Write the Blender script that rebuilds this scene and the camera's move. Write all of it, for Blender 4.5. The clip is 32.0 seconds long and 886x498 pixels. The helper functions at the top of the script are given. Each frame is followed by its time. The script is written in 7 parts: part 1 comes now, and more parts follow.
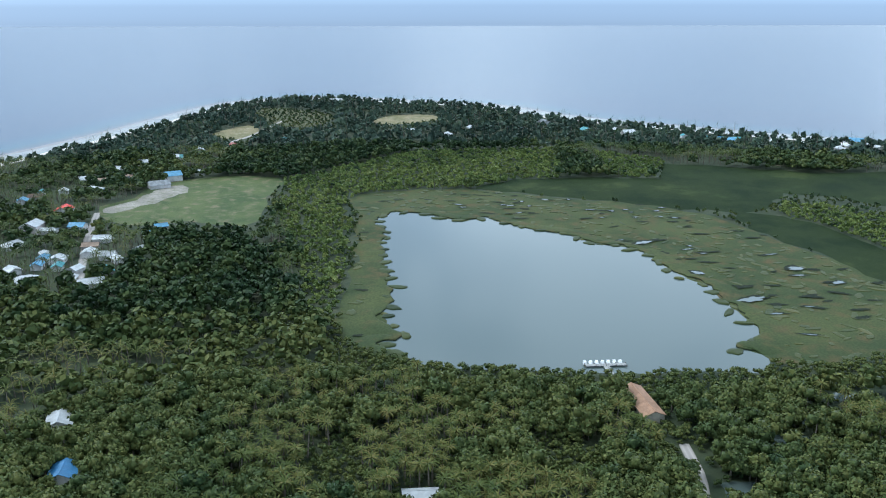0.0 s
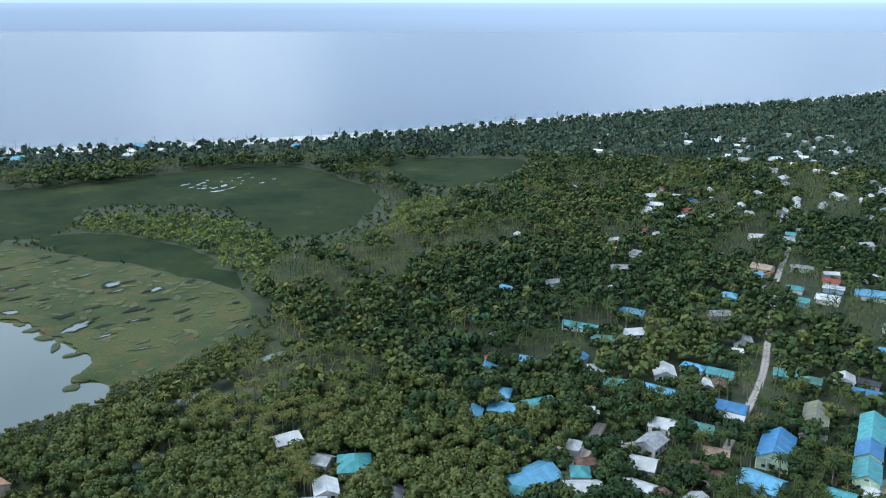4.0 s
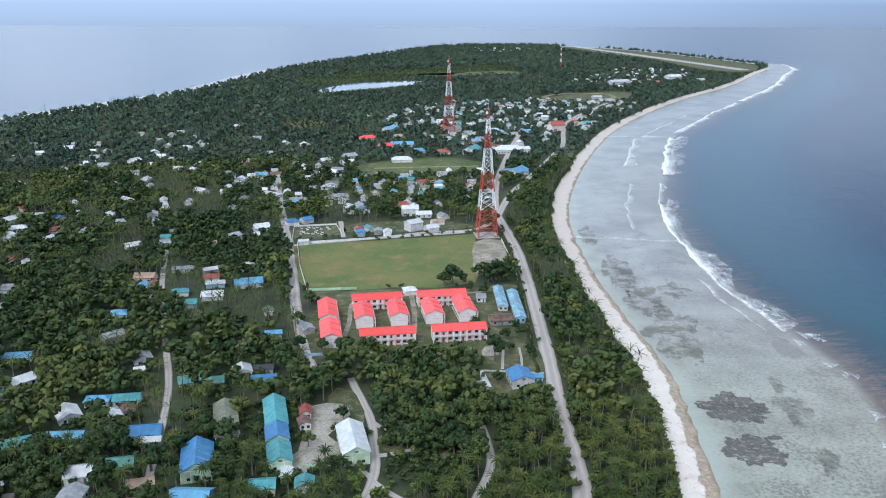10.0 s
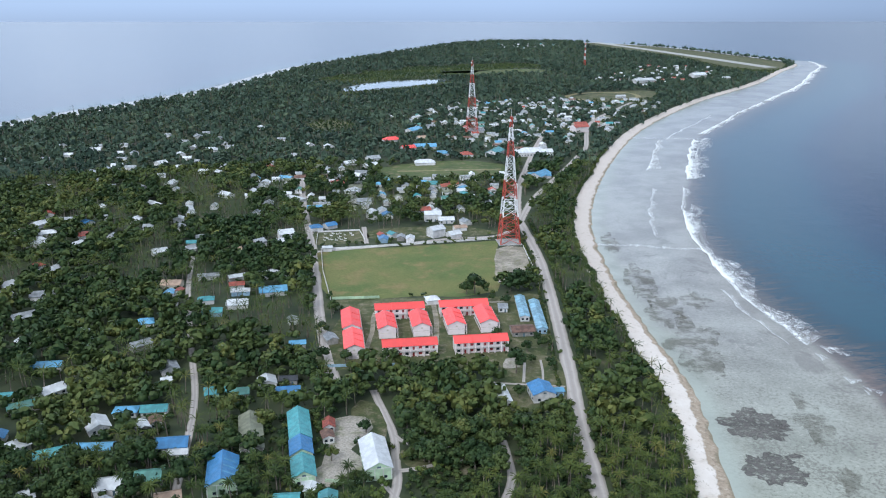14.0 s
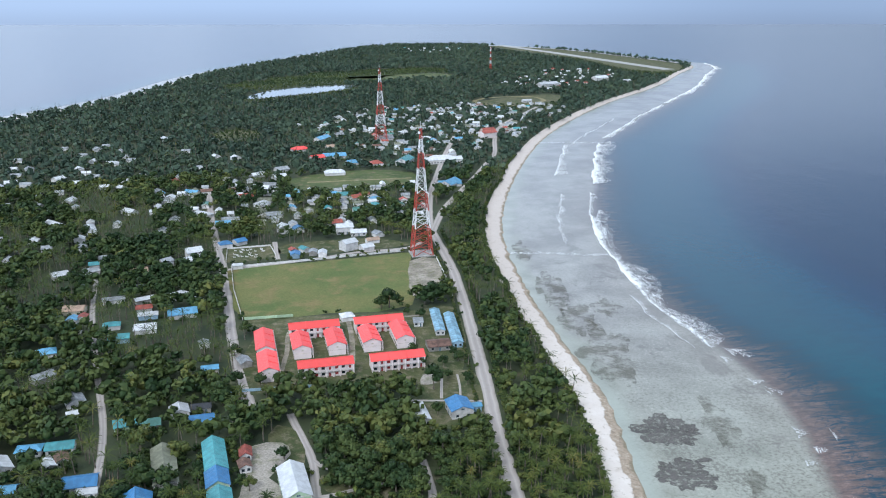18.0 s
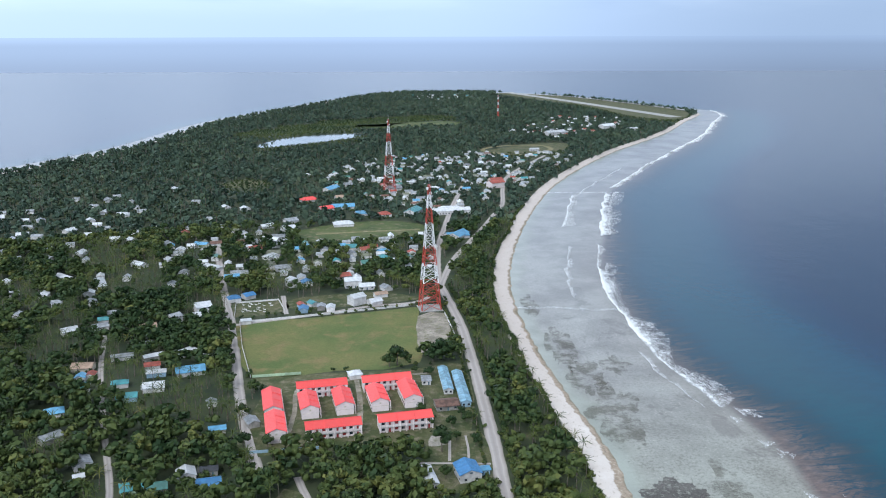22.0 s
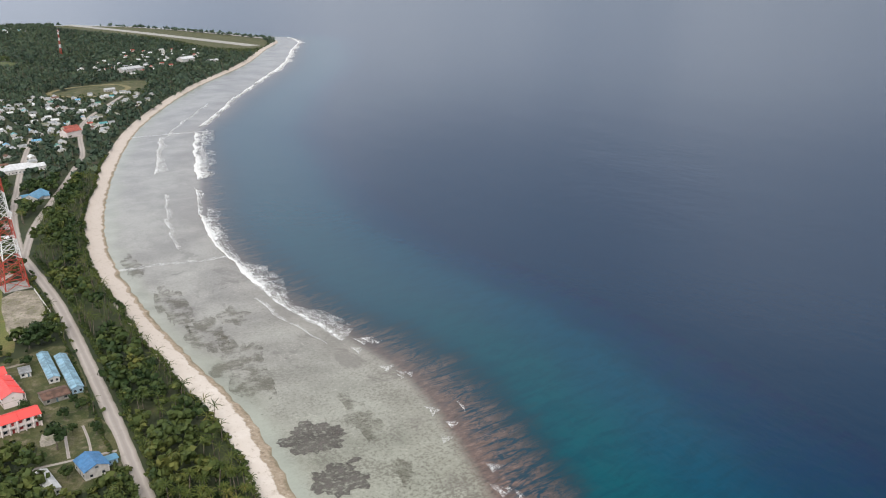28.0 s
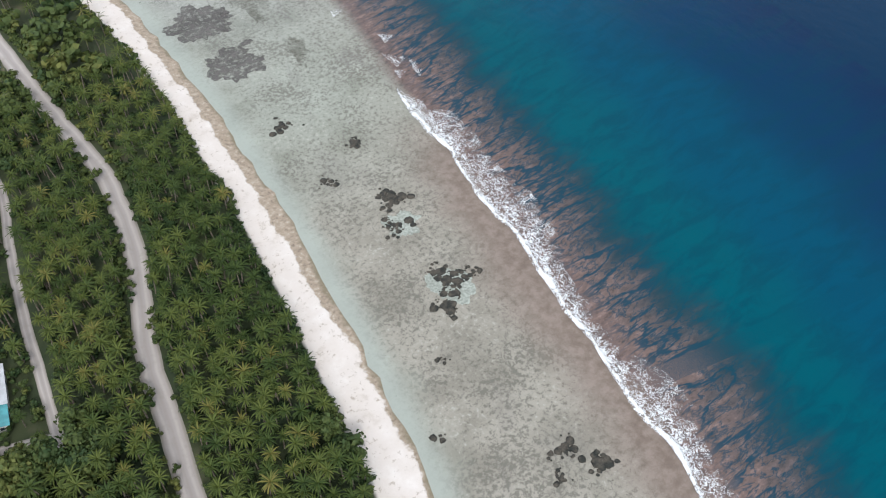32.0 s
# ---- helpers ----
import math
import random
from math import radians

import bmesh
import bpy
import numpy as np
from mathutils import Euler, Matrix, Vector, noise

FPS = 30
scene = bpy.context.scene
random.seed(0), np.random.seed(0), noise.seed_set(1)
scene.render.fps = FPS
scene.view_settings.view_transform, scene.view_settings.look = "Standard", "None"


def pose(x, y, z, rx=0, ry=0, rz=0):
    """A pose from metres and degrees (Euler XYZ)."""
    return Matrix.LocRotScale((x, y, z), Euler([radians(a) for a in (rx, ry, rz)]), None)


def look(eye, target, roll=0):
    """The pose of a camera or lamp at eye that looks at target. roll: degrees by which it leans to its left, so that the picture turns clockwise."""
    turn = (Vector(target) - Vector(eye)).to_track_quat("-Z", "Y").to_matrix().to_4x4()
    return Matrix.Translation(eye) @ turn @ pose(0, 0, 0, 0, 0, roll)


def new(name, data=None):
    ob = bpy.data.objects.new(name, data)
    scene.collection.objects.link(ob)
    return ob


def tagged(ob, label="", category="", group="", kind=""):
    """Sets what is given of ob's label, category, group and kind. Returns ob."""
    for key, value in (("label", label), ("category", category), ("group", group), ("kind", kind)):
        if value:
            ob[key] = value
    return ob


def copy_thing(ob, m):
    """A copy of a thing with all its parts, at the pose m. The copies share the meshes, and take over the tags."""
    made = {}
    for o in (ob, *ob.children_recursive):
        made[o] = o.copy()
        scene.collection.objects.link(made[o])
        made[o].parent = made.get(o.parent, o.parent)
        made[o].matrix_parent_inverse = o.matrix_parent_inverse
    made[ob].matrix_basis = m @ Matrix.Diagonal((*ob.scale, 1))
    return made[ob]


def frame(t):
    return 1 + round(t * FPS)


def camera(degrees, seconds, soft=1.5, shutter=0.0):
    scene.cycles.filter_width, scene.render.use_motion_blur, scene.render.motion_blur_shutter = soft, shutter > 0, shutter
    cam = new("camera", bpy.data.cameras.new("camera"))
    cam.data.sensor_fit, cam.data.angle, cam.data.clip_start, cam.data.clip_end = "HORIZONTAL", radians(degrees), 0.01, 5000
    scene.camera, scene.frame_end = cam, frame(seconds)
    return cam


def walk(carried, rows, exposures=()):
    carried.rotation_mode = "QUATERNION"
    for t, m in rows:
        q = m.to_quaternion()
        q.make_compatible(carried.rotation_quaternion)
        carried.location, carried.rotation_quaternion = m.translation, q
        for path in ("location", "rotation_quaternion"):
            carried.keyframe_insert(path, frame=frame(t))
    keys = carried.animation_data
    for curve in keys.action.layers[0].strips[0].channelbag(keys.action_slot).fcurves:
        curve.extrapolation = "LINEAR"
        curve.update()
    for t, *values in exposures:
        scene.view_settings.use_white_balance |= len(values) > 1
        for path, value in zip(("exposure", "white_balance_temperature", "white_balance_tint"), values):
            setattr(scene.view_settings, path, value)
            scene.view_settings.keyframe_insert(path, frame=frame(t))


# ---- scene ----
cam = camera(54.26, 32.0, soft=1.1)


def aim(x, y, z, yaw, pitch, roll):
    return pose(x, y, z, 90 + pitch, 0, yaw) @ pose(0, 0, 0, 0, 0, roll)


ROWS = [
    (0, 0.01, 0.00, 153.70, 86.145, -16.182, -0.110),
    (0.5, -0.34, -0.07, 154.82, 85.229, -16.226, -0.091),
    (1, -0.97, -0.05, 155.86, 80.358, -16.229, -0.125),
    (1.5, -2.00, 0.14, 156.68, 72.809, -16.207, -0.098),
    (2, -3.27, 0.49, 157.24, 66.233, -16.172, -0.098),
    (2.5, -4.56, 0.94, 157.63, 60.049, -16.110, -0.097),
    (3, -5.90, 1.65, 158.07, 53.930, -16.047, -0.003),
    (3.5, -7.61, 3.08, 158.77, 47.567, -15.962, -0.032),
    (5.5, -9.42, 5.08, 159.67, 21.509, -15.687, 0.248),
    (6, -10.56, 6.78, 160.57, 14.836, -15.659, 0.151),
    (6.5, -10.93, 7.72, 161.44, 8.089, -15.683, 0.157),
    (7, -11.04, 8.11, 162.42, 6.510, -15.771, 0.148),
    (7.5, -11.18, 8.24, 163.49, 6.803, -15.902, 0.147),
    (8, -11.37, 8.39, 164.54, 7.104, -15.994, 0.214),
    (8.5, -11.50, 8.74, 165.49, 5.751, -16.058, 0.187),
    (9, -11.53, 9.18, 166.43, -0.001, -16.068, 0.243),
    (9.5, -11.55, 9.38, 167.49, -0.408, -16.203, 0.201),
    (10, -11.61, 9.28, 168.66, -0.089, -16.305, 0.167),
    (10.5, -11.69, 9.08, 169.87, 0.136, -16.410, 0.179),
    (11, -11.73, 8.99, 171.02, 0.425, -16.494, 0.171),
    (11.5, -11.74, 8.98, 172.15, 0.651, -16.520, 0.110),
    (12, -11.73, 8.94, 173.33, 0.810, -16.583, 0.081),
    (12.5, -11.71, 8.86, 174.60, 1.019, -16.626, 0.078),
    (13, -11.61, 8.76, 175.90, 1.192, -16.647, 0.015),
    (13.5, -11.48, 8.67, 177.18, 1.411, -16.689, 0.007),
    (14, -11.48, 8.72, 178.57, 1.472, -16.719, -0.022),
    (14.5, -11.65, 9.16, 180.32, -0.508, -16.700, 0.008),
    (16.5, -11.85, 9.87, 182.24, -2.347, -16.679, 0.041),
    (17, -11.96, 10.51, 183.78, -3.014, -16.645, -0.056),
    (17.5, -11.99, 10.92, 184.90, -4.338, -16.620, -0.053),
    (18, -12.00, 11.17, 185.97, -4.590, -16.630, -0.047),
    (18.5, -12.01, 11.23, 187.10, -4.482, -16.638, -0.077),
    (19, -12.01, 11.11, 188.24, -4.406, -16.642, -0.188),
    (19.5, -12.00, 10.92, 189.43, -4.351, -16.632, -0.185),
    (20, -12.00, 10.71, 190.63, -4.284, -16.613, -0.174),
    (20.5, -12.01, 10.63, 191.79, -4.201, -16.623, -0.249),
    (21, -12.05, 10.81, 192.86, -4.175, -16.612, -0.253),
    (21.5, -12.05, 11.36, 193.82, -4.103, -16.621, -0.212),
    (22, -11.95, 12.33, 194.69, -4.043, -13.795, -0.178),
    (22.5, -11.79, 13.66, 195.49, -4.027, -4.587, -0.396),
    (23, -11.58, 15.24, 196.24, -4.003, -3.949, -0.365),
    (23.5, -11.23, 16.98, 196.99, -4.272, -3.908, -0.414),
    (24, -10.77, 18.75, 197.75, -11.354, -3.839, -0.313),
    (24.5, -10.46, 20.34, 198.39, -20.170, -3.784, -0.221),
    (25, -10.52, 21.65, 198.99, -30.080, -6.394, 0.147),
    (25.5, -10.97, 22.85, 200.03, -32.097, -14.650, -0.179),
    (27.5, -11.57, 23.90, 201.57, -31.332, -16.366, -0.172),
    (28, -12.15, 24.47, 203.01, -31.122, -18.605, -0.164),
    (28.5, -12.70, 24.56, 204.15, -31.060, -23.114, -0.232),
    (29, -13.22, 24.50, 205.34, -30.954, -28.035, -0.182),
    (29.5, -13.66, 24.51, 206.78, -30.869, -33.263, -0.144),
    (30, -14.02, 24.62, 208.42, -30.831, -38.765, -0.200),
    (30.5, -14.32, 24.82, 210.09, -30.922, -44.402, -0.159),
    (31, -14.53, 25.02, 211.56, -30.830, -47.760, -0.202),
    (31.5, -14.59, 25.16, 212.68, -32.371, -47.882, -0.291),
    (32, -14.54, 25.22, 213.53, -39.744, -47.825, -0.331),
]
EXPOSURE = [(0.0, 0.02, 5350, 1), (3.5, 0.04, 5400, 3), (6.0, -0.04, 5480, 5), (9.0, -0.10, 5580, 8), (21.6, -0.08, 5620, 8), (22.4, -0.45, 5750, 9), (23.0, -1.12, 5850, 10), (24.0, -1.42, 5900, 11), (25.2, -1.42, 6000, 11), (26.0, -0.8, 6500, 12), (27.5, -0.25, 6750, 12), (29.0, -0.05, 6750, 11), (31.0, 0.0, 6400, 10), (32.0, 0.0, 6100, 11)]
walk(cam, [(t, aim(*row)) for t, *row in ROWS], EXPOSURE)

# ---- sky and sun ----
SUN_AZ, SUN_EL = radians(150), radians(43)     # to the left of +y, above the horizon
THIN_AZ = radians(85)                          # where the cloud cover is thinner and brighter
sky_world = bpy.data.worlds.new("overcast_sky")
scene.world = sky_world
sky_world.use_nodes = True
wt = sky_world.node_tree
wt.nodes.clear()


def node(tree, kind, **values):
    n = tree.nodes.new(kind)
    for key, value in values.items():
        if key in n.inputs:
            n.inputs[key].default_value = value
    return n


def ramp(tree, source, stops, smooth=True):
    n = tree.nodes.new("ShaderNodeValToRGB")
    n.color_ramp.interpolation = "EASE" if smooth else "LINEAR"
    while len(n.color_ramp.elements) < len(stops):
        n.color_ramp.elements.new(0.5)
    for e, (p, c) in zip(n.color_ramp.elements, stops):
        e.position, e.color = p, (*c, 1) if len(c) == 3 else c
    tree.links.new(source, n.inputs[0])
    return n.outputs[0]


def calc(tree, op, a, b=None, c=None, clamp=False):
    n = tree.nodes.new("ShaderNodeMath")
    n.operation, n.use_clamp = op, clamp
    for k, v in enumerate((a, b, c)):
        if v is None:
            continue
        if isinstance(v, (int, float)):
            n.inputs[k].default_value = v
        else:
            tree.links.new(v, n.inputs[k])
    return n.outputs[0]


def mix(tree, fac, a, b, blend="MIX"):
    n = tree.nodes.new("ShaderNodeMix")
    n.data_type, n.blend_type = "RGBA", blend
    for k, v in ((0, fac), (6, a), (7, b)):
        if isinstance(v, (int, float)):
            n.inputs[k].default_value = v
        elif isinstance(v, tuple):
            n.inputs[k].default_value = (*v, 1) if len(v) == 3 else v
        else:
            tree.links.new(v, n.inputs[k])
    return n.outputs[2]


def noise_tex(tree, vec, scale, detail=4.0, rough=0.55, distort=0.0):
    n = node(tree, "ShaderNodeTexNoise", Scale=scale, Detail=detail, Roughness=rough, Distortion=distort)
    if vec is not None:
        tree.links.new(vec, n.inputs["Vector"])
    return n.outputs[0]


def scaled(tree, vec, sx, sy, sz):
    n = tree.nodes.new("ShaderNodeMapping")
    n.inputs["Scale"].default_value = (sx, sy, sz)
    tree.links.new(vec, n.inputs[0])
    return n.outputs[0]


way = wt.nodes.new("ShaderNodeTexCoord").outputs["Generated"]
axes = wt.nodes.new("ShaderNodeSeparateXYZ")
wt.links.new(way, axes.inputs[0])
up = axes.outputs["Z"]
lift = calc(wt, "ADD", calc(wt, "ABSOLUTE", up), 0.16)
flat = wt.nodes.new("ShaderNodeCombineXYZ")
wt.links.new(calc(wt, "DIVIDE", axes.outputs["X"], lift), flat.inputs[0])
wt.links.new(calc(wt, "DIVIDE", axes.outputs["Y"], lift), flat.inputs[1])
cloud = noise_tex(wt, flat.outputs[0], 0.75, 6.0, 0.52, 0.3)
cloud_col = ramp(wt, cloud, [(0.30, (0.27, 0.33, 0.44)), (0.45, (0.56, 0.63, 0.76)), (0.56, (0.90, 0.95, 1.04)), (0.71, (1.36, 1.36, 1.36))])
high = ramp(wt, up, [(0.42, (0, 0, 0)), (0.75, (0.9, 0.9, 0.9))])
cloud_col = mix(wt, high, cloud_col, (0.68, 0.66, 0.62))
low = ramp(wt, up, [(0.012, (0, 0, 0)), (0.15, (1, 1, 1))])
near_sky = mix(wt, low, (0.40, 0.485, 0.615), cloud_col)
below = ramp(wt, calc(wt, "MULTIPLY", up, -10.0), [(0.0, (0.37, 0.45, 0.58)), (0.10, (0.31, 0.375, 0.485)), (0.38, (0.265, 0.315, 0.405)), (1.0, (0.10, 0.16, 0.28))])

blue = node(wt, "ShaderNodeTexSky")
blue.sky_type, blue.sun_disc = "NISHITA", False
blue.sun_elevation, blue.sun_rotation = SUN_EL, -SUN_AZ
thin = mix(wt, 0.06, (0, 0, 0), blue.outputs[0])
sunward = calc(wt, "ADD", calc(wt, "MULTIPLY", axes.outputs["X"], -math.sin(THIN_AZ)), calc(wt, "MULTIPLY", axes.outputs["Y"], math.cos(THIN_AZ)))
facing = calc(wt, "MULTIPLY_ADD", sunward, 0.5, 0.5)
below = mix(wt, 1.0, below, calc(wt, "MULTIPLY_ADD", facing, -0.30, 1.12), "MULTIPLY")
whole = mix(wt, calc(wt, "LESS_THAN", up, 0.0), near_sky, below)
shade = ramp(wt, facing, [(0.05, (0.40, 0.42, 0.45)), (0.29, (0.58, 0.595, 0.615)), (0.54, (0.88, 0.89, 0.905)), (0.79, (0.98, 0.98, 0.98)), (1.0, (0.86, 0.86, 0.86))])
backs = node(wt, "ShaderNodeBackground", Strength=2.15)
wt.links.new(mix(wt, 1.0, mix(wt, 0.92, thin, whole), shade, "MULTIPLY"), backs.inputs[0])
wt.links.new(backs.outputs[0], wt.nodes.new("ShaderNodeOutputWorld").inputs[0])

sun = new("sun", bpy.data.lights.new("sun", "SUN"))
sun.data.energy, sun.data.angle, sun.data.color = 1.85, radians(14), (1.0, 0.95, 0.87)
sun.matrix_world = look((-math.sin(SUN_AZ) * 500, math.cos(SUN_AZ) * 500, 470), (0, 0, 0))

# ---- materials ----


def material(name, rough=0.8, metal=0.0):
    m = bpy.data.materials.new(name)
    m.use_nodes = True
    t = m.node_tree
    b = t.nodes["Principled BSDF"]
    b.inputs["Roughness"].default_value, b.inputs["Metallic"].default_value = rough, metal
    return m, t, b


def place_vec(tree):
    return tree.nodes.new("ShaderNodeNewGeometry").outputs["Position"]


def own_vec(tree):
    return tree.nodes.new("ShaderNodeTexCoord").outputs["Object"]


def bump(tree, bsdf, height, strength, distance):
    n = node(tree, "ShaderNodeBump", Strength=strength, Distance=distance)
    tree.links.new(height, n.inputs["Height"])
    tree.links.new(n.outputs[0], bsdf.inputs["Normal"])


def attribute(tree, name):
    n = tree.nodes.new("ShaderNodeAttribute")
    n.attribute_name = name
    return n.outputs["Fac"]


def mottled(name, a, b, scale=0.3, fine=4.0, rough=0.85, bumps=0.4, stops=(0.35, 0.65), c=None):
    m, t, p = material(name, rough)
    p.inputs["Specular IOR Level"].default_value = 0.2
    v = place_vec(t)
    col = ramp(t, noise_tex(t, v, scale, 6.0), [(stops[0], a), (stops[1], b)])
    if c:
        col = mix(t, ramp(t, noise_tex(t, v, scale * 3.7, 5.0), [(0.46, (0, 0, 0)), (0.78, (1, 1, 1))]), col, c)
    grain = noise_tex(t, v, fine, 3.0)
    col = mix(t, 0.5, col, ramp(t, grain, [(0.3, (0.30, 0.30, 0.30)), (0.7, (0.75, 0.75, 0.75))]), "OVERLAY")
    t.links.new(col, p.inputs["Base Color"])
    bump(t, p, grain, bumps, 0.1)
    return m


M_SOIL = mottled("undergrowth_soil", (0.025, 0.045, 0.016), (0.07, 0.085, 0.03), 0.06, 0.8, c=(0.12, 0.10, 0.06))
M_GRASS = mottled("field_grass", (0.092, 0.130, 0.040), (0.150, 0.155, 0.054), 0.018, 1.5, c=(0.215, 0.165, 0.075))
M_CLEAR = mottled("clearing_grass", (0.058, 0.088, 0.030), (0.100, 0.122, 0.044), 0.03, 1.5, c=(0.19, 0.16, 0.095))
M_LAWN = mottled("rough_grass", (0.052, 0.070, 0.026), (0.105, 0.104, 0.050), 0.07, 1.5, c=(0.19, 0.165, 0.115))
M_YARD = mottled("coral_yard", (0.24, 0.22, 0.19), (0.35, 0.32, 0.28), 0.06, 1.2, c=(0.16, 0.17, 0.09))
M_ROAD, t, p = material("coral_road", 0.9)
v = place_vec(t)
lane = calc(t, "ABSOLUTE", attribute(t, "across"))
lane = calc(t, "ADD", lane, calc(t, "MULTIPLY", calc(t, "SUBTRACT", noise_tex(t, v, 0.10, 4.0), 0.5), 0.30))
col = ramp(t, lane, [(0.0, (0.35, 0.315, 0.295)), (0.22, (0.38, 0.345, 0.325)), (0.45, (0.46, 0.42, 0.395)), (0.70, (0.39, 0.35, 0.325)), (0.98, (0.25, 0.23, 0.195))])
col = mix(t, ramp(t, noise_tex(t, v, 0.35, 6.0, 0.68), [(0.50, (0, 0, 0)), (0.72, (0.5, 0.5, 0.5))]), col, (0.31, 0.285, 0.25))
t.links.new(col, p.inputs["Base Color"])
bump(t, p, noise_tex(t, v, 0.9, 4.0), 0.4, 0.1)
M_GRAVEL = mottled("dull_gravel", (0.21, 0.19, 0.15), (0.36, 0.32, 0.27), 0.09, 1.2, c=(0.13, 0.14, 0.06))
M_DRY = mottled("dry_grass", (0.17, 0.16, 0.075), (0.26, 0.22, 0.12), 0.04, 1.5, c=(0.34, 0.29, 0.20))
M_MEADOW = mottled("wet_meadow", (0.030, 0.052, 0.016), (0.060, 0.082, 0.026), 0.012, 0.3, c=(0.045, 0.050, 0.022))
M_PLASTER = mottled("white_plaster", (0.62, 0.60, 0.58), (0.78, 0.76, 0.74), 0.3, 3.0, bumps=0.1)


def leaf_material(name, dark, mid, light, tip):
    m, t, p = material(name, 0.55)
    tint = attribute(t, "tint")
    isle = t.nodes.new("ShaderNodeNewGeometry").outputs["Random Per Island"]
    k = calc(t, "ADD", calc(t, "MULTIPLY", tint, 0.7), calc(t, "MULTIPLY", isle, 0.3))
    col = ramp(t, k, [(0.0, dark), (0.35, mid), (0.72, light), (1.0, tip)], False)
    t.links.new(col, p.inputs["Base Color"])
    p.inputs["Specular IOR Level"].default_value = 0.12
    return m


M_FROND = leaf_material("palm_fronds", (0.018, 0.034, 0.010), (0.043, 0.067, 0.016), (0.090, 0.112, 0.026), (0.185, 0.155, 0.045))
M_LEAF = leaf_material("broad_leaves", (0.016, 0.034, 0.014), (0.036, 0.063, 0.023), (0.086, 0.112, 0.034), (0.16, 0.165, 0.047))
# far leaves: distance haze is put into the colour, paler and greyer
M_FAR_LEAF = leaf_material("hazed_far_leaves", (0.032, 0.054, 0.040), (0.055, 0.086, 0.060), (0.082, 0.118, 0.076), (0.115, 0.145, 0.085))
M_REED = leaf_material("marsh_reeds", (0.022, 0.036, 0.012), (0.050, 0.064, 0.020), (0.082, 0.088, 0.027), (0.13, 0.11, 0.04))
M_BUSH = leaf_material("marsh_bush_leaves", (0.048, 0.084, 0.025), (0.120, 0.165, 0.044), (0.190, 0.230, 0.060), (0.23, 0.245, 0.075))
M_BARK = mottled("bark", (0.12, 0.10, 0.08), (0.22, 0.19, 0.15), 0.8, 6.0)


def paint(name, col, rough=0.55, wear=0.25, metal=0.0, ribs=0.0):
    m, t, p = material(name, rough, metal)
    v = own_vec(t)
    grime = ramp(t, noise_tex(t, v, 0.35, 6.0, 0.6), [(0.38, tuple(c * (1 - wear) for c in col)), (0.62, col)])
    grime = mix(t, ramp(t, noise_tex(t, v, 2.5, 4.0), [(0.60, (0, 0, 0)), (0.75, (wear, wear, wear))]), grime, (0.22, 0.17, 0.12))
    one = t.nodes.new("ShaderNodeObjectInfo").outputs["Random"]
    hsv = t.nodes.new("ShaderNodeHueSaturation")
    t.links.new(calc(t, "ADD", calc(t, "MULTIPLY", one, 0.35), 0.82), hsv.inputs["Value"])
    t.links.new(grime, hsv.inputs["Color"])
    t.links.new(hsv.outputs[0], p.inputs["Base Color"])
    if ribs:
        w = node(t, "ShaderNodeTexWave", Scale=ribs)
        w.bands_direction = "X"
        t.links.new(v, w.inputs[0])
        bump(t, p, w.outputs[0], 0.5, 0.05)
    return m


ROOF = {
    "faded": paint("faded_blue_metal_sheet", (0.24, 0.42, 0.54), 0.5, 0.45, 0.0, 1.2),
    "white": paint("white_metal_sheet", (0.64, 0.66, 0.68), 0.4, 0.2, 0.0, 1.2),
    "grey": paint("weathered_zinc_sheet", (0.36, 0.38, 0.40), 0.45, 0.4, 0.2, 1.2),
    "blue": paint("blue_metal_sheet", (0.055, 0.20, 0.42), 0.45, 0.25, 0.0, 1.2),
    "sky": paint("light_blue_metal_sheet", (0.14, 0.37, 0.58), 0.45, 0.25, 0.0, 1.2),
    "teal": paint("teal_metal_sheet", (0.09, 0.34, 0.37), 0.45, 0.3, 0.0, 1.2),
    "green": paint("dull_green_metal_sheet", (0.10, 0.26, 0.22), 0.5, 0.35, 0.0, 1.2),
    "red": paint("coral_red_metal_sheet", (0.86, 0.088, 0.080), 0.5, 0.06, 0.0, 1.2),
    "brick": paint("faded_red_metal_sheet", (0.42, 0.10, 0.07), 0.6, 0.4, 0.0, 1.2),
    "rust": paint("rusty_metal_sheet", (0.20, 0.11, 0.08), 0.7, 0.5, 0.0, 1.2),
    "tan": paint("tan_roof_sheet", (0.42, 0.30, 0.22), 0.7, 0.3, 0.0, 1.2),
    "thatch": paint("grey_green_roof_sheet", (0.20, 0.21, 0.15), 0.8, 0.35, 0.0, 1.2),
    "tiles": paint("terracotta_roof", (0.43, 0.25, 0.155), 0.8, 0.25, 0.0, 2.0),
    "slate": paint("dark_slate_sheet", (0.045, 0.05, 0.06), 0.6, 0.3, 0.0, 1.2),
}
WALL = {
    "white": paint("white_wall", (0.74, 0.72, 0.70), 0.85, 0.25),
    "pink": paint("pale_pink_wall", (0.86, 0.76, 0.74), 0.85, 0.08),
    "lime": paint("pale_green_wall", (0.48, 0.62, 0.42), 0.85, 0.2),
    "cream": paint("cream_wall", (0.66, 0.60, 0.48), 0.85, 0.3),
    "coral": paint("grey_coral_wall", (0.38, 0.36, 0.33), 0.9, 0.35),
    "blue": paint("pale_blue_wall", (0.32, 0.46, 0.58), 0.85, 0.25),
    "red": paint("dark_red_panel", (0.30, 0.035, 0.035), 0.7, 0.2),
}
M_PANE, _t, _p = material("window_glass", 0.08)
_p.inputs["Base Color"].default_value = (0.02, 0.03, 0.04, 1)
M_DOOR = paint("door_paint", (0.10, 0.16, 0.20), 0.6, 0.3)
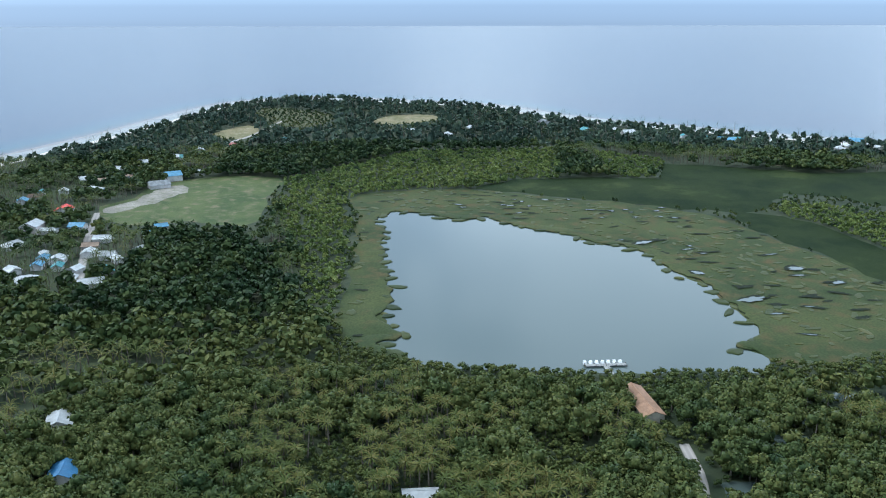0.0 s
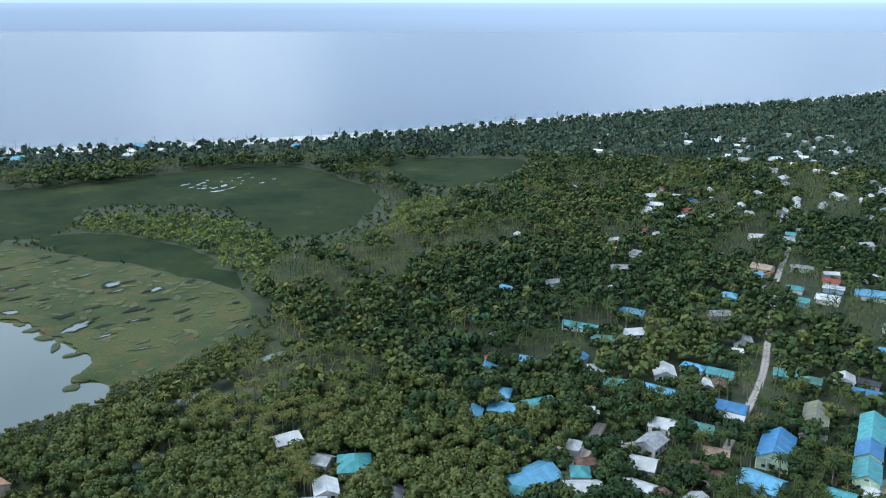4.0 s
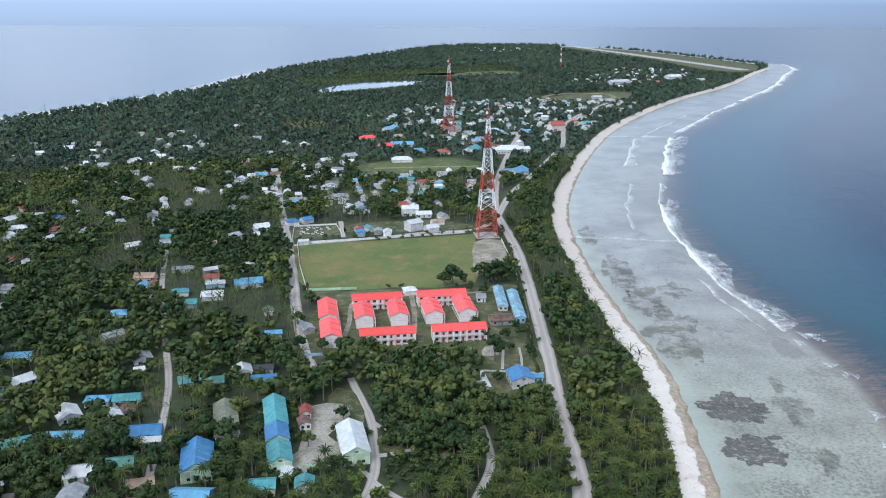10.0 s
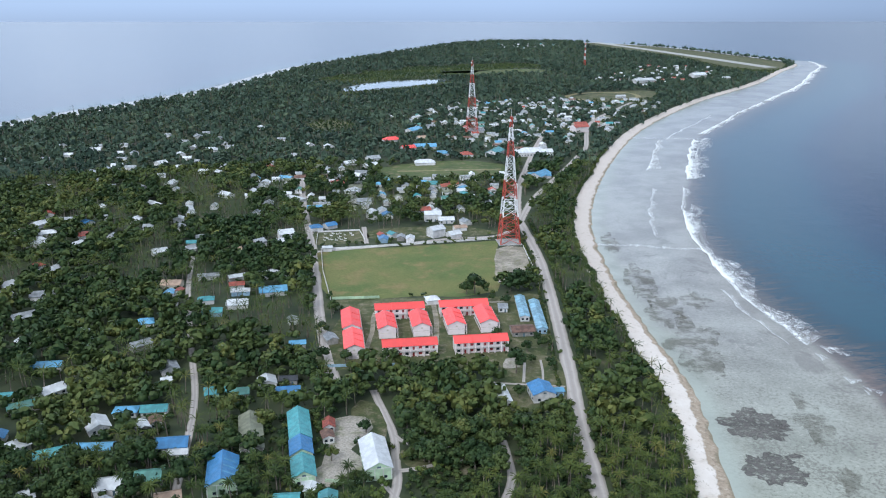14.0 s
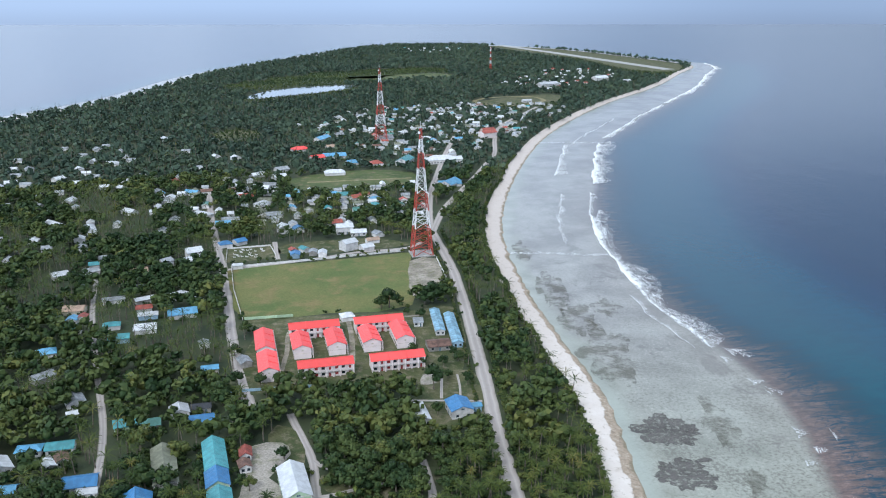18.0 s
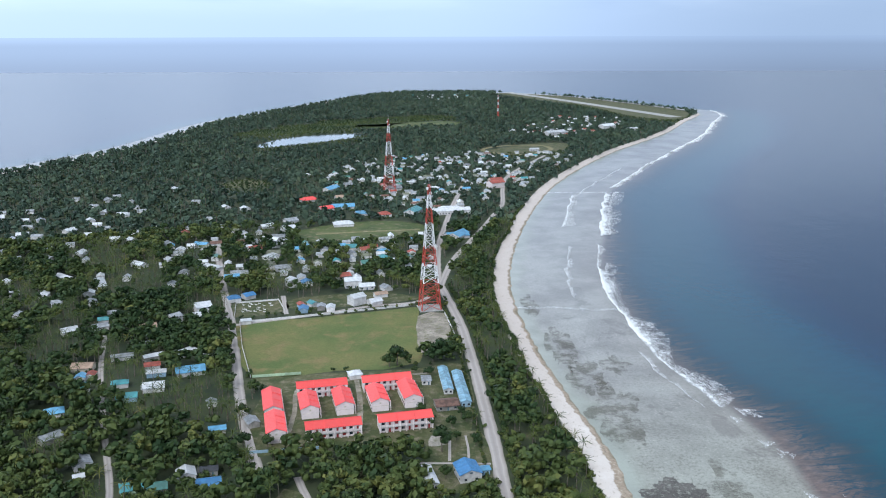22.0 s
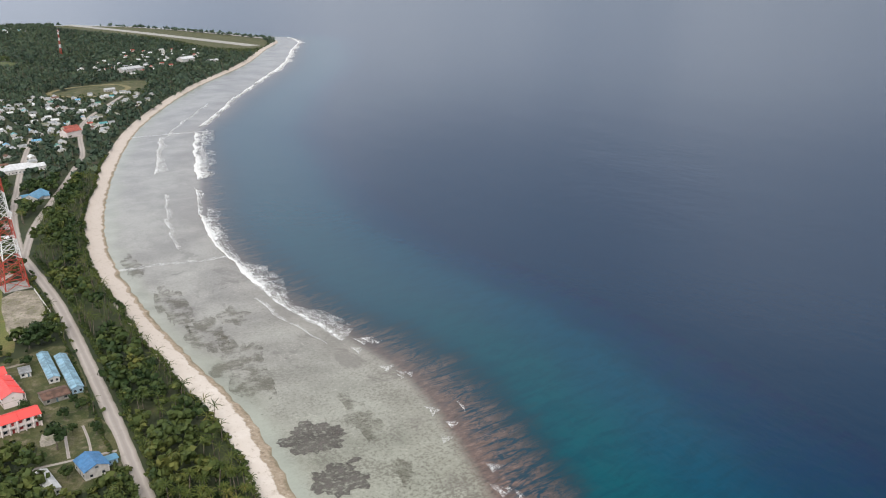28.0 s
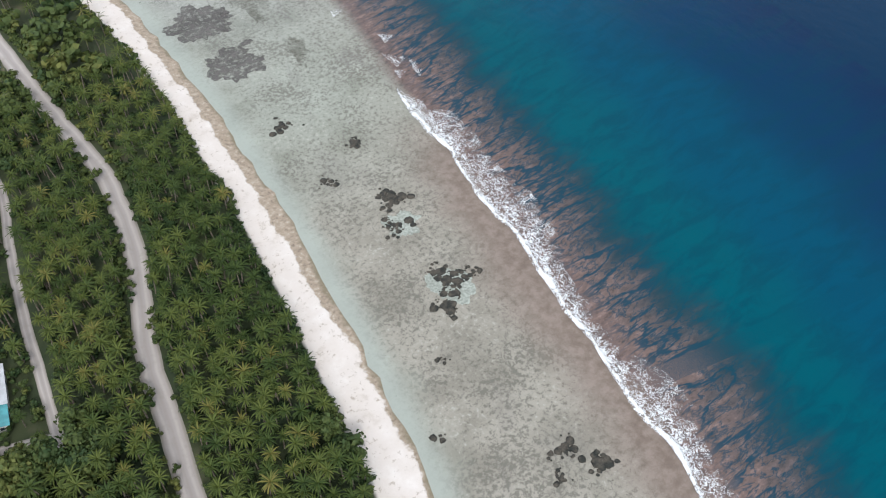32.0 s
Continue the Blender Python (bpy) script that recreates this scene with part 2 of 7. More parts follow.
M_RED = paint("red_steel", (0.46, 0.07, 0.045), 0.5, 0.15)
M_WHITE = paint("white_steel", (0.80, 0.80, 0.80), 0.5, 0.1)
M_CONCRETE = mottled("concrete", (0.30, 0.30, 0.29), (0.44, 0.43, 0.41), 0.25, 3.0)

# sea: its colour follows the depth, which grows with the distance from the shore
M_SEA, t, p = material("sea_water", 0.6)
p.inputs["Specular IOR Level"].default_value = 0.0
pos = place_vec(t)
off, along = attribute(t, "off"), attribute(t, "along")
sep = t.nodes.new("ShaderNodeSeparateXYZ")
t.links.new(pos, sep.inputs[0])
far_y = calc(t, "MULTIPLY", sep.outputs[1], 0.001)
line = t.nodes.new("ShaderNodeCombineXYZ")
t.links.new(off, line.inputs[0]), t.links.new(calc(t, "SUBTRACT", along, calc(t, "MULTIPLY", off, 0.15)), line.inputs[1])
uv = line.outputs[0]                           # off the shore, and along it (leaning with the grooves)
BLACK, WHITE = (0, 0, 0), (1, 1, 1)


def band(x, *stops):
    return ramp(t, x, [(k, (v, v, v)) for k, v in stops])


south = band(far_y, (0.19, 1.0), (0.27, 0.0))   # where the flat is a warm rubble pavement
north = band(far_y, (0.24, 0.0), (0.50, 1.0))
wob = calc(t, "MULTIPLY", calc(t, "SUBTRACT", noise_tex(t, pos, 0.03, 5.0), 0.5), 26.0)
d = calc(t, "MULTIPLY", calc(t, "ADD", off, wob), 0.01)
# pale sand with rubble scattered over it
sand = ramp(t, noise_tex(t, pos, 0.035, 6.0, 0.62), [(0.34, (0.24, 0.255, 0.21)), (0.50, (0.315, 0.33, 0.28)), (0.66, (0.37, 0.39, 0.335))])
grey = ramp(t, noise_tex(t, pos, 0.02, 5.0, 0.6), [(0.36, (0.245, 0.24, 0.225)), (0.62, (0.34, 0.34, 0.315))])
tan = ramp(t, noise_tex(t, pos, 0.05, 5.0, 0.6), [(0.36, (0.25, 0.235, 0.195)), (0.62, (0.34, 0.32, 0.27))])
flatc = mix(t, north, mix(t, south, sand, tan), grey)
speck = noise_tex(t, pos, 0.62, 8.0, 0.78, 0.3)
area = noise_tex(t, pos, 0.045, 4.0, 0.55)
much = calc(t, "ADD", speck, calc(t, "MULTIPLY", calc(t, "SUBTRACT", area, 0.5), 0.35))
rubble = mix(t, calc(t, "MULTIPLY", band(much, (0.50, 0.0), (0.58, 0.8)), calc(t, "MULTIPLY_ADD", north, -0.55, 1.0)), flatc, (0.150, 0.145, 0.122))
rubble = mix(t, band(much, (0.34, 0.6), (0.43, 0.0)), rubble, (0.47, 0.465, 0.41))
shelf = mix(t, band(d, (0.02, 0.25), (0.16, 1.0)), sand, rubble)
# seagrass and dark coral stains
weed = ramp(t, noise_tex(t, scaled(t, uv, 0.05, 0.028, 0.0), 1.0, 7.0, 0.62, 0.7), [(0.56, BLACK), (0.63, (0.55, 0.55, 0.55))])
shelf = mix(t, calc(t, "MULTIPLY", weed, calc(t, "MULTIPLY", band(d, (0.10, 0.0), (0.24, 1.0)), band(far_y, (0.22, 0.25), (0.34, 1.0), (0.62, 1.0), (0.75, 0.3)))), shelf, (0.165, 0.155, 0.145))
spots = band(noise_tex(t, pos, 0.19, 6.0, 0.68), (0.67, 0.0), (0.70, 0.7))
shelf = mix(t, spots, shelf, (0.085, 0.080, 0.068))
# a pale milky strip at the water's edge
milky = calc(t, "MULTIPLY", band(calc(t, "ADD", calc(t, "MULTIPLY", off, 0.01), calc(t, "MULTIPLY", calc(t, "SUBTRACT", speck, 0.5), 0.08)), (0.00, 0.62), (0.10, 0.0)), band(far_y, (0.30, 1.0), (0.48, 0.3)))
shelf = mix(t, milky, shelf, (0.39, 0.43, 0.39))
# brown algal pavement towards the reef edge
brown = ramp(t, noise_tex(t, pos, 0.22, 6.0, 0.68), [(0.35, (0.175, 0.135, 0.110)), (0.65, (0.26, 0.21, 0.178))])
shelf = mix(t, calc(t, "MULTIPLY", band(d, (0.46, 0.0), (0.70, 0.9)), band(far_y, (0.20, 1.0), (0.245, 0.12))), shelf, brown)
# open water: teal over the slope, then deep blue
deep = ramp(t, calc(t, "MULTIPLY", calc(t, "ADD", off, wob), 0.0025), [(0.24, (0.004, 0.046, 0.066)), (0.33, (0.002, 0.080, 0.108)), (0.43, (0.002, 0.062, 0.112)), (0.52, (0.004, 0.034, 0.084)), (0.62, (0.006, 0.023, 0.066))])
deep = mix(t, band(noise_tex(t, scaled(t, uv, 0.05, 0.16, 0.0), 1.0, 6.0, 0.7, 0.6), (0.36, 0.42), (0.60, 0.0)), deep, (0.003, 0.040, 0.072))
# off the northern reef, pale sky reflection is mixed into the water colour
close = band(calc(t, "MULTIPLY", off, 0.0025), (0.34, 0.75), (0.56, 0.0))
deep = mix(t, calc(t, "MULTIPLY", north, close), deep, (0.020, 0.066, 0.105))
southwest = calc(t, "MULTIPLY", band(calc(t, "MULTIPLY", sep.outputs[1], -0.001), (0.05, 0.0), (0.2, 1.0)), band(calc(t, "MULTIPLY", off, 0.01), (0.5, 0.85), (2.2, 0.0)))
deep = mix(t, southwest, deep, (0.17, 0.37, 0.41))
# spurs of brown coral with dark grooves between them, sinking into the deep
lean = noise_tex(t, scaled(t, uv, 0.022, 0.105, 0.0), 1.0, 5.0, 0.58, 0.3)
fine = noise_tex(t, scaled(t, uv, 0.085, 0.26, 0.0), 1.0, 7.0, 0.68, 0.5)
reach = calc(t, "SUBTRACT", calc(t, "MULTIPLY_ADD", north, 12.0, calc(t, "SUBTRACT", off, 75.0)), calc(t, "ADD", calc(t, "MULTIPLY", calc(t, "SUBTRACT", lean, 0.5), 34.0), calc(t, "MULTIPLY", calc(t, "SUBTRACT", fine, 0.5), 14.0)))
reach = calc(t, "MULTIPLY", reach, 0.01)
coral = ramp(t, noise_tex(t, scaled(t, uv, 0.20, 0.42, 0.0), 1.0, 8.0, 0.74), [(0.34, (0.090, 0.072, 0.066)), (0.50, (0.165, 0.120, 0.106)), (0.66, (0.260, 0.185, 0.165))])
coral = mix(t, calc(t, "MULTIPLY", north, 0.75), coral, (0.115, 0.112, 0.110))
sunk = mix(t, band(reach, (0.08, 0.0), (0.42, 1.0)), coral, (0.028, 0.048, 0.062))
ridge = calc(t, "ABSOLUTE", calc(t, "SUBTRACT", lean, 0.5))
small = calc(t, "ABSOLUTE", calc(t, "SUBTRACT", fine, 0.5))
groove = calc(t, "MAXIMUM", band(ridge, (0.010, 0.92), (0.034, 0.0)), band(small, (0.008, 0.75), (0.032, 0.0)))
sunk = mix(t, calc(t, "MULTIPLY", groove, band(calc(t, "MULTIPLY", calc(t, "SUBTRACT", off, 75.0), 0.01), (0.04, 0.15), (0.16, 1.0))), sunk, (0.014, 0.052, 0.082))
spurs = mix(t, band(reach, (0.24, 0.0), (0.52, 1.0)), sunk, deep)
edge = band(calc(t, "MULTIPLY", calc(t, "ADD", off, calc(t, "MULTIPLY", wob, 0.25)), 0.01), (0.71, 0.0), (0.80, 1.0))
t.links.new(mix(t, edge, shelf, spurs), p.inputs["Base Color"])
swell = calc(t, "ADD", noise_tex(t, scaled(t, pos, 1.0, 0.5, 1.0), 0.09, 8.0, 0.62), calc(t, "MULTIPLY", noise_tex(t, scaled(t, pos, 1.0, 0.35, 1.0), 0.014, 3.0, 0.5), 2.0))
ripple = node(t, "ShaderNodeBump", Strength=0.32, Distance=0.7)
t.links.new(swell, ripple.inputs["Height"])
t.links.new(ripple.outputs[0], p.inputs["Normal"])
# the water's gloss, faint from above and strong at a slant
gloss = node(t, "ShaderNodeBsdfAnisotropic", Roughness=0.2)
t.links.new(ripple.outputs[0], gloss.inputs["Normal"])
slant = node(t, "ShaderNodeLayerWeight", Blend=0.5)
t.links.new(ripple.outputs[0], slant.inputs["Normal"])
sheen = ramp(t, slant.outputs["Facing"], [(0.22, (0.004, 0.004, 0.004)), (0.45, (0.016, 0.016, 0.016)), (0.60, (0.075, 0.075, 0.075)), (0.71, (0.17, 0.17, 0.17)), (0.81, (0.29, 0.29, 0.29)), (0.90, (0.46, 0.46, 0.46)), (1.0, (0.62, 0.62, 0.62))], False)
both = t.nodes.new("ShaderNodeMixShader")
t.links.new(sheen, both.inputs[0]), t.links.new(p.outputs[0], both.inputs[1]), t.links.new(gloss.outputs[0], both.inputs[2])
t.links.new(both.outputs[0], t.nodes["Material Output"].inputs["Surface"])

# foam: a net of thin threads that closes to solid white where it is dense
M_FOAM, t, p = material("surf_foam", 0.7)
p.inputs["Base Color"].default_value = (0.80, 0.82, 0.83, 1)
p.inputs["Specular IOR Level"].default_value = 0.1
pos = place_vec(t)
dense = attribute(t, "dense")
net = calc(t, "ABSOLUTE", calc(t, "SUBTRACT", noise_tex(t, pos, 0.80, 5.0, 0.62, 0.9), 0.5))
thread = ramp(t, net, [(0.0, (1, 1, 1)), (0.055, (0, 0, 0))])
cloudy = noise_tex(t, pos, 0.16, 6.0, 0.66, 0.6)
a = calc(t, "ADD", calc(t, "MULTIPLY", thread, 0.34), calc(t, "ADD", cloudy, calc(t, "MULTIPLY", dense, 0.60)))
t.links.new(ramp(t, a, [(0.82, (0, 0, 0)), (1.22, (0.97, 0.97, 0.97))]), p.inputs["Alpha"])
bump(t, p, cloudy, 0.6, 0.5)

# ground: coral sand on the beach, soil inland
M_GROUND, t, p = material("island_ground", 0.9)
pos = place_vec(t)
inl = attribute(t, "inl")
soil = ramp(t, noise_tex(t, pos, 0.05, 6.0), [(0.35, (0.018, 0.032, 0.011)), (0.58, (0.038, 0.050, 0.018)), (0.82, (0.13, 0.11, 0.07))])
beach = ramp(t, noise_tex(t, pos, 0.12, 6.0, 0.65), [(0.25, (0.54, 0.475, 0.41)), (0.45, (0.68, 0.62, 0.565)), (0.8, (0.78, 0.735, 0.69))])
sep = t.nodes.new("ShaderNodeSeparateXYZ")
t.links.new(pos, sep.inputs[0])
far_y = calc(t, "MULTIPLY", sep.outputs[1], 0.001)
beach = mix(t, ramp(t, far_y, [(0.36, (0, 0, 0)), (0.55, (0.7, 0.7, 0.7))]), beach, (0.52, 0.455, 0.405))
ragged = calc(t, "ADD", inl, calc(t, "MULTIPLY", calc(t, "SUBTRACT", noise_tex(t, pos, 0.09, 7.0, 0.68), 0.5), 9.0))
wide = ramp(t, far_y, [(0.10, (0.06, 0.06, 0.06)), (0.15, (0.10, 0.10, 0.10)), (0.20, (0.26, 0.26, 0.26)), (0.33, (0.27, 0.27, 0.27)), (0.42, (0.15, 0.15, 0.15)), (0.75, (0.10, 0.10, 0.10))])
rockm = ramp(t, calc(t, "SUBTRACT", calc(t, "MULTIPLY", ragged, 0.05), wide), [(0.0, (0.92, 0.92, 0.92)), (0.05, (0, 0, 0))])
rock = ramp(t, noise_tex(t, pos, 0.6, 7.0, 0.72), [(0.32, (0.16, 0.12, 0.08)), (0.5, (0.33, 0.26, 0.185)), (0.68, (0.50, 0.43, 0.34))])
rock = mix(t, ramp(t, calc(t, "MULTIPLY", ragged, 0.1), [(0.0, (0.75, 0.75, 0.75)), (0.22, (0, 0, 0))]), rock, (0.135, 0.115, 0.055))
beach = mix(t, rockm, beach, rock)
wrack = noise_tex(t, pos, 0.5, 7.0, 0.72)
strip = calc(t, "MULTIPLY", ramp(t, inl, [(0.0, (0.4, 0.4, 0.4)), (1.0, (1, 1, 1))]), ramp(t, wrack, [(0.57, (0, 0, 0)), (0.64, (0.7, 0.7, 0.7))]))
beach = mix(t, strip, beach, (0.36, 0.30, 0.23))
e = calc(t, "ADD", calc(t, "MULTIPLY", inl, 0.05), calc(t, "MULTIPLY", calc(t, "SUBTRACT", noise_tex(t, pos, 0.25, 4.0), 0.5), 0.14))
t.links.new(mix(t, ramp(t, e, [(0.74, (0, 0, 0)), (0.82, (1, 1, 1))]), beach, soil), p.inputs["Base Color"])
bump(t, p, noise_tex(t, pos, 1.2, 5.0), 0.5, 0.2)

M_LAKE, t, p = material("lake_water", 0.09)
p.inputs["Specular IOR Level"].default_value = 0.24
p.inputs["Base Color"].default_value = (0.092, 0.118, 0.110, 1)
bump(t, p, noise_tex(t, place_vec(t), 0.5, 4.0), 0.05, 0.05)
M_SWAMP, t, p = material("dark_swamp", 0.9)
p.inputs["Specular IOR Level"].default_value = 0.08
pos = place_vec(t)
t.links.new(ramp(t, noise_tex(t, pos, 0.018, 6.0, 0.65), [(0.35, (0.014, 0.026, 0.010)), (0.55, (0.026, 0.040, 0.014)), (0.68, (0.05, 0.065, 0.022))]), p.inputs["Base Color"])
bump(t, p, noise_tex(t, pos, 0.7, 5.0), 0.6, 0.4)
M_MARSH = mottled("reed_bed", (0.038, 0.056, 0.018), (0.068, 0.082, 0.026), 0.022, 0.9, c=(0.100, 0.074, 0.030))

# ---- helpers of the scene ----


def big_mesh(name, verts, faces, mats, attrs=None, index=None):
    """One mesh from arrays: faces all of one size."""
    me = bpy.data.meshes.new(name)
    verts, faces = np.asarray(verts, np.float32), np.asarray(faces, np.int32)
    me.vertices.add(len(verts))
    me.vertices.foreach_set("co", verts.ravel())
    me.loops.add(faces.size)
    me.loops.foreach_set("vertex_index", faces.ravel())
    me.polygons.add(len(faces))
    me.polygons.foreach_set("loop_start", np.arange(0, faces.size, faces.shape[1], dtype=np.int32))
    for m in mats:
        me.materials.append(m)
    if index is not None:
        me.polygons.foreach_set("material_index", np.asarray(index, np.int32))
    for key, values in (attrs or {}).items():
        me.attributes.new(key, "FLOAT", "POINT").data.foreach_set("value", np.asarray(values, np.float32))
    me.update(calc_edges=True)
    return me


def smooth_loop(points, step):
    """A closed spline through the points, sampled at about equal steps."""
    pts = np.array(points, float)
    n, out = len(pts), []
    for k in range(n):
        a, b, c, e = pts[k - 1], pts[k], pts[(k + 1) % n], pts[(k + 2) % n]
        m = max(2, int(np.linalg.norm(c - b) / step))
        for s in np.arange(m) / m:
            out.append(0.5 * (2 * b + (c - a) * s + (2 * a - 5 * b + 4 * c - e) * s**2 + (3 * b - a - 3 * c + e) * s**3))
    return np.array(out)


def smooth_line(points, step):
    pts = [np.array(q, float) for q in points]
    pts = [2 * pts[0] - pts[1], *pts, 2 * pts[-1] - pts[-2]]
    out = []
    for a, b, c, e in zip(pts, pts[1:], pts[2:], pts[3:]):
        m = max(2, int(np.linalg.norm(c - b) / step))
        for s in np.arange(m) / m:
            out.append(0.5 * (2 * b + (c - a) * s + (2 * a - 5 * b + 4 * c - e) * s**2 + (3 * b - a - 3 * c + e) * s**3))
    return np.array([*out, pts[-2]])


def normals_of(loop, closed=True):
    d = np.roll(loop, -1, 0) - np.roll(loop, 1, 0) if closed else np.gradient(loop, axis=0)
    n = np.stack([d[:, 1], -d[:, 0]], 1)
    return n / (np.linalg.norm(n, axis=1, keepdims=True) + 1e-9)


def inside(poly, x, y):
    poly = np.asarray(poly, float)
    hit = np.zeros(np.shape(x), bool)
    for (x0, y0), (x1, y1) in zip(poly, np.roll(poly, -1, 0)):
        if y0 != y1:
            hit ^= ((y0 > y) != (y1 > y)) & (x < (x1 - x0) * (y - y0) / (y1 - y0) + x0)
    return hit


def part(name, bm, mat, parent=None, label="", at=None):
    me = bpy.data.meshes.new(name)
    bm.to_mesh(me)
    bm.free()
    for m in mat if isinstance(mat, (list, tuple)) else [mat]:
        me.materials.append(m)
    ob = new(name, me)
    ob.parent = parent
    if at is not None:
        ob.matrix_basis = at
    if label:
        ob["label"] = label
    return ob


def box(bm, x0, y0, z0, x1, y1, z1):
    v = [bm.verts.new(q) for q in ((x0, y0, z0), (x1, y0, z0), (x1, y1, z0), (x0, y1, z0), (x0, y0, z1), (x1, y0, z1), (x1, y1, z1), (x0, y1, z1))]
    for f in ((3, 2, 1, 0), (4, 5, 6, 7), (0, 1, 5, 4), (1, 2, 6, 5), (2, 3, 7, 6), (3, 0, 4, 7)):
        bm.faces.new([v[k] for k in f])


def boxed(*sizes):
    bm = bmesh.new()
    for s in sizes:
        box(bm, *s)
    return bm


def beam(bm, a, b, r):
    """A square bar from a to b."""
    a, b = Vector(a), Vector(b)
    d = (b - a).normalized()
    s = d.cross(Vector((0, 0, 1)) if abs(d.z) < 0.9 else Vector((1, 0, 0))).normalized() * r
    u = d.cross(s).normalized() * r
    ring = [[bm.verts.new(q + i * s + j * u) for i, j in ((-1, -1), (1, -1), (1, 1), (-1, 1))] for q in (a, b)]
    for k in range(4):
        bm.faces.new((ring[0][k], ring[0][(k + 1) % 4], ring[1][(k + 1) % 4], ring[1][k]))
    bm.faces.new(ring[0][::-1]), bm.faces.new(ring[1])


# ---- island ----
COAST = smooth_loop([(49, 111), (36, 70), (5, -40), (-80, -230), (-330, -400), (-600, -425), (-823, -380), (-1031, -312), (-1290, -240), (-1372, -182), (-1396, -88), (-1334, 25), (-1262, 152), (-1142, 225), (-1045, 330), (-918, 495), (-786, 740), (-692, 1015), (-592, 1285), (-468, 1615), (-395, 2095), (-168, 2730), (0, 3100), (217, 3170), (420, 3100), (625, 2860), (790, 2380), (806, 2215), (700, 2010), (556, 1740), (375, 1462), (242, 1206), (171, 1021), (116, 828), (91, 706), (82, 608), (84, 489), (92, 386), (88, 314), (81, 259), (74, 217), (67, 184), (60, 153)], 6.0)[::-1]
if np.sum(COAST[:, 0] * np.roll(COAST[:, 1], -1) - COAST[:, 1] * np.roll(COAST[:, 0], -1)) < 0:
    COAST = COAST[::-1]
rng = np.random.default_rng(7)
OUT = normals_of(COAST)
COAST = COAST + OUT * 3.5
for _ in range(160):
    OUT = (np.roll(OUT, 1, 0) + OUT + np.roll(OUT, -1, 0)) / 3
OUT /= np.linalg.norm(OUT, axis=1, keepdims=True)
N = len(COAST)
RUN = np.r_[0, np.cumsum(np.linalg.norm(np.diff(COAST, axis=0), axis=1))]


def rings(offs, heights):
    v = np.concatenate([np.c_[COAST + OUT * o, np.full(N, h)] for o, h in zip(offs, heights)])
    k, j = np.meshgrid(np.arange(len(offs) - 1), np.arange(N), indexing="ij")
    k, j = k.ravel(), j.ravel()
    f = np.stack([k * N + j, k * N + (j + 1) % N, (k + 1) * N + (j + 1) % N, (k + 1) * N + j], 1)
    return v, f


EAST = (OUT[:, 0] > 0.2) & (COAST[:, 1] > 20) & (COAST[:, 1] < 2330)
EDGE = np.where(EAST, np.interp(COAST[:, 1], (40, 100, 140, 190, 250, 300, 350, 430, 470, 700, 890, 1100, 1250, 1500, 2200), (63.5, 66.5, 62.5, 65.5, 65.5, 72, 80, 82, 75, 76, 82, 74, 88, 94, 56)), 32.0)
for _ in range(12):
    EDGE = (np.roll(EDGE, 1) + EDGE + np.roll(EDGE, -1)) / 3
offs = np.r_[-4, 0, 4, 8, np.arange(14, 170, 6), np.arange(180, 241, 20)]
v, f = rings(offs, np.r_[-0.3, -0.002 * offs[1:]])
reef = new("reef_water", big_mesh("reef_water", v, f[:, ::-1], [M_SEA], {"off": (offs[:, None] * (1 + (75 / EDGE[None] - 1) * np.clip((240 - offs[:, None]) / 110, 0, 1))).ravel(), "along": np.tile(RUN, len(offs))}))
tagged(reef, "shallow clear water over a pale reef flat", "water", kind="structure")
R = 7000.0
c = np.array([[R * math.cos(a), 800 + R * math.sin(a), -0.6] for a in np.linspace(0, 2 * math.pi, 96, endpoint=False)])
me = bpy.data.meshes.new("sea")
me.from_pydata([tuple(q) for q in c], [], [tuple(range(96))])
me.materials.append(M_SEA)
me.attributes.new("off", "FLOAT", "POINT").data.foreach_set("value", np.full(96, 240, np.float32))
tagged(new("sea", me), "deep blue open sea reaching the horizon", "water", kind="structure")

inn = np.array([1.0, 0.0, -2, -4, -7, -10, -14, -20])
v, f = rings(inn, [-0.5, -0.1, 0.25, 0.5, 0.8, 1.0, 1.05, 1.05])
v[:, :2] += np.tile(OUT, (len(inn), 1)) * (np.tile(rng.uniform(-1.6, 1.2, N), len(inn)) * np.repeat(np.clip((8 + inn) / 8, 0, 1), N))[:, None]
me = bpy.data.meshes.new("ground")
me.from_pydata([tuple(q) for q in v], [], [tuple(q) for q in f[:, ::1]] + [tuple(range((len(inn) - 1) * N, len(inn) * N))])
me.materials.append(M_GROUND)
me.attributes.new("inl", "FLOAT", "POINT").data.foreach_set("value", np.repeat(-inn, N).astype(np.float32))
tagged(new("ground", me), "low coral island ground with a white sand beach", "ground", kind="structure")
GZ = 1.05

# a map of what covers the land, 2 m a cell: 0 trees, 1 kept clear, 2 low shrubs, 3 light bushes
X0, Y0, CELL = -1420, -460, 2.0
COVER = np.zeros((1140, 1840), np.uint8)


def keep_clear(poly, value=1):
    q = np.asarray(poly, float)
    i0, j0 = np.maximum(((q.min(0) - (X0, Y0)) / CELL).astype(int) - 1, 0)
    i1, j1 = ((q.max(0) - (X0, Y0)) / CELL).astype(int) + 2
    gx, gy = np.meshgrid(X0 + CELL * np.arange(i0, i1), Y0 + CELL * np.arange(j0, j1), indexing="ij")
    here = COVER[i0:i1, j0:j1]
    hit = inside(q, gx, gy)[: here.shape[0], : here.shape[1]]
    here[hit if value < 2 else hit & (here == 0)] = value


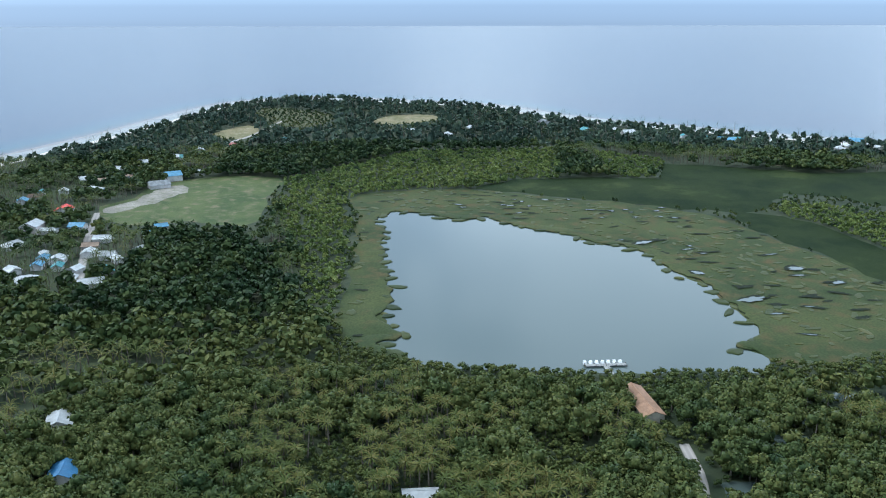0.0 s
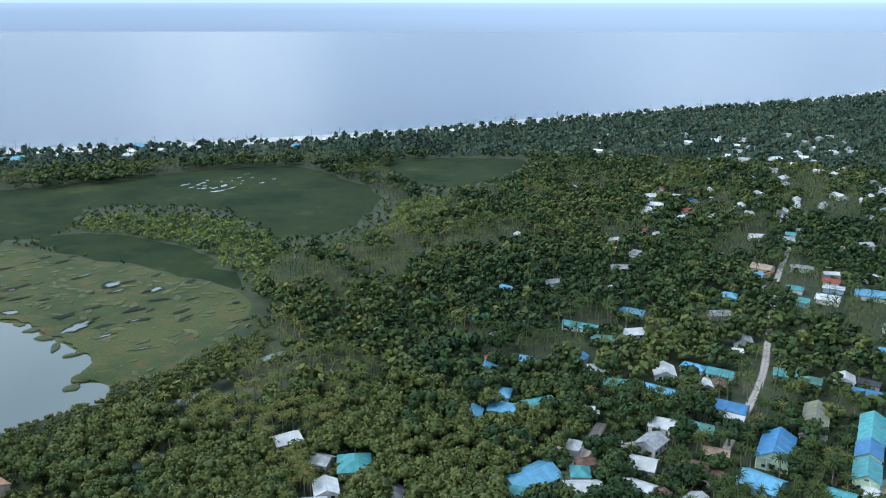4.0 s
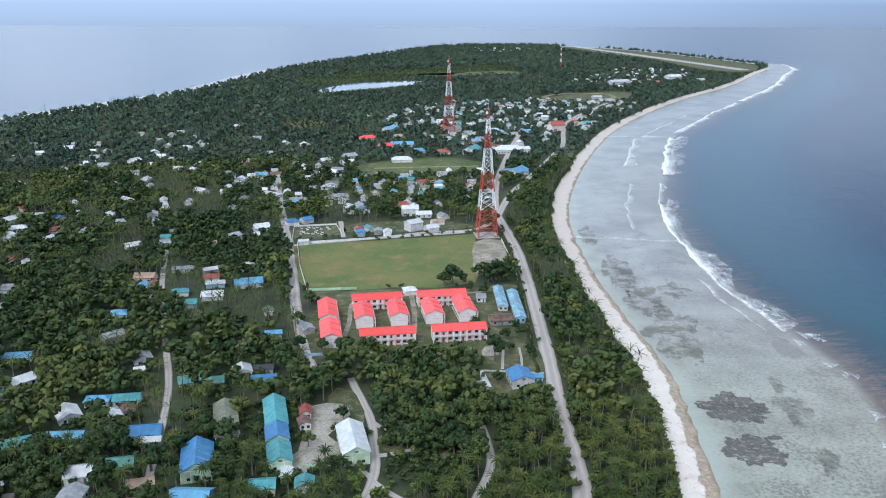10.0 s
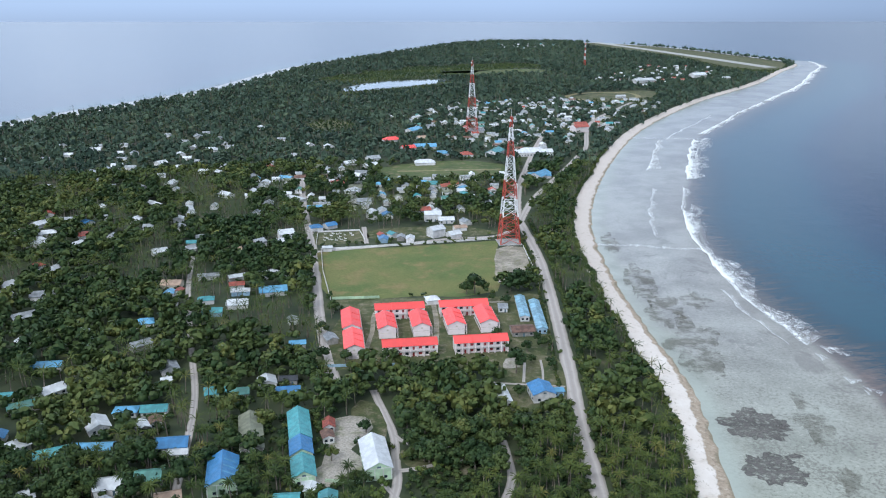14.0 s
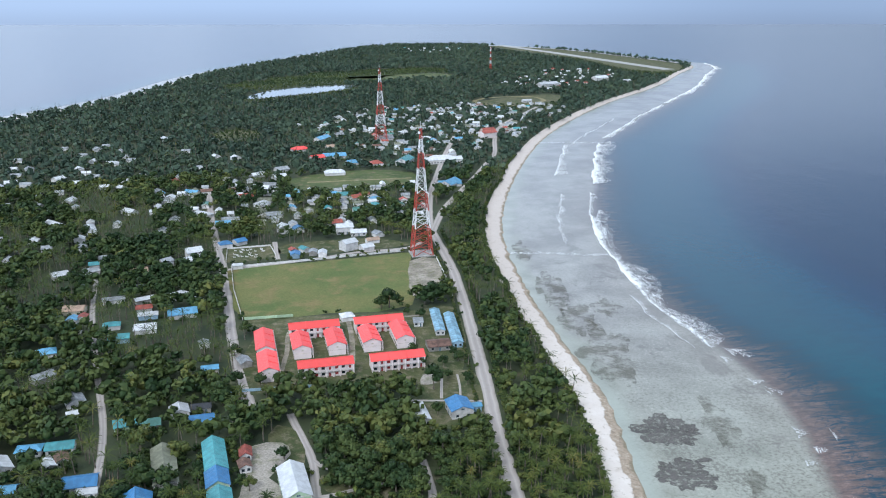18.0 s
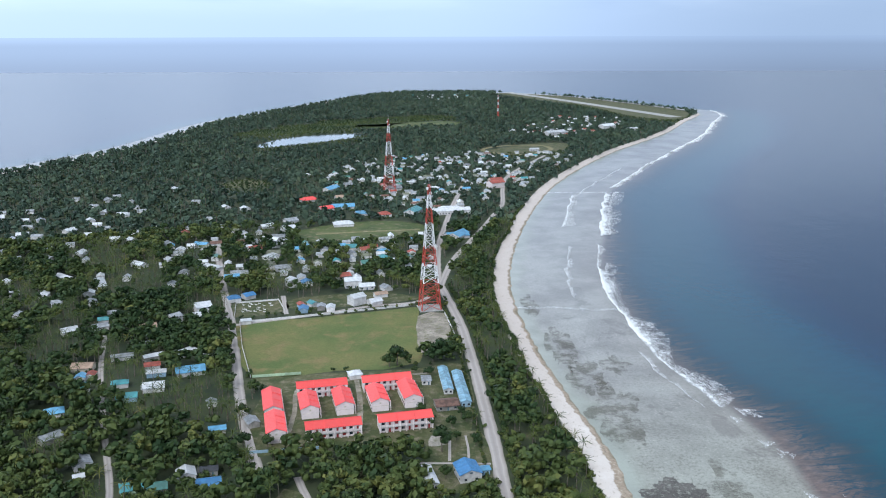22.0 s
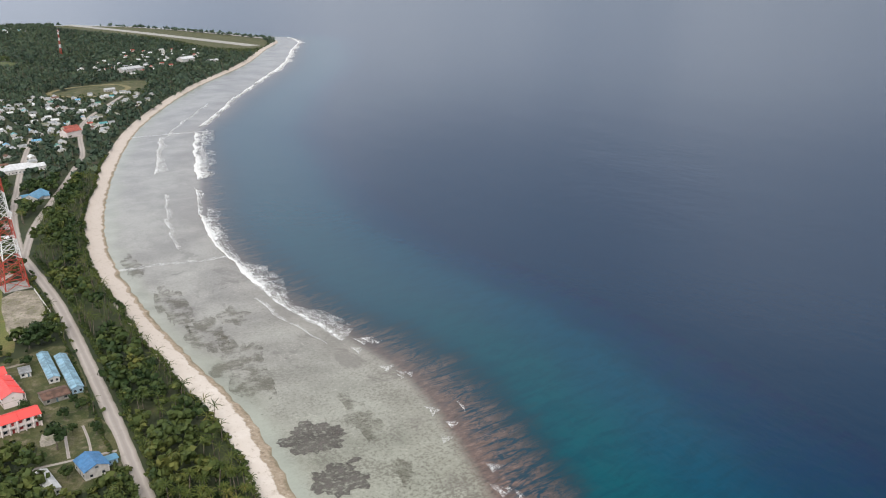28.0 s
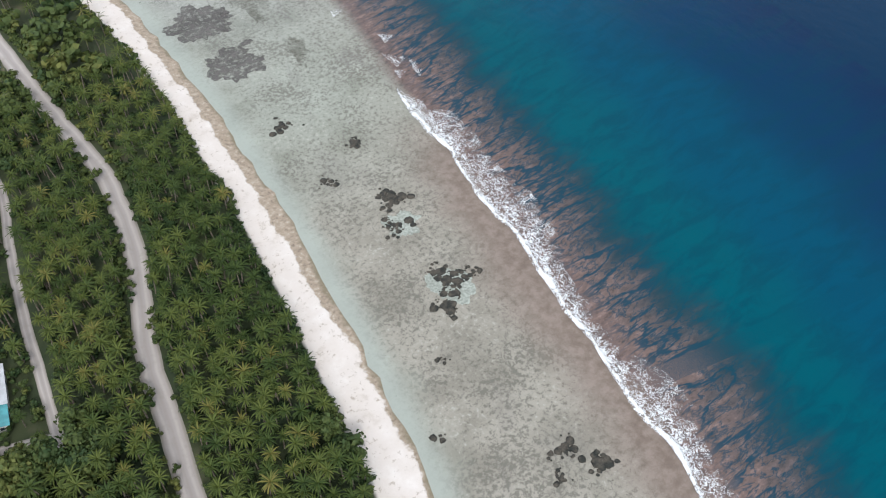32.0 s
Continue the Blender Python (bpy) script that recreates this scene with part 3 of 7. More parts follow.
def open_view(q, rise=3.4):
    """Low growth instead of trees on the side from which a far place is overlooked."""
    c = np.mean(q, 0)
    d = np.hypot(c[0] + 10, c[1] - 10)
    step = min(rise * d / 170, 110)
    w = (np.array((-10, 10)) - c) / d
    for k in np.linspace(0.15, 1.0, 7):
        keep_clear(np.asarray(q) + w * step * k, 2)


def ribbon(points, width, step=5.0, rough=0.0):
    line = smooth_line(points, step)
    n = normals_of(line, False)
    w = width / 2 + (rng.normal(0, rough, (len(line), 2)) if rough else np.zeros((len(line), 2)))
    return line + n * w[:, :1], line - n * w[:, 1:]


def road(name, points, width, label, mat=None, z=0.06, clear=1.5):
    a, b = ribbon(points, width, 5.0, width * 0.02)
    m = len(a)
    mid = (a + b) / 2
    v = np.concatenate([np.c_[a, np.full(m, GZ + z - 0.05)], np.c_[mid, np.full(m, GZ + z + 0.02)], np.c_[b, np.full(m, GZ + z - 0.05)]])
    k = np.arange(m - 1)
    f = np.concatenate([np.stack([k + m, k + m + 1, k + 1, k], 1), np.stack([k + 2 * m, k + 2 * m + 1, k + m + 1, k + m], 1)])
    ob = new(name, big_mesh(name, v, f, [mat or M_ROAD], {"across": np.repeat((-1.0, 0.0, 1.0), m)}))
    tagged(ob, label, "road", kind="structure")
    a, b = ribbon(points, width + 2 * clear)
    for p0, p1, p2, p3 in zip(a, a[1:], b[1:], b):
        keep_clear([p0, p1, p2, p3])
    return ob


def patch_of(name, points, mat, label, category="ground", z=0.03, step=8.0, clear=True, ragged=0.0, cover=1, rise=9.0):
    q = smooth_loop(points, step) if ragged >= 0 else np.array(points, float)
    if ragged > 0:
        q = q + normals_of(q) * rng.normal(0, ragged, (len(q), 1))
    me = bpy.data.meshes.new(name)
    area = np.sum(q[:, 0] * np.roll(q[:, 1], -1) - q[:, 1] * np.roll(q[:, 0], -1))
    q = q if area > 0 else q[::-1]
    me.from_pydata([(x, y, GZ + z) for x, y in q], [], [tuple(range(len(q)))])
    me.materials.append(mat)
    if clear:
        keep_clear(q, cover)
        open_view(q, rise)
    return tagged(new(name, me), label, category, kind="structure")


# ---- roads, fields, lakes ----
road("main_road", clear=-0.2, points=[(-14, 90), (2, 151), (8, 174), (13, 196), (23, 221), (31, 243), (38, 277), (38.5, 306), (38.5, 346), (40, 394), (41, 485), (40, 580), (33, 676)], width=7.2, label="pale compacted coral sand road along the shore")
VERGE = [(-14, 90), (2, 151), (8, 174), (13, 196), (23, 221), (31, 243), (38, 277), (38.5, 306), (38.5, 346), (40, 394), (41, 485), (40, 580), (33, 676)]
for (x0, y0), (x1, y1) in zip(VERGE, VERGE[1:]):
    keep_clear([(x0 - 6.2, y0), (x0 + 5.4, y0), (x1 + 5.4, y1), (x1 - 6.2, y1)], 2)
road("shore_road", [(33, 676), (48, 751), (68, 815), (90, 883), (112, 955), (130, 1018), (148, 1140), (175, 1250), (260, 1440)], 6.0, "pale coral sand road behind the beach trees", clear=3.0)
road("town_road", [(31, 672), (39, 798), (55, 914), (70, 1010), (95, 1150)], 6.0, "pale coral sand road into the town")
road("field_road", [(-69, 372), (-75, 391), (-91, 455), (-117, 587), (-133, 655), (-149, 725), (-170, 830)], 6.0, "pale coral sand road past the playing field", clear=0.6)
road("village_lane", [(-112, 255), (-120, 300), (-133, 361), (-153, 421), (-183, 513), (-205, 600)], 3.3, "narrow pale sand lane between houses", clear=0.2)
road("palm_path", [(5, 327), (7, 297), (-1, 268), (-9, 236), (-15, 205), (-20, 180)], 3.4, "sandy path through a palm grove", clear=1.5)
road("cross_path", [(-56, 300), (-33, 303), (-17, 309), (4, 313)], 3.0, "sandy path through shrubs", clear=0.8)
road("hall_path", [(-53, 372), (-50, 362), (-41, 333), (-38, 312), (-36, 290), (-40, 262)], 3.7, "pale sand track beside a hall", clear=0.8)
road("side_path", [(-40, 330), (-33, 323), (-14, 321)], 2.5, "narrow sand path", clear=0.5)
road("garden_path", [(-46, 300), (-38, 288), (-32, 279), (-20, 268)], 2.4, "narrow sandy garden path", clear=0.3)
road("yard_path", [(-60, 199), (-47, 197.5), (-39, 196), (-32, 194), (-24, 191), (-17, 188)], 3.0, "sandy path beside a house", clear=1.0)
keep_clear([(-62, 198), (-24, 191), (-24, 187), (-62, 192)], 2)
for garden in ([(-35, 299), (-20, 301), (-4, 297), (-4, 285), (-14, 276), (-24, 280), (-33, 284)], [(-34, 268), (-22, 268), (-13, 262), (-16, 252), (-28, 254)]):
    keep_clear(garden, 2)
keep_clear([(-37, 194), (-17, 198), (-17, 225), (-36, 223)], 2)
road("north_lane", [(-117, 590), (-62, 609), (-26, 625), (14, 636), (32, 672)], 4.5, "pale sand lane along a boundary wall")
road("cemetery_lane", [(-83, 612), (-90, 658)], 4.0, "short pale sand lane")
road("lake_path", [(-270, 104), (-257, 103), (-243, 101), (-215, 92), (-190, 80)], 4.0, "pale path to the lake pier", clear=2.0)
road("west_lane", [(-190, 205), (-172, 240), (-150, 262), (-135, 290)], 3.5, "narrow sand lane between houses")
keep_clear([(-46, 300), (-22, 304), (-20, 262), (-46, 262)], 3)
patch_of("playing_field", [(-115, 588), (-60, 603), (-5, 617), (12, 621), (12, 600), (9, 510), (-40, 500), (-91, 494), (-104, 540)], M_GRASS, "worn green and brown sports field grass", "field", step=30)
patch_of("gravel_corner", [(12, 600), (30, 604), (32, 570), (25, 540), (10, 525)], M_GRAVEL, "dull gravel corner beside the field", z=0.05, ragged=0.6)
patch_of("school_yard", [(-86, 398), (-80, 480), (-90, 492), (8, 500), (34, 505), (34, 430), (16, 400), (-60, 396)], M_LAWN, "patchy grass and sand school grounds", step=20, rise=1.5)
patch_of("house_yard", [(2, 356), (14, 352), (34, 360), (35, 412), (12, 410), (3, 380)], M_LAWN, "overgrown yard with sandy beds beside a blue-roofed house", z=0.045, rise=3.0)
road("yard_track", [(2, 381), (14, 380), (36, 378)], 3.2, "pale sandy yard track", clear=0.5)
road("bed_path", [(17, 382), (18, 395), (19, 408)], 2.6, "strip of pale sand between garden beds", clear=0.3)
road("bed_path", [(26, 382), (27, 395), (27, 408)], 2.2, "strip of pale sand between garden beds", clear=0.3)
patch_of("pale_court", [(8, 398), (16, 399), (17, 409), (10, 409)], M_YARD, "small pale concrete court", z=0.07, ragged=0.2, clear=False)
road("school_path", [(-27, 402), (-26, 430), (-27, 462), (-30, 492)], 3.0, "worn sandy track between the school blocks", M_GRAVEL, z=0.09)
road("school_path", [(-62, 405), (-61, 440), (-60, 478), (-30, 486), (12, 492)], 2.6, "worn sandy track between the school blocks", M_GRAVEL, z=0.09)
road("near_lane", [(-151, 226), (-155, 249), (-159, 262), (-163, 276)], 4.5, "grey sand lane between near houses", clear=0.8)
YARD_EDGE = [(-67, 344), (-54, 346), (-50, 336), (-55, 318), (-50, 303), (-60, 292), (-76, 288), (-68, 306), (-67, 326)]
patch_of("yard_grass", [(-58, 362), (-46, 350), (-44, 326), (-52, 318), (-60, 340)], M_LAWN, "worn grass beside the sand yard", z=0.035, ragged=0.8, rise=3.0)
patch_of("sand_yard", YARD_EDGE, M_YARD, "swept pale coral sand yard", z=0.04, ragged=0.8, rise=4.0)
patch_of("garden_plot", [(-36, 318), (-12, 319), (-10, 300), (-33, 306)], M_LAWN, "overgrown green vegetable plot", clear=False)
patch_of("cemetery", [(-120, 608), (-124, 642), (-91, 648), (-84, 620)], M_LAWN, "grassy walled graveyard plot")
patch_of("lane_lot", [(-76, 622), (-80, 650), (-20, 662), (8, 650), (12, 640)], M_LAWN, "grassy lots along a lane")
patch_of("far_sports_ground", [(-96, 895), (-30, 930), (28, 914), (31, 867), (-58, 836), (-92, 850)], M_CLEAR, "worn olive grass sports ground in the town", ragged=2, rise=5.0)
road("sports_ground_track", [(-80, 872), (-30, 880), (26, 886)], 5.0, "tan dirt track across a sports ground", M_DRY, 0.1, 0)
patch_of("clearing", [(-226, 1181), (-207, 1233), (-167, 1200), (-188, 1156)], M_LAWN, "small green clearing in the woods", ragged=4, cover=2)
patch_of("airfield_grass", [(400, 3085), (590, 2880), (770, 2360), (775, 2200), (690, 2040), (610, 2120), (560, 2500), (420, 2960)], M_LAWN, "mown grass along the runway", step=60)
road("runway", [(440, 3120), (560, 2700), (712, 2110)], 34, "pale grey airport runway strip", M_CONCRETE, 0.1, 20)
patch_of("track_ground", [(160, 1500), (267, 1600), (330, 1600), (300, 1500), (240, 1470)], M_LAWN, "pale grass sports track ground")
road("running_track", [(165, 1530), (190, 1565), (231, 1583), (277, 1578), (288, 1540), (279, 1508), (231, 1457), (190, 1470), (168, 1500), (165, 1530)], 9, "tan dirt running track loop", M_DRY, 0.1, 2)
patch_of("far_meadow", [(-300, 1830), (-197, 2010), (20, 2190), (130, 2200), (110, 2110), (20, 1990), (-100, 1880), (-224, 1810)], M_MEADOW, "green wetland meadow among woods", step=40, ragged=14, cover=2)
patch_of("far_field", [(-60, 1985), (150, 2060), (145, 1940), (-30, 1925)], M_CLEAR, "light green far field among woods", step=40, ragged=5, rise=1.0)
patch_of("far_lake", [(-240, 1590), (-205, 1730), (-110, 1800), (-50, 1800), (-60, 1745), (-150, 1645)], M_LAKE, "far lake reflecting the pale sky", "water", 0.08, 20)
patch_of("west_sand", [(-649, -214), (-680, -197), (-721, -188), (-737, -172), (-706, -164), (-669, -181), (-637, -202)], M_YARD, "sandy patch of a clearing", z=0.06, ragged=1.5, rise=3.0)
patch_of("west_green", [(-635, -214), (-690, -204), (-765, -178), (-771, -122), (-736, -86), (-682, -96), (-592, -99), (-606, -143), (-600, -182)], M_CLEAR, "green and sandy clearing by the village", step=20, ragged=4)
patch_of("west_clearing", [(-1026, -202), (-1098, -170), (-1049, -150), (-985, -165)], M_DRY, "dry grassy clearing", step=20)
patch_of("west_clearing", [(-1122, -15), (-1182, 15), (-1178, 65), (-1126, 67), (-1089, 7)], M_DRY, "dry grassy clearing", step=20)
patch_of("west_clearing", [(-1222, -180), (-1271, -155), (-1183, -69), (-1086, -88), (-1090, -126)], M_LAWN, "green grassy clearing", step=20, cover=2)
road("west_track", [(-960, -172), (-1022, -152), (-1137, -132)], 5.0, "pale sand track past a clearing")
road("village_street", [(-640, -214), (-560, -196), (-470, -172)], 5.0, "pale sand street between village houses")
MARSH = [(-378, -21), (-494, -20), (-587, -20), (-677, -26), (-704, 30), (-690, 90), (-655, 150), (-630, 205), (-567, 246), (-500, 264), (-408, 280), (-370, 264), (-345, 225), (-334, 184), (-340, 60)]
patch_of("reed_marsh", MARSH, M_MARSH, "flat olive reed marsh with small pools", "marsh", 0.04, 12, ragged=3)
patch_of("swamp", [(-712, 75), (-745, 150), (-735, 238), (-797, 268), (-750, 388), (-741, 477), (-712, 527), (-661, 553), (-545, 527), (-478, 457), (-461, 402), (-480, 368), (-570, 392), (-632, 365), (-662, 322), (-627, 295), (-603, 262), (-640, 190), (-690, 95)], M_SWAMP, "dark green swamp water with floating weed", "swamp", 0.07, 14, ragged=3)
patch_of("swamp_shallows", [(-603, 258), (-591, 287), (-548, 302), (-500, 312), (-451, 300), (-405, 284), (-500, 266), (-560, 248)], M_SWAMP, "brownish shallow swamp edge", "swamp", 0.055, 10, ragged=2)
patch_of("swamp", [(-617, 617), (-613, 671), (-537, 733), (-503, 678), (-494, 590), (-539, 575)], M_SWAMP, "dark green swamp clearing in the woods", "swamp", 0.07, 14, ragged=3)
LAKE = [(-598, -8), (-628, 6), (-615, 32), (-597, 53), (-605, 72), (-581, 87), (-553, 123), (-530, 133), (-522, 150), (-500, 162), (-460, 167), (-440, 176), (-416, 175), (-374, 177), (-359, 170), (-354, 158), (-341, 168), (-328, 156), (-330, 135), (-329, 98), (-333, 74), (-341, 27), (-346, 15), (-368, -5), (-380, 6), (-400, -3), (-457, 0), (-528, -5), (-562, -1)]
for glade in ([(-276, -28), (-281, -13), (-246, -8), (-232, -17), (-240, -30)], [(-271, 42), (-276, 58), (-271, 73), (-248, 74), (-242, 53)], [(-271, 90), (-271, 109), (-256, 114), (-250, 94)], [(-354, -66), (-352, -43), (-337, -47), (-338, -63)]):
    keep_clear(glade, 2)
keep_clear([(-286, 88), (-286, 108), (-262, 110), (-262, 96)], 2)
for bushes in ([(-749, -90), (-824, -23), (-890, 34), (-889, 176), (-755, 158), (-706, 103), (-704, 36), (-687, -20), (-587, -19), (-462, -21), (-397, -24), (-406, -41), (-520, -58), (-625, -80)],
               [(-627, 295), (-669, 337), (-636, 363), (-577, 388), (-524, 379), (-480, 381), (-438, 338), (-391, 281), (-451, 300), (-492, 316), (-544, 300), (-583, 283)],
               [(-889, 98), (-821, 169), (-759, 157), (-703, 134), (-733, 77)],
               [(-872, 214), (-814, 268), (-744, 254), (-730, 215), (-758, 195)],
               [(-477, 399), (-494, 436), (-490, 526), (-475, 564), (-444, 489), (-422, 409), (-423, 359), (-447, 349)]):
    keep_clear(bushes, 3)
for k, (cx, cy, ca, cb) in enumerate(((-270, 142, 5, 9), (-303, 183, 4, 9), (-295, 192, 4, 7), (-313, 233, 4, 8), (-240, 114, 5, 9), (-231, 103, 4, 8), (-284, 158, 3, 7))):
    patch_of("flooded_ground", [(cx + ca * q * math.cos(a), cy + cb * q * math.sin(a)) for a, q in zip((0.2, 1.1, 1.9, 2.8, 3.9, 4.7, 5.5), (1, 0.7, 1.1, 0.8, 1, 0.75, 1.15))], M_LAKE, "still water standing between the palms", "water", 0.06 + 0.004 * k, 2, ragged=0.4, rise=4.0)
patch_of("lake", LAKE, M_LAKE, "still grey-green lake with a ragged reed edge", "water", 0.1, 5, ragged=1.0, rise=4.0)



for cx, cy, cr in ((-5, 506, 8), (22, 514, 13), (14, 392, 6)):
    keep_clear([(cx + cr * math.cos(k), cy + cr * 0.7 * math.sin(k)) for k in np.linspace(0, 6.2, 14)], 0)

# ---- buildings ----


def roof_mesh(length, width, eave, ridge, over=0.5, thick=0.14, hip=0.0):
    """A pitched roof as two (or four) slabs with thickness, ridge along x."""
    bm = bmesh.new()
    L, W = length / 2 + over, width / 2 + over
    r = L - hip * W
    drop = (ridge - eave) * over / (width / 2)
    lo = eave - drop
    for dz in (0.0, thick):
        for q in ((-L, -W, lo), (L, -W, lo), (L, W, lo), (-L, W, lo), (-r, 0, ridge), (r, 0, ridge)):
            bm.verts.new((q[0], q[1], q[2] + dz))
    bm.verts.ensure_lookup_table()
    v = bm.verts
    for f in ((0, 1, 5, 4), (2, 3, 4, 5), (1, 2, 5), (3, 0, 4)):
        if len(f) == 3 and not hip:
            continue
        bm.faces.new([v[k + 6] for k in f])
        bm.faces.new([v[k] for k in f[::-1]])
    for a, b in ((0, 1), (2, 3), *(((1, 2), (3, 0)) if hip else ((1, 5), (5, 2), (3, 4), (4, 0)))):
        bm.faces.new((v[a], v[b], v[b + 6], v[a + 6]))
    return bm


def wall_mesh(length, width, eave, ridge, gable=True):
    bm = bmesh.new()
    L, W = length / 2, width / 2
    v = [bm.verts.new(q) for q in ((-L, -W, 0), (L, -W, 0), (L, W, 0), (-L, W, 0), (-L, -W, eave), (L, -W, eave), (L, W, eave), (-L, W, eave))]
    if gable:
        a, b = bm.verts.new((-L, 0, ridge)), bm.verts.new((L, 0, ridge))
        bm.faces.new((v[1], v[2], v[6], b, v[5])), bm.faces.new((v[3], v[0], v[4], a, v[7]))
        bm.faces.new((v[4], v[5], b, a)), bm.faces.new((v[6], v[7], a, b))
    else:
        bm.faces.new((v[1], v[2], v[6], v[5])), bm.faces.new((v[3], v[0], v[4], v[7])), bm.faces.new((v[4], v[5], v[6], v[7]))
    bm.faces.new((v[0], v[1], v[5], v[4])), bm.faces.new((v[2], v[3], v[7], v[6]))
    return bm


def corners(x, y, length, width, rot, grow):
    c, s = math.cos(radians(rot)), math.sin(radians(rot))
    L, W = length / 2 + grow, width / 2 + grow
    return [(x + a * c - b * s, y + a * s + b * c) for a, b in ((-L, -W), (L, -W), (L, W), (-L, W))]


def footprint(x, y, length, width, rot, grow=0.6):
    q = corners(x, y, length, width, rot, grow)
    keep_clear(q)
    open_view(q, 2.2 if x < -400 else 6.0 if x < -180 and y < 250 else 3.0)


WORDS = {"faded": "faded blue", "white": "white", "grey": "weathered grey zinc", "blue": "blue", "sky": "light blue", "teal": "teal", "green": "dull green", "red": "bright coral-red", "brick": "faded red", "rust": "rusty brown", "tan": "tan", "thatch": "grey-green", "tiles": "terracotta", "slate": "dark slate"}


def house(x, y, length, width, rot, roof="white", wall="white", eave=2.9, rise=None, hip=0.0, detail=2, name="house", label="", category="house", group=""):
    """A single house: walls, pitched roof, windows and a door."""
    rise = width * 0.22 if rise is None else rise
    base = new(name)
    base.matrix_basis = pose(x, y, GZ, 0, 0, rot)
    tagged(base, label or f"small {wall if wall != 'coral' else 'coral-stone'} walled house under a {WORDS[roof]} metal roof", category, group)
    part("wall", wall_mesh(length, width, eave, eave + rise - 0.05, not hip), WALL[wall], base)
    part("roof", roof_mesh(length, width, eave, eave + rise, hip=hip), ROOF[roof], base)
    if detail > 0:
        r = part("ridge_cap", boxed((-length / 2 * (1 - hip * width / length), -0.16, eave + rise + 0.1, length / 2 * (1 - hip * width / length), 0.16, eave + rise + 0.2)), ROOF[roof], base)
    if detail > 1:
        side = 1 if math.cos(radians(rot)) < 0 else -1
        k = max(2, int(length / 3.2))
        for j in range(k):
            cx = -length / 2 + (j + 0.5) * length / k
            if j == k // 2:
                part("door", boxed((cx - 0.45, side * width / 2 - 0.05, 0.02, cx + 0.45, side * width / 2 + 0.05, 2.05)), M_DOOR, base)
            else:
                w = part("window", boxed((cx - 0.65, side * width / 2 - 0.05, 0.95, cx + 0.65, side * width / 2 + 0.04, 2.1)), M_PANE, base)
                part("sill", boxed((cx - 0.75, side * width / 2 - 0.02, 0.86, cx + 0.75, side * width / 2 + 0.14, 0.94)), WALL["white"], w)
        end = -1 if math.sin(radians(rot)) > 0 else 1
        if not hip and abs(math.sin(radians(rot))) > 0.5:
            for cy in (-width * 0.25, width * 0.25):
                w = part("window", boxed((end * length / 2 - 0.05, cy - 0.6, 0.95, end * length / 2 + 0.05, cy + 0.6, 2.1)), M_PANE, base)
                part("sill", boxed((end * length / 2 - 0.14, cy - 0.7, 0.86, end * length / 2 + 0.14, cy + 0.7, 0.94)), WALL["white"], w)
            if eave > 3.7:
                part("gable_vent", boxed((end * length / 2 - 0.06, -0.7, eave + 0.1, end * length / 2 + 0.06, 0.7, eave + 0.8)), M_DOOR, base)
                for q in (-0.48, -0.16, 0.16, 0.48):
                    part("pilaster", boxed((end * length / 2 - 0.12, q * width - 0.14, 0, end * length / 2 + 0.12, q * width + 0.14, eave)), WALL["white"], base)
                part("string_course", boxed((end * length / 2 - 0.1, -width / 2, eave - 0.12, end * length / 2 + 0.1, width / 2, eave + 0.06)), WALL["white"], base)
    footprint(x, y, length, width, rot)
    if name != "house":
        keep_clear(corners(x, y, length, width, rot, 3.6), 2)
    return base


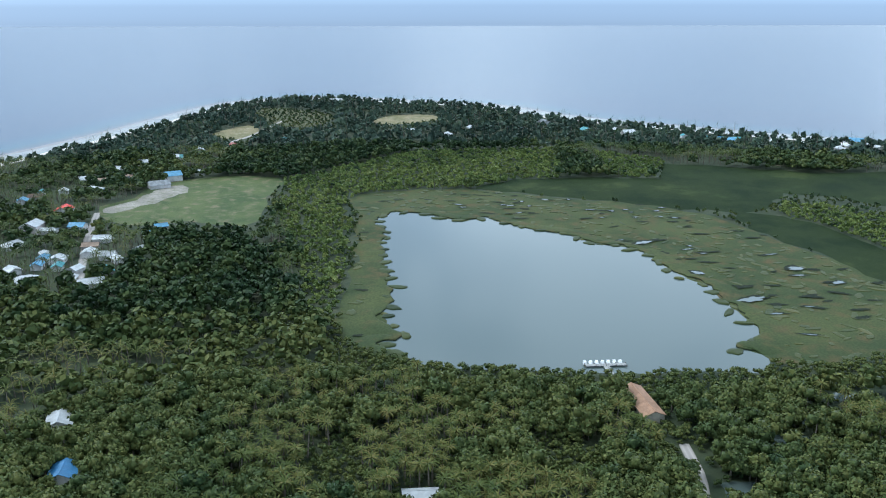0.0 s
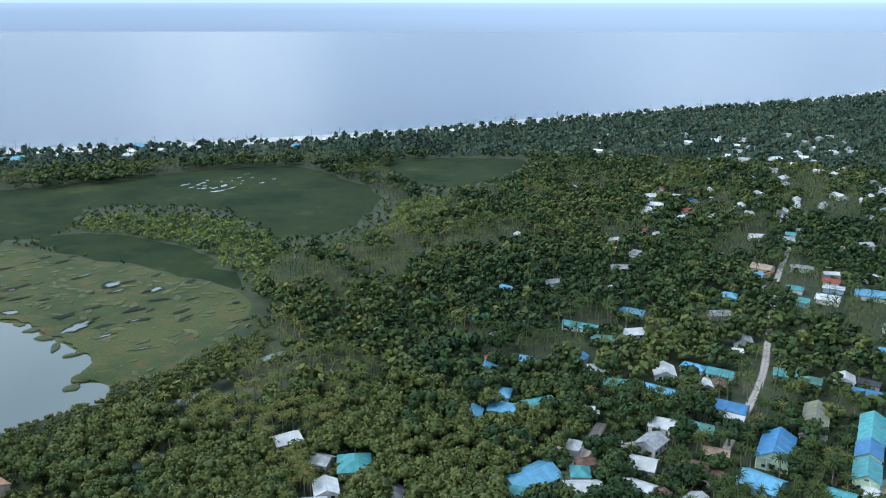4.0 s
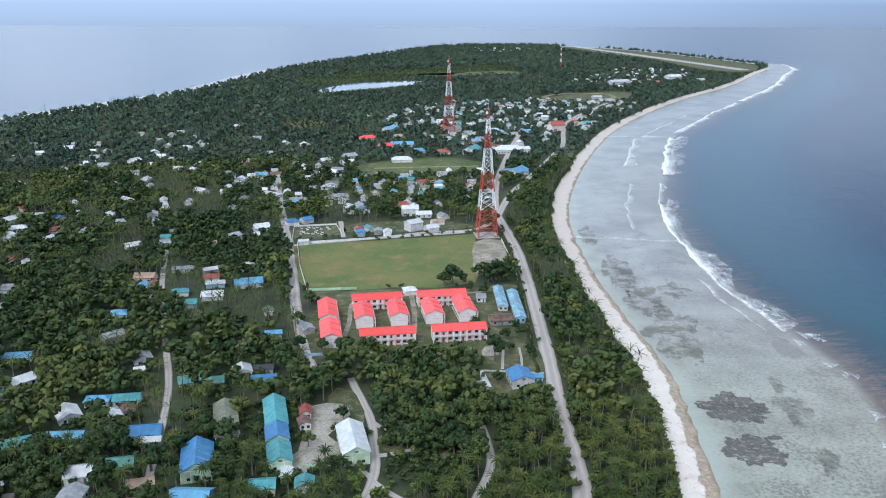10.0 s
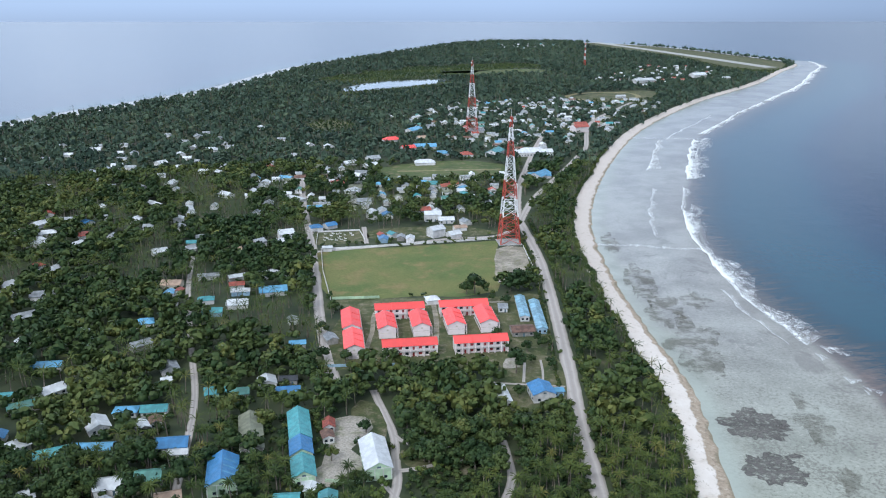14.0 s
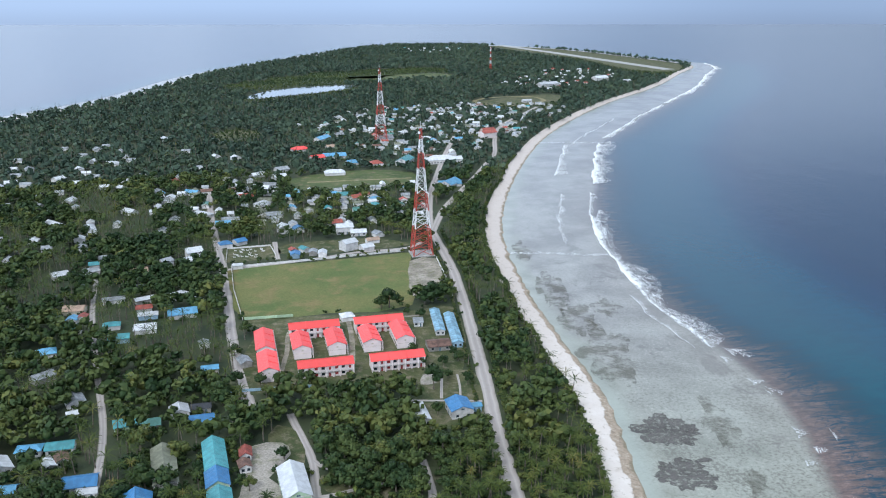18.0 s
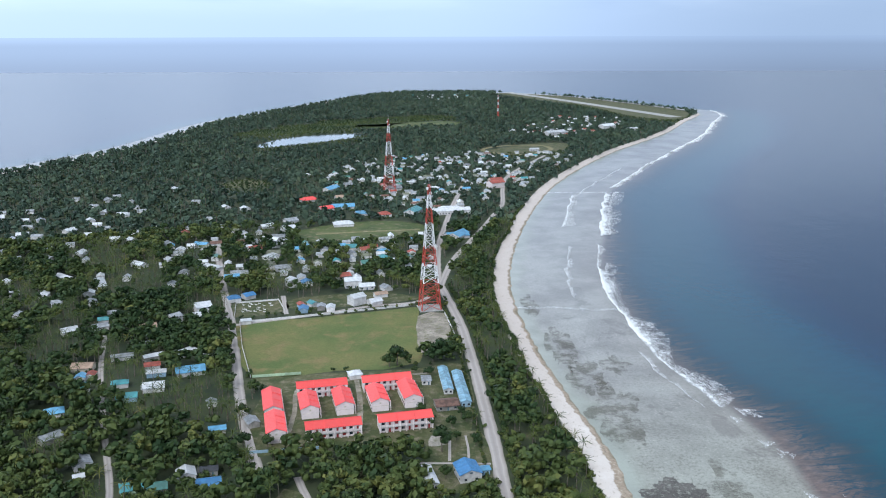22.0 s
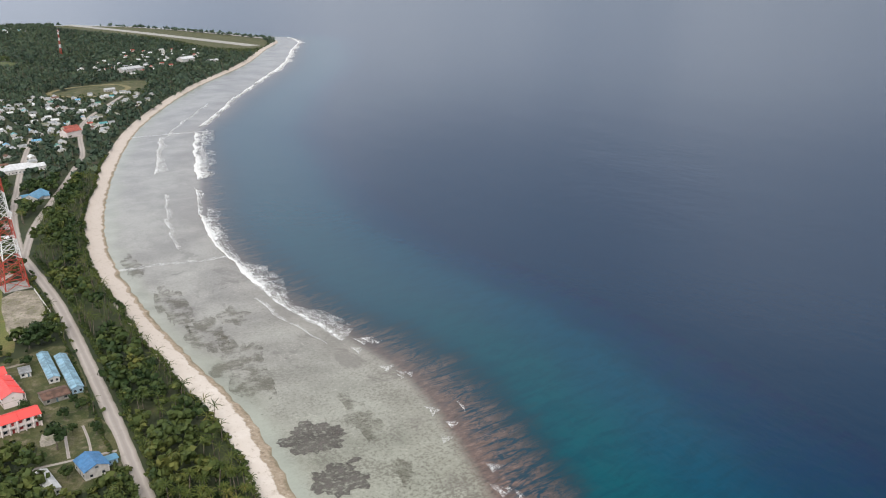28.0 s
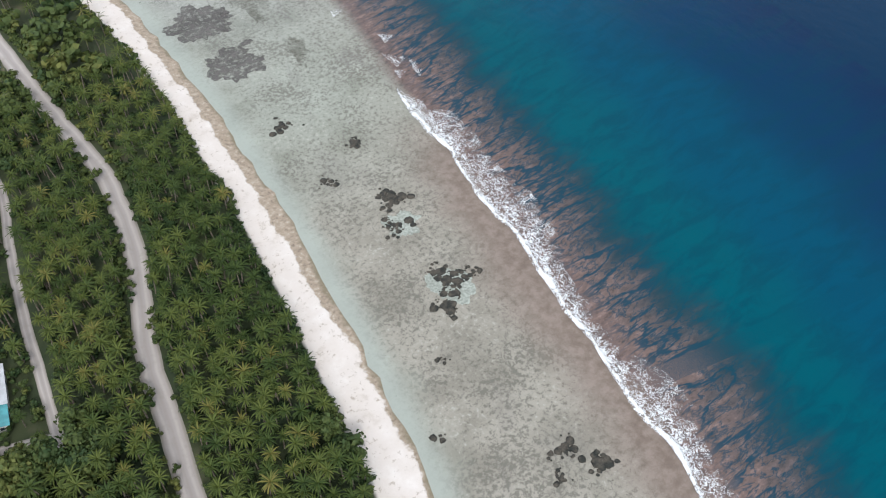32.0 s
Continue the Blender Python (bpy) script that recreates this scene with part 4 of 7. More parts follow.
def school_block(x, y, length, rot, width=9.0):
    base = new("school_block")
    base.matrix_basis = pose(x, y, GZ, 0, 0, rot)
    tagged(base, "two-storey pale pink school block under a coral-red metal roof", "school building", "red-roofed school blocks")
    eave, ridge = 6.1, 8.0
    part("wall", wall_mesh(length, width, eave, ridge - 0.05), WALL["pink"], base)
    roof = part("roof", roof_mesh(length, width, eave, ridge, 0.7), ROOF["red"], base)
    part("ridge_cap", boxed((-length / 2 - 0.6, -0.22, ridge + 0.1, length / 2 + 0.6, 0.22, ridge + 0.24)), ROOF["red"], roof)
    for q in (-0.17, 0.17):
        bm = bmesh.new()
        beam(bm, (q * length, -width / 2 - 0.6, eave + 0.05), (q * length, 0, ridge + 0.2), 0.16)
        part("roof_seam", bm, ROOF["red"], roof)
    part("gallery", boxed((-length / 2, -width / 2 - 1.1, 2.95, length / 2, -width / 2 + 0.02, 3.15)), M_CONCRETE, base, "concrete upper gallery floor")
    part("parapet", boxed((-length / 2, -width / 2 - 1.1, 3.15, length / 2, -width / 2 - 0.98, 4.1)), WALL["pink"], base)
    k = int(length / 3.2)
    for j in range(k + 1):
        cx = -length / 2 + j * length / k
        part("pillar", boxed((cx - 0.3, -width / 2 - 1.12, 0, cx + 0.3, -width / 2 - 0.85, eave - 0.3)), WALL["pink"], base)
    for j in range(k):
        cx = -length / 2 + (j + 0.5) * length / k
        for z in (0.0, 3.15):
            if j % 3 == 1:
                part("door", boxed((cx - 0.5, -width / 2 - 0.06, z + 0.03, cx + 0.5, -width / 2 + 0.05, z + 2.1)), WALL["red"], base)
            else:
                part("window", boxed((cx - 0.8, -width / 2 - 0.06, z + 0.95, cx + 0.8, -width / 2 + 0.05, z + 2.2)), M_PANE if (j + int(z)) % 3 == 0 else WALL["red"], base)
            part("window", boxed((cx - 0.8, width / 2 - 0.05, z + 1.0, cx + 0.8, width / 2 + 0.06, z + 2.2)), M_PANE, base)
    for sx in (-1, 1):
        part("string_course", boxed((sx * length / 2 - 0.06, -width / 2, 3.0, sx * length / 2 + 0.06, width / 2, 3.12)), WALL["cream"], base)
        part("string_course", boxed((sx * length / 2 - 0.06, -width / 2, eave - 0.15, sx * length / 2 + 0.06, width / 2, eave)), WALL["pink"], base)
        part("window", boxed((sx * length / 2 - 0.05, -0.5, 4.3, sx * length / 2 + 0.05, 0.5, 5.1)), WALL["cream"], base)
    footprint(x, y, length, width, rot, 2.5)
    return base


for x, y, length, rot in ((-68, 418, 23, 99.5), (-73, 447, 26, 99.5), (-53.5, 444, 21, 99.5), (-35.5, 447.5, 21, 99.5), (-17, 450.5, 21, 99.5), (0.5, 455, 23, 99.5), (-48, 467, 27, 9.5), (-12, 473, 27, 9.5), (-39, 415, 27, 9.5), (-3, 421, 27, 9.5)):
    school_block(x, y, length, rot)

house(-45.5, 306.5, 23, 10, 103, "white", "lime", 5.2, 2.6, name="assembly_hall", label="pale green gabled hall with a white metal roof", category="hall")
house(-79.5, 330, 23.5, 8.5, 103.5, "teal", "lime", 4.6, 2.4, name="classroom_block", label="long pale green classroom block with a teal metal roof", category="school building", group="teal classroom blocks")
house(-75.5, 312, 11.5, 8.5, 103.5, "blue", "lime", 4.5, 2.4, name="classroom_block", label="middle classroom section with a blue metal roof", category="school building", group="teal classroom blocks")
house(-72, 297.5, 14, 8.5, 103.5, "teal", "lime", 4.0, 2.4, name="classroom_block", label="pale green classroom block with a teal gabled roof", category="school building", group="teal classroom blocks")
house(-101.5, 293, 20, 11, 103, "blue", "lime", 4.8, 3.0, name="workshop", label="gabled building with a dark blue metal roof", category="building")
for q in (-5.5, -1.0, 3.5):
    strip = boxed((q, -4.6, -0.03, q + 0.9, -0.5, 0.05))
    for v in strip.verts:
        v.co.z += 4.8 + 3.0 * (1 + v.co.y / 5.5) + 0.17
    part("skylight_strip", strip, ROOF["sky"], bpy.data.objects["workshop"], "translucent light blue roof strip")
house(-98.5, 325, 29, 9, 105, "thatch", "coral", 3.8, 2.2, name="long_house", label="long grey-green roofed building among trees", category="building")
house(24, 367, 12, 10, 100, "blue", "white", 4.2, 2.0, name="roadside_house")
house(31.5, 369, 5, 4, 10, "sky", "blue", 2.8, 0.6, name="house_annex", label="small annex with light blue sheets beside a house", category="annex")
house(6.5, 364, 17, 4.5, 100, "white", "white", 3.2, 0.8, name="hut")
house(30, 464, 44, 5.2, 92, "faded", "blue", 3.2, 1.0, name="long_shed", label="long shed under faded light blue metal sheets", category="shed")
house(22, 477, 34, 5.0, 92, "faded", "white", 3.0, 0.9, name="long_shed", label="long shed under faded light blue metal sheets", category="shed")
house(20, 443, 12, 10, 8, "rust", "coral", 2.8, 1.2, name="open_shed", label="low open shed with a rusty brown roof", category="shed")
house(11, 478, 5, 8, 0, "grey", "white", 2.6, 0.6, name="small_shed")
house(-26.5, 213.5, 14, 7, 74, "white", "white", 3.2, 0.9, name="palm_grove_house", label="low white-roofed house among palms")
house(-30, 203, 6.5, 7.5, 74, "teal", "white", 2.9, 0.7, name="house_annex", label="small annex with teal roof sheets beside a white roof", category="annex")
house(-298, 97, 25, 8, 5, "tiles", "cream", 3.5, 1.6, name="pier_house", label="terracotta roofed pavilion at the lake pier", category="pavilion")


def tower(x, y, height, base_w, rot):
    base = new("lattice_tower")
    base.matrix_basis = pose(x, y, GZ, 0, 0, rot)
    tagged(base, "tall red and white lattice radio tower", "radio tower", "lattice radio towers")
    n = 16 if base_w > 5 else 8
    half = lambda z: 0.5 * (base_w * (1 - z / height) ** 1.15 + 1.3)
    levels = [height * (1 - (1 - k / n) ** 1.2) for k in range(n + 1)]
    for k in range(n):
        z0, z1 = levels[k], levels[k + 1]
        a, b = half(z0), half(z1)
        mat = M_RED if (k * 7 // n) % 2 == 0 else M_WHITE
        r = 0.15 + 0.17 * (1 - z0 / height)
        q0, q1 = [(-a, -a), (a, -a), (a, a), (-a, a)], [(-b, -b), (b, -b), (b, b), (-b, b)]
        for j in range(4):
            i = (j + 1) % 4
            for name, p0, p1, thick in (("leg", (*q0[j], z0), (*q1[j], z1), r), ("brace", (*q0[j], z0), (*q1[i], z1), r * 0.5), ("brace", (*q0[i], z0), (*q1[j], z1), r * 0.5), ("strut", (*q1[j], z1), (*q1[i], z1), r * 0.5)):
                bm = bmesh.new()
                beam(bm, p0, p1, thick)
                part(name, bm, mat, base)
    for z, a in ((height * 0.93, 0.4), (height * 0.86, 2.2), (height * 0.97, 3.6)):
        bm = bmesh.new()
        bmesh.ops.create_cone(bm, cap_ends=True, segments=14, radius1=0.9, radius2=1.1, depth=0.7, matrix=pose(1.3 * math.cos(a), 1.3 * math.sin(a), z, 0, 90, math.degrees(a)))
        part("dish_antenna", bm, M_WHITE, base)
    bm = bmesh.new()
    beam(bm, (0, 0, height - 0.5), (0, 0, height + 5), 0.09)
    part("lightning_rod", bm, M_WHITE, base)
    part("footing", boxed((-base_w / 2 - 2, -base_w / 2 - 2, 0, base_w / 2 + 2, base_w / 2 + 2, 0.35)), M_CONCRETE, base)
    footprint(x, y, base_w, base_w, rot, 4)
    return base


house(-68, 335, 7, 4.5, 100, "brick", "white", 2.7, 1.3, name="small_hut", label="small white hut under a faded red roof in the sand yard", category="hut")
house(-69, 289, 3.4, 3.0, 13, "white", "white", 2.4, 0.4, name="yard_shelter", label="tiny white-roofed yard shelter", category="shelter")


def light_fence(points):
    base = new("picket_fence")
    tagged(base, "pale green picket fence beside the school yard", "fence")
    (x0, y0), (x1, y1) = points
    n = 10
    d = math.hypot(x1 - x0, y1 - y0)
    a = math.degrees(math.atan2(y1 - y0, x1 - x0))
    for k in range(n + 1):
        part("post", boxed((-0.08, -0.08, 0, 0.08, 0.08, 1.7)), WALL["lime"], base, at=pose(x0 + (x1 - x0) * k / n, y0 + (y1 - y0) * k / n, GZ, 0, 0, a))
    for z in (0.4, 1.3):
        part("rail", boxed((0, -0.05, z, d, 0.05, z + 0.14)), WALL["lime"], base, at=pose(x0, y0, GZ, 0, 0, a))
    for k in range(int(d / 0.45)):
        part("picket", boxed((k * 0.45 + 0.1, 0.05, 0.1, k * 0.45 + 0.38, 0.09, 1.6)), WALL["lime"], base, at=pose(x0, y0, GZ, 0, 0, a))


light_fence(((-63, 293.5), (-50, 292.5)))
for x, y, length, width, turn, roof, wall, eave, what in ((64, 965, 44, 11, 12, "white", "white", 4.5, "long white-roofed hall in the town"), (337, 1739, 46, 16, 30, "white", "white", 7, "large white building among trees"), (471, 1846, 34, 18, 30, "white", "white", 8, "large white building near the runway"), (140, 1156, 18, 12, 20, "brick", "cream", 7, "orange-red two-storey building by the shore road"), (62, 845, 24, 14, 60, "sky", "white", 4, "large blue-roofed house in the town"), (22, 964, 26, 14, 70, "teal", "white", 5, "large teal-roofed hall near the tower"), (253, 1501, 16, 8, 10, "white", "white", 3.5, "white stand beside the running track"), (517, 1819, 30, 9, 30, "white", "white", 4, "long white building near the runway"), (-37, 679, 13, 9, 8, "white", "white", 6, "two-storey white building behind the lane"), (-26, 673, 12, 8, 8, "white", "white", 3, "low white building behind the lane")):
    house(x, y, length, width, turn, roof, wall, eave, name="town_building", label=what, category="building", detail=2)
tower(21, 618, 92, 13, 8)
tower(-3, 1118, 92, 13.5, 8)
tower(274, 2131, 55, 2.5, 8)

house(-192.9, 512.8, 12.0, 9.0, 1, "tan", "cream", detail=1)
house(-189.0, 496.4, 6.0, 5.6, 91, "sky", "white", detail=1)
house(-184.2, 499.7, 6.0, 4.7, 91, "brick", "white", detail=1)
house(-184.6, 481.9, 10.2, 7.0, 11, "teal", "white", detail=1)
house(-263.7, 490.6, 12.9, 9.0, 14, "grey", "white", detail=1)
house(-186.9, 447.9, 9.4, 8.0, 21, "sky", "white", hip=0.7, detail=1)
house(-197.3, 442.5, 9.3, 6.0, 1, "rust", "coral", detail=1)
house(-213.7, 434.7, 5.0, 4.9, 165, "white", "white", detail=1)
house(-178.2, 417.4, 10.5, 7.0, 45, "grey", "coral", detail=1)
house(-153.6, 388.8, 9.0, 8.0, 119, "grey", "white", 3.4)
house(-150.5, 375.5, 4.5, 4.0, 24, "white", "white")
house(-213.9, 390.4, 13.8, 7.0, 9, "sky", "white", detail=1)
house(-199.4, 363.9, 10.3, 8.0, 51, "white", "white")
house(-157.9, 344.7, 9.8, 6.0, 7, "sky", "white", hip=0.7)
house(-145.8, 346.2, 10.9, 7.0, 9, "teal", "white")
house(-165.4, 332.0, 11.0, 8.8, 124, "white", "white")
house(-145.9, 331.2, 7.0, 4.9, 126, "white", "coral")
house(-141.8, 335.8, 6.0, 4.8, 115, "rust", "white")
house(-128.6, 317.1, 12.5, 9.0, 9, "blue", "white")
house(-123.9, 309.8, 7.3, 4.0, 7, "white", "white")
house(-174.0, 307.8, 11.8, 7.0, 28, "teal", "coral")
house(-159.8, 312.9, 16.8, 6.0, 5, "sky", "coral")
house(-129.2, 292.6, 9.7, 8.0, 10, "green", "coral")
house(-142.3, 286.5, 9.5, 9.0, 14, "white", "white")
house(-117.6, 278.7, 8.8, 6.0, 19, "tan", "coral")
house(-138.4, 269.4, 10.0, 8.1, 90, "grey", "white", 3.6)
house(-97.5, 269.8, 13.2, 11.0, 178, "sky", "blue")
house(-74.3, 277.3, 8.7, 7.0, 7, "teal", "cream", 3.4)
house(-59.8, 279.2, 7.0, 6.3, 97, "teal", "white")
house(-124.4, 364.3, 9.1, 8.0, 19, "teal", "lime")
house(-113.1, 363.8, 8.0, 7.0, 13, "green", "cream")
house(-102.7, 373.8, 8.0, 7.8, 108, "white", "white", 3.6)
house(-91.2, 365.9, 10.3, 7.0, 10, "blue", "white")
house(-93.8, 378.0, 8.4, 5.0, 9, "slate", "coral")
house(-174.5, 528.8, 12.8, 5.0, 16, "grey", "white", detail=1)
house(-166.7, 549.5, 8.9, 5.0, 34, "grey", "white", detail=1)
house(-155.6, 527.9, 11.7, 5.0, 30, "white", "coral", detail=1)
house(-152.2, 512.3, 8.8, 6.0, 15, "brick", "white", detail=1)
house(-146.9, 500.2, 10.8, 5.0, 12, "white", "blue", detail=1)
house(-163.6, 485.2, 8.9, 6.0, 13, "teal", "white", hip=0.7, detail=1)
house(-154.4, 465.7, 10.9, 7.0, 10, "teal", "blue", detail=1)
house(-143.4, 479.4, 11.8, 9.0, 10, "white", "white", detail=1)
house(-137.5, 534.3, 14.1, 7.0, 48, "white", "white", hip=0.7, detail=1)
house(-127.6, 502.6, 16.2, 10.0, 15, "sky", "white", detail=1)
house(-122.5, 523.6, 5.0, 5.0, 133, "white", "white", detail=1)
house(-97.3, 420.7, 8.0, 5.0, 11, "sky", "coral", detail=1)
house(-106.2, 454.2, 5.0, 4.9, 111, "grey", "white", detail=1)
house(-81.2, 428.4, 8.0, 5.7, 115, "grey", "coral", detail=1)
house(-67.0, 325.1, 6.0, 4.5, 108, "rust", "white")
house(-66.9, 285.6, 5.0, 4.5, 90, "white", "lime")
house(-30.2, 489.0, 7.1, 7.0, 17, "white", "white", hip=0.7, detail=1)
house(-70.7, 617.1, 8.0, 6.2, 91, "blue", "blue", detail=1)
house(-73.5, 627.6, 6.0, 4.5, 111, "brick", "blue", detail=1)
house(-65.2, 630.2, 7.0, 5.5, 126, "teal", "white", detail=1)
house(-58.3, 622.1, 7.0, 5.4, 91, "grey", "coral", detail=1)
house(-51.3, 619.0, 8.0, 5.8, 91, "white", "white", detail=1)
house(-32.8, 633.1, 11.0, 9.0, 37, "white", "white", 6.2, detail=1)
house(-19.5, 631.9, 9.2, 8.0, 32, "white", "white", detail=1)
house(-15.0, 649.9, 9.6, 6.0, 21, "tan", "white", detail=1)
house(-10.5, 668.1, 8.0, 7.2, 120, "grey", "white", detail=0)
house(-85.2, 684.7, 9.0, 8.6, 117, "white", "white", 5.5, detail=0)
house(-74.1, 687.0, 9.0, 8.2, 104, "blue", "white", detail=0)
house(-136.8, 708.1, 11.7, 9.0, 11, "sky", "white", detail=0)
house(-125.6, 648.0, 9.0, 8.0, 23, "blue", "white", hip=0.7, detail=1)
house(-115.8, 654.4, 8.4, 8.0, 38, "blue", "white", detail=0)
house(-144.1, 623.3, 11.0, 11.0, 26, "white", "white", 5, detail=1)
house(-143.3, 606.9, 11.8, 9.0, 39, "white", "white", 3.4, detail=1)
house(-158.8, 600.0, 8.2, 8.0, 46, "grey", "white", 5, detail=1)
house(-45.6, 704.6, 10.3, 9.0, 23, "brick", "white", detail=0)
house(-42.4, 805.0, 10.9, 10.0, 1, "teal", "white", detail=0)
house(-29.5, 794.9, 11.0, 9.0, 28, "brick", "white", detail=0)
house(-12.0, 762.9, 10.0, 9.3, 120, "teal", "white", hip=0.7, detail=0)
house(-12.5, 787.5, 8.8, 8.0, 34, "sky", "white", hip=0.7, detail=0)
house(-131.9, 805.8, 11.5, 10.0, 27, "brick", "white", detail=0)
house(-114.2, 776.7, 13.5, 8.0, 61, "white", "white", hip=0.7, detail=0)
house(-121.7, 842.1, 17.0, 10.0, 163, "white", "white", detail=0)
house(-111.1, 931.7, 13.7, 11.0, 30, "grey", "white", detail=0)
house(-109.8, 894.5, 13.6, 10.0, 28, "white", "white", detail=0)
house(-133.2, 905.5, 14.6, 9.0, 41, "white", "white", detail=0)
house(-184.3, 826.5, 13.2, 9.0, 158, "sky", "white", detail=0)
house(-172.1, 831.0, 10.1, 8.0, 16, "rust", "white", detail=0)
house(-101.1, 1054.6, 19.4, 13.0, 27, "red", "white", hip=0.7, detail=0)
house(-79.2, 1131.9, 26.0, 13.0, 62, "sky", "white", detail=0)
house(-77.2, 996.2, 15.6, 12.0, 30, "red", "white", detail=0)
house(-58.2, 1006.8, 26.0, 13.0, 10, "sky", "white", detail=0)
house(-63.4, 1067.0, 13.6, 10.0, 20, "tan", "white", detail=0)
house(-36.5, 964.3, 12.3, 11.0, 18, "sky", "white", detail=0)
house(-10.4, 957.6, 14.0, 12.0, 16, "brick", "white", hip=0.7, detail=0)
house(-53.8, 910.7, 20.9, 12.0, 10, "white", "white", hip=0.7, detail=0)
house(63.9, 974.4, 26.0, 12.0, 1, "white", "white", 4.5, hip=0.7, detail=0)
house(60.9, 846.2, 22.1, 13.0, 16, "sky", "white", detail=0)
house(2.5, 1126.4, 20.0, 13.0, 15, "grey", "white", detail=0)
house(137.5, 1135.1, 21.3, 13.0, 29, "brick", "pink", 7, detail=0)
house(-108.4, 592.6, 6.6, 4.0, 13, "white", "white", detail=1)
house(-350.1, 683.0, 9.0, 8.1, 118, "brick", "white", detail=0)
house(-336.0, 662.3, 9.4, 8.0, 23, "white", "white", detail=0)
house(-340.9, 639.1, 8.0, 6.1, 123, "grey", "white", detail=0)
house(-325.4, 625.9, 14.1, 8.0, 27, "white", "white", hip=0.7, detail=0)
house(-322.5, 609.0, 7.0, 6.8, 132, "white", "coral", hip=0.7, detail=0)
house(-311.5, 596.8, 7.0, 6.1, 135, "white", "white", detail=0)
house(-307.4, 658.3, 8.0, 7.1, 138, "blue", "white", detail=0)
house(-294.6, 622.3, 9.0, 9.0, 32, "brick", "white", hip=0.7, detail=0)
house(-291.6, 596.5, 15.1, 5.0, 71, "white", "white", detail=0)
house(-293.6, 548.3, 7.0, 4.6, 144, "brick", "white", hip=0.7, detail=1)
house(-280.3, 540.2, 9.5, 6.0, 86, "white", "white", detail=1)
house(-338.1, 725.6, 8.0, 5.4, 114, "white", "white", detail=0)
house(-224.3, 581.3, 10.0, 8.0, 34, "white", "white", detail=1)
house(-206.0, 588.1, 9.6, 7.0, 26, "grey", "white", detail=1)
house(-208.5, 603.1, 6.5, 6.0, 14, "teal", "white", detail=1)
house(-173.0, 584.2, 10.8, 9.0, 23, "tan", "coral", detail=1)
house(-230.0, 646.2, 8.0, 7.8, 116, "grey", "white", detail=0)
house(-274.0, 718.2, 20.1, 7.0, 137, "white", "white", detail=0)
house(-239.7, 699.3, 26.0, 7.0, 112, "white", "white", hip=0.7, detail=0)
house(-205.4, 645.8, 6.0, 4.7, 112, "white", "white", detail=0)
house(-223.7, 756.3, 13.5, 9.0, 140, "white", "white", detail=0)
house(-201.5, 771.2, 8.0, 7.3, 130, "white", "white", detail=0)
house(-209.7, 874.7, 12.0, 11.1, 107, "brick", "white", detail=0)
house(-250.1, 916.1, 10.0, 8.8, 113, "white", "white", detail=0)
house(-326.7, 949.6, 11.0, 8.9, 114, "white", "white", detail=0)
house(-220.2, 832.8, 9.0, 8.7, 73, "grey", "white", detail=0)
house(-200.2, 807.0, 9.0, 8.4, 91, "white", "white", detail=0)
house(-159.6, 742.5, 18.2, 8.0, 145, "white", "white", hip=0.7, detail=0)
house(-332.2, 900.8, 11.0, 9.0, 59, "white", "white", detail=0)
house(-289.1, 802.5, 15.0, 8.0, 86, "white", "white", detail=0)
house(-372.0, 883.5, 11.2, 10.0, 17, "white", "white", detail=0)
house(-432.6, 973.3, 12.1, 11.0, 19, "white", "white", detail=0)
house(-483.6, 1003.7, 10.0, 8.4, 119, "white", "white", detail=0)
house(-380.7, 955.7, 9.0, 8.3, 116, "grey", "white", detail=0)
house(-309.2, 783.9, 8.0, 7.0, 134, "grey", "white", detail=0)
house(-385.1, 849.4, 9.0, 8.2, 111, "grey", "white", detail=0)
house(-395.5, 782.1, 8.0, 7.3, 132, "white", "white", detail=0)
house(-256.9, 853.8, 8.0, 7.4, 140, "white", "white", detail=0)
house(-193.7, 1011.4, 11.0, 10.1, 114, "white", "white", detail=0)
house(-169.9, 1003.8, 11.0, 9.5, 115, "white", "white", detail=0)
house(-344.2, 1072.9, 12.0, 9.6, 119, "grey", "white", detail=0)
house(-280.2, 1143.8, 12.0, 10.6, 119, "white", "white", detail=0)
house(-297.3, 980.6, 10.0, 8.8, 116, "white", "white", hip=0.7, detail=0)
house(-228.2, 285.4, 7.9, 7.0, 79, "sky", "white", hip=0.7)
house(-206.7, 267.1, 9.0, 9.0, 28, "sky", "white", hip=0.7)
house(-197.0, 257.1, 10.4, 9.0, 21, "sky", "white")
house(-203.9, 245.1, 8.0, 7.9, 117, "sky", "white")
house(-188.8, 269.4, 11.8, 9.0, 64, "teal", "white")
house(-231.9, 294.1, 5.0, 4.5, 154, "brick", "white")
house(-190.6, 313.7, 8.0, 8.0, 52, "white", "white")
house(-170.1, 277.7, 7.2, 6.0, 33, "white", "coral")
house(-159.1, 249.4, 7.0, 4.8, 109, "white", "white", hip=0.7)
house(-149.3, 260.4, 6.1, 6.0, 36, "grey", "coral")
house(-210.0, 187.9, 12.0, 11.3, 138, "teal", "cream", hip=0.7)
house(-220.5, 182.1, 7.1, 7.0, 18, "grey", "coral")
house(-205.5, 170.7, 9.0, 7.7, 143, "white", "white")
house(-201.1, 160.4, 9.6, 9.0, 48, "white", "coral")
house(-184.8, 182.5, 8.0, 7.6, 130, "grey", "coral")
house(-242.0, 183.3, 9.7, 8.0, 74, "white", "white")
house(-158.0, 220.6, 19.2, 12.0, 79, "sky", "white")
house(-156.1, 210.8, 8.5, 8.0, 13, "teal", "white", hip=0.7)
house(-220.8, 251.8, 6.0, 5.4, 159, "rust", "coral")
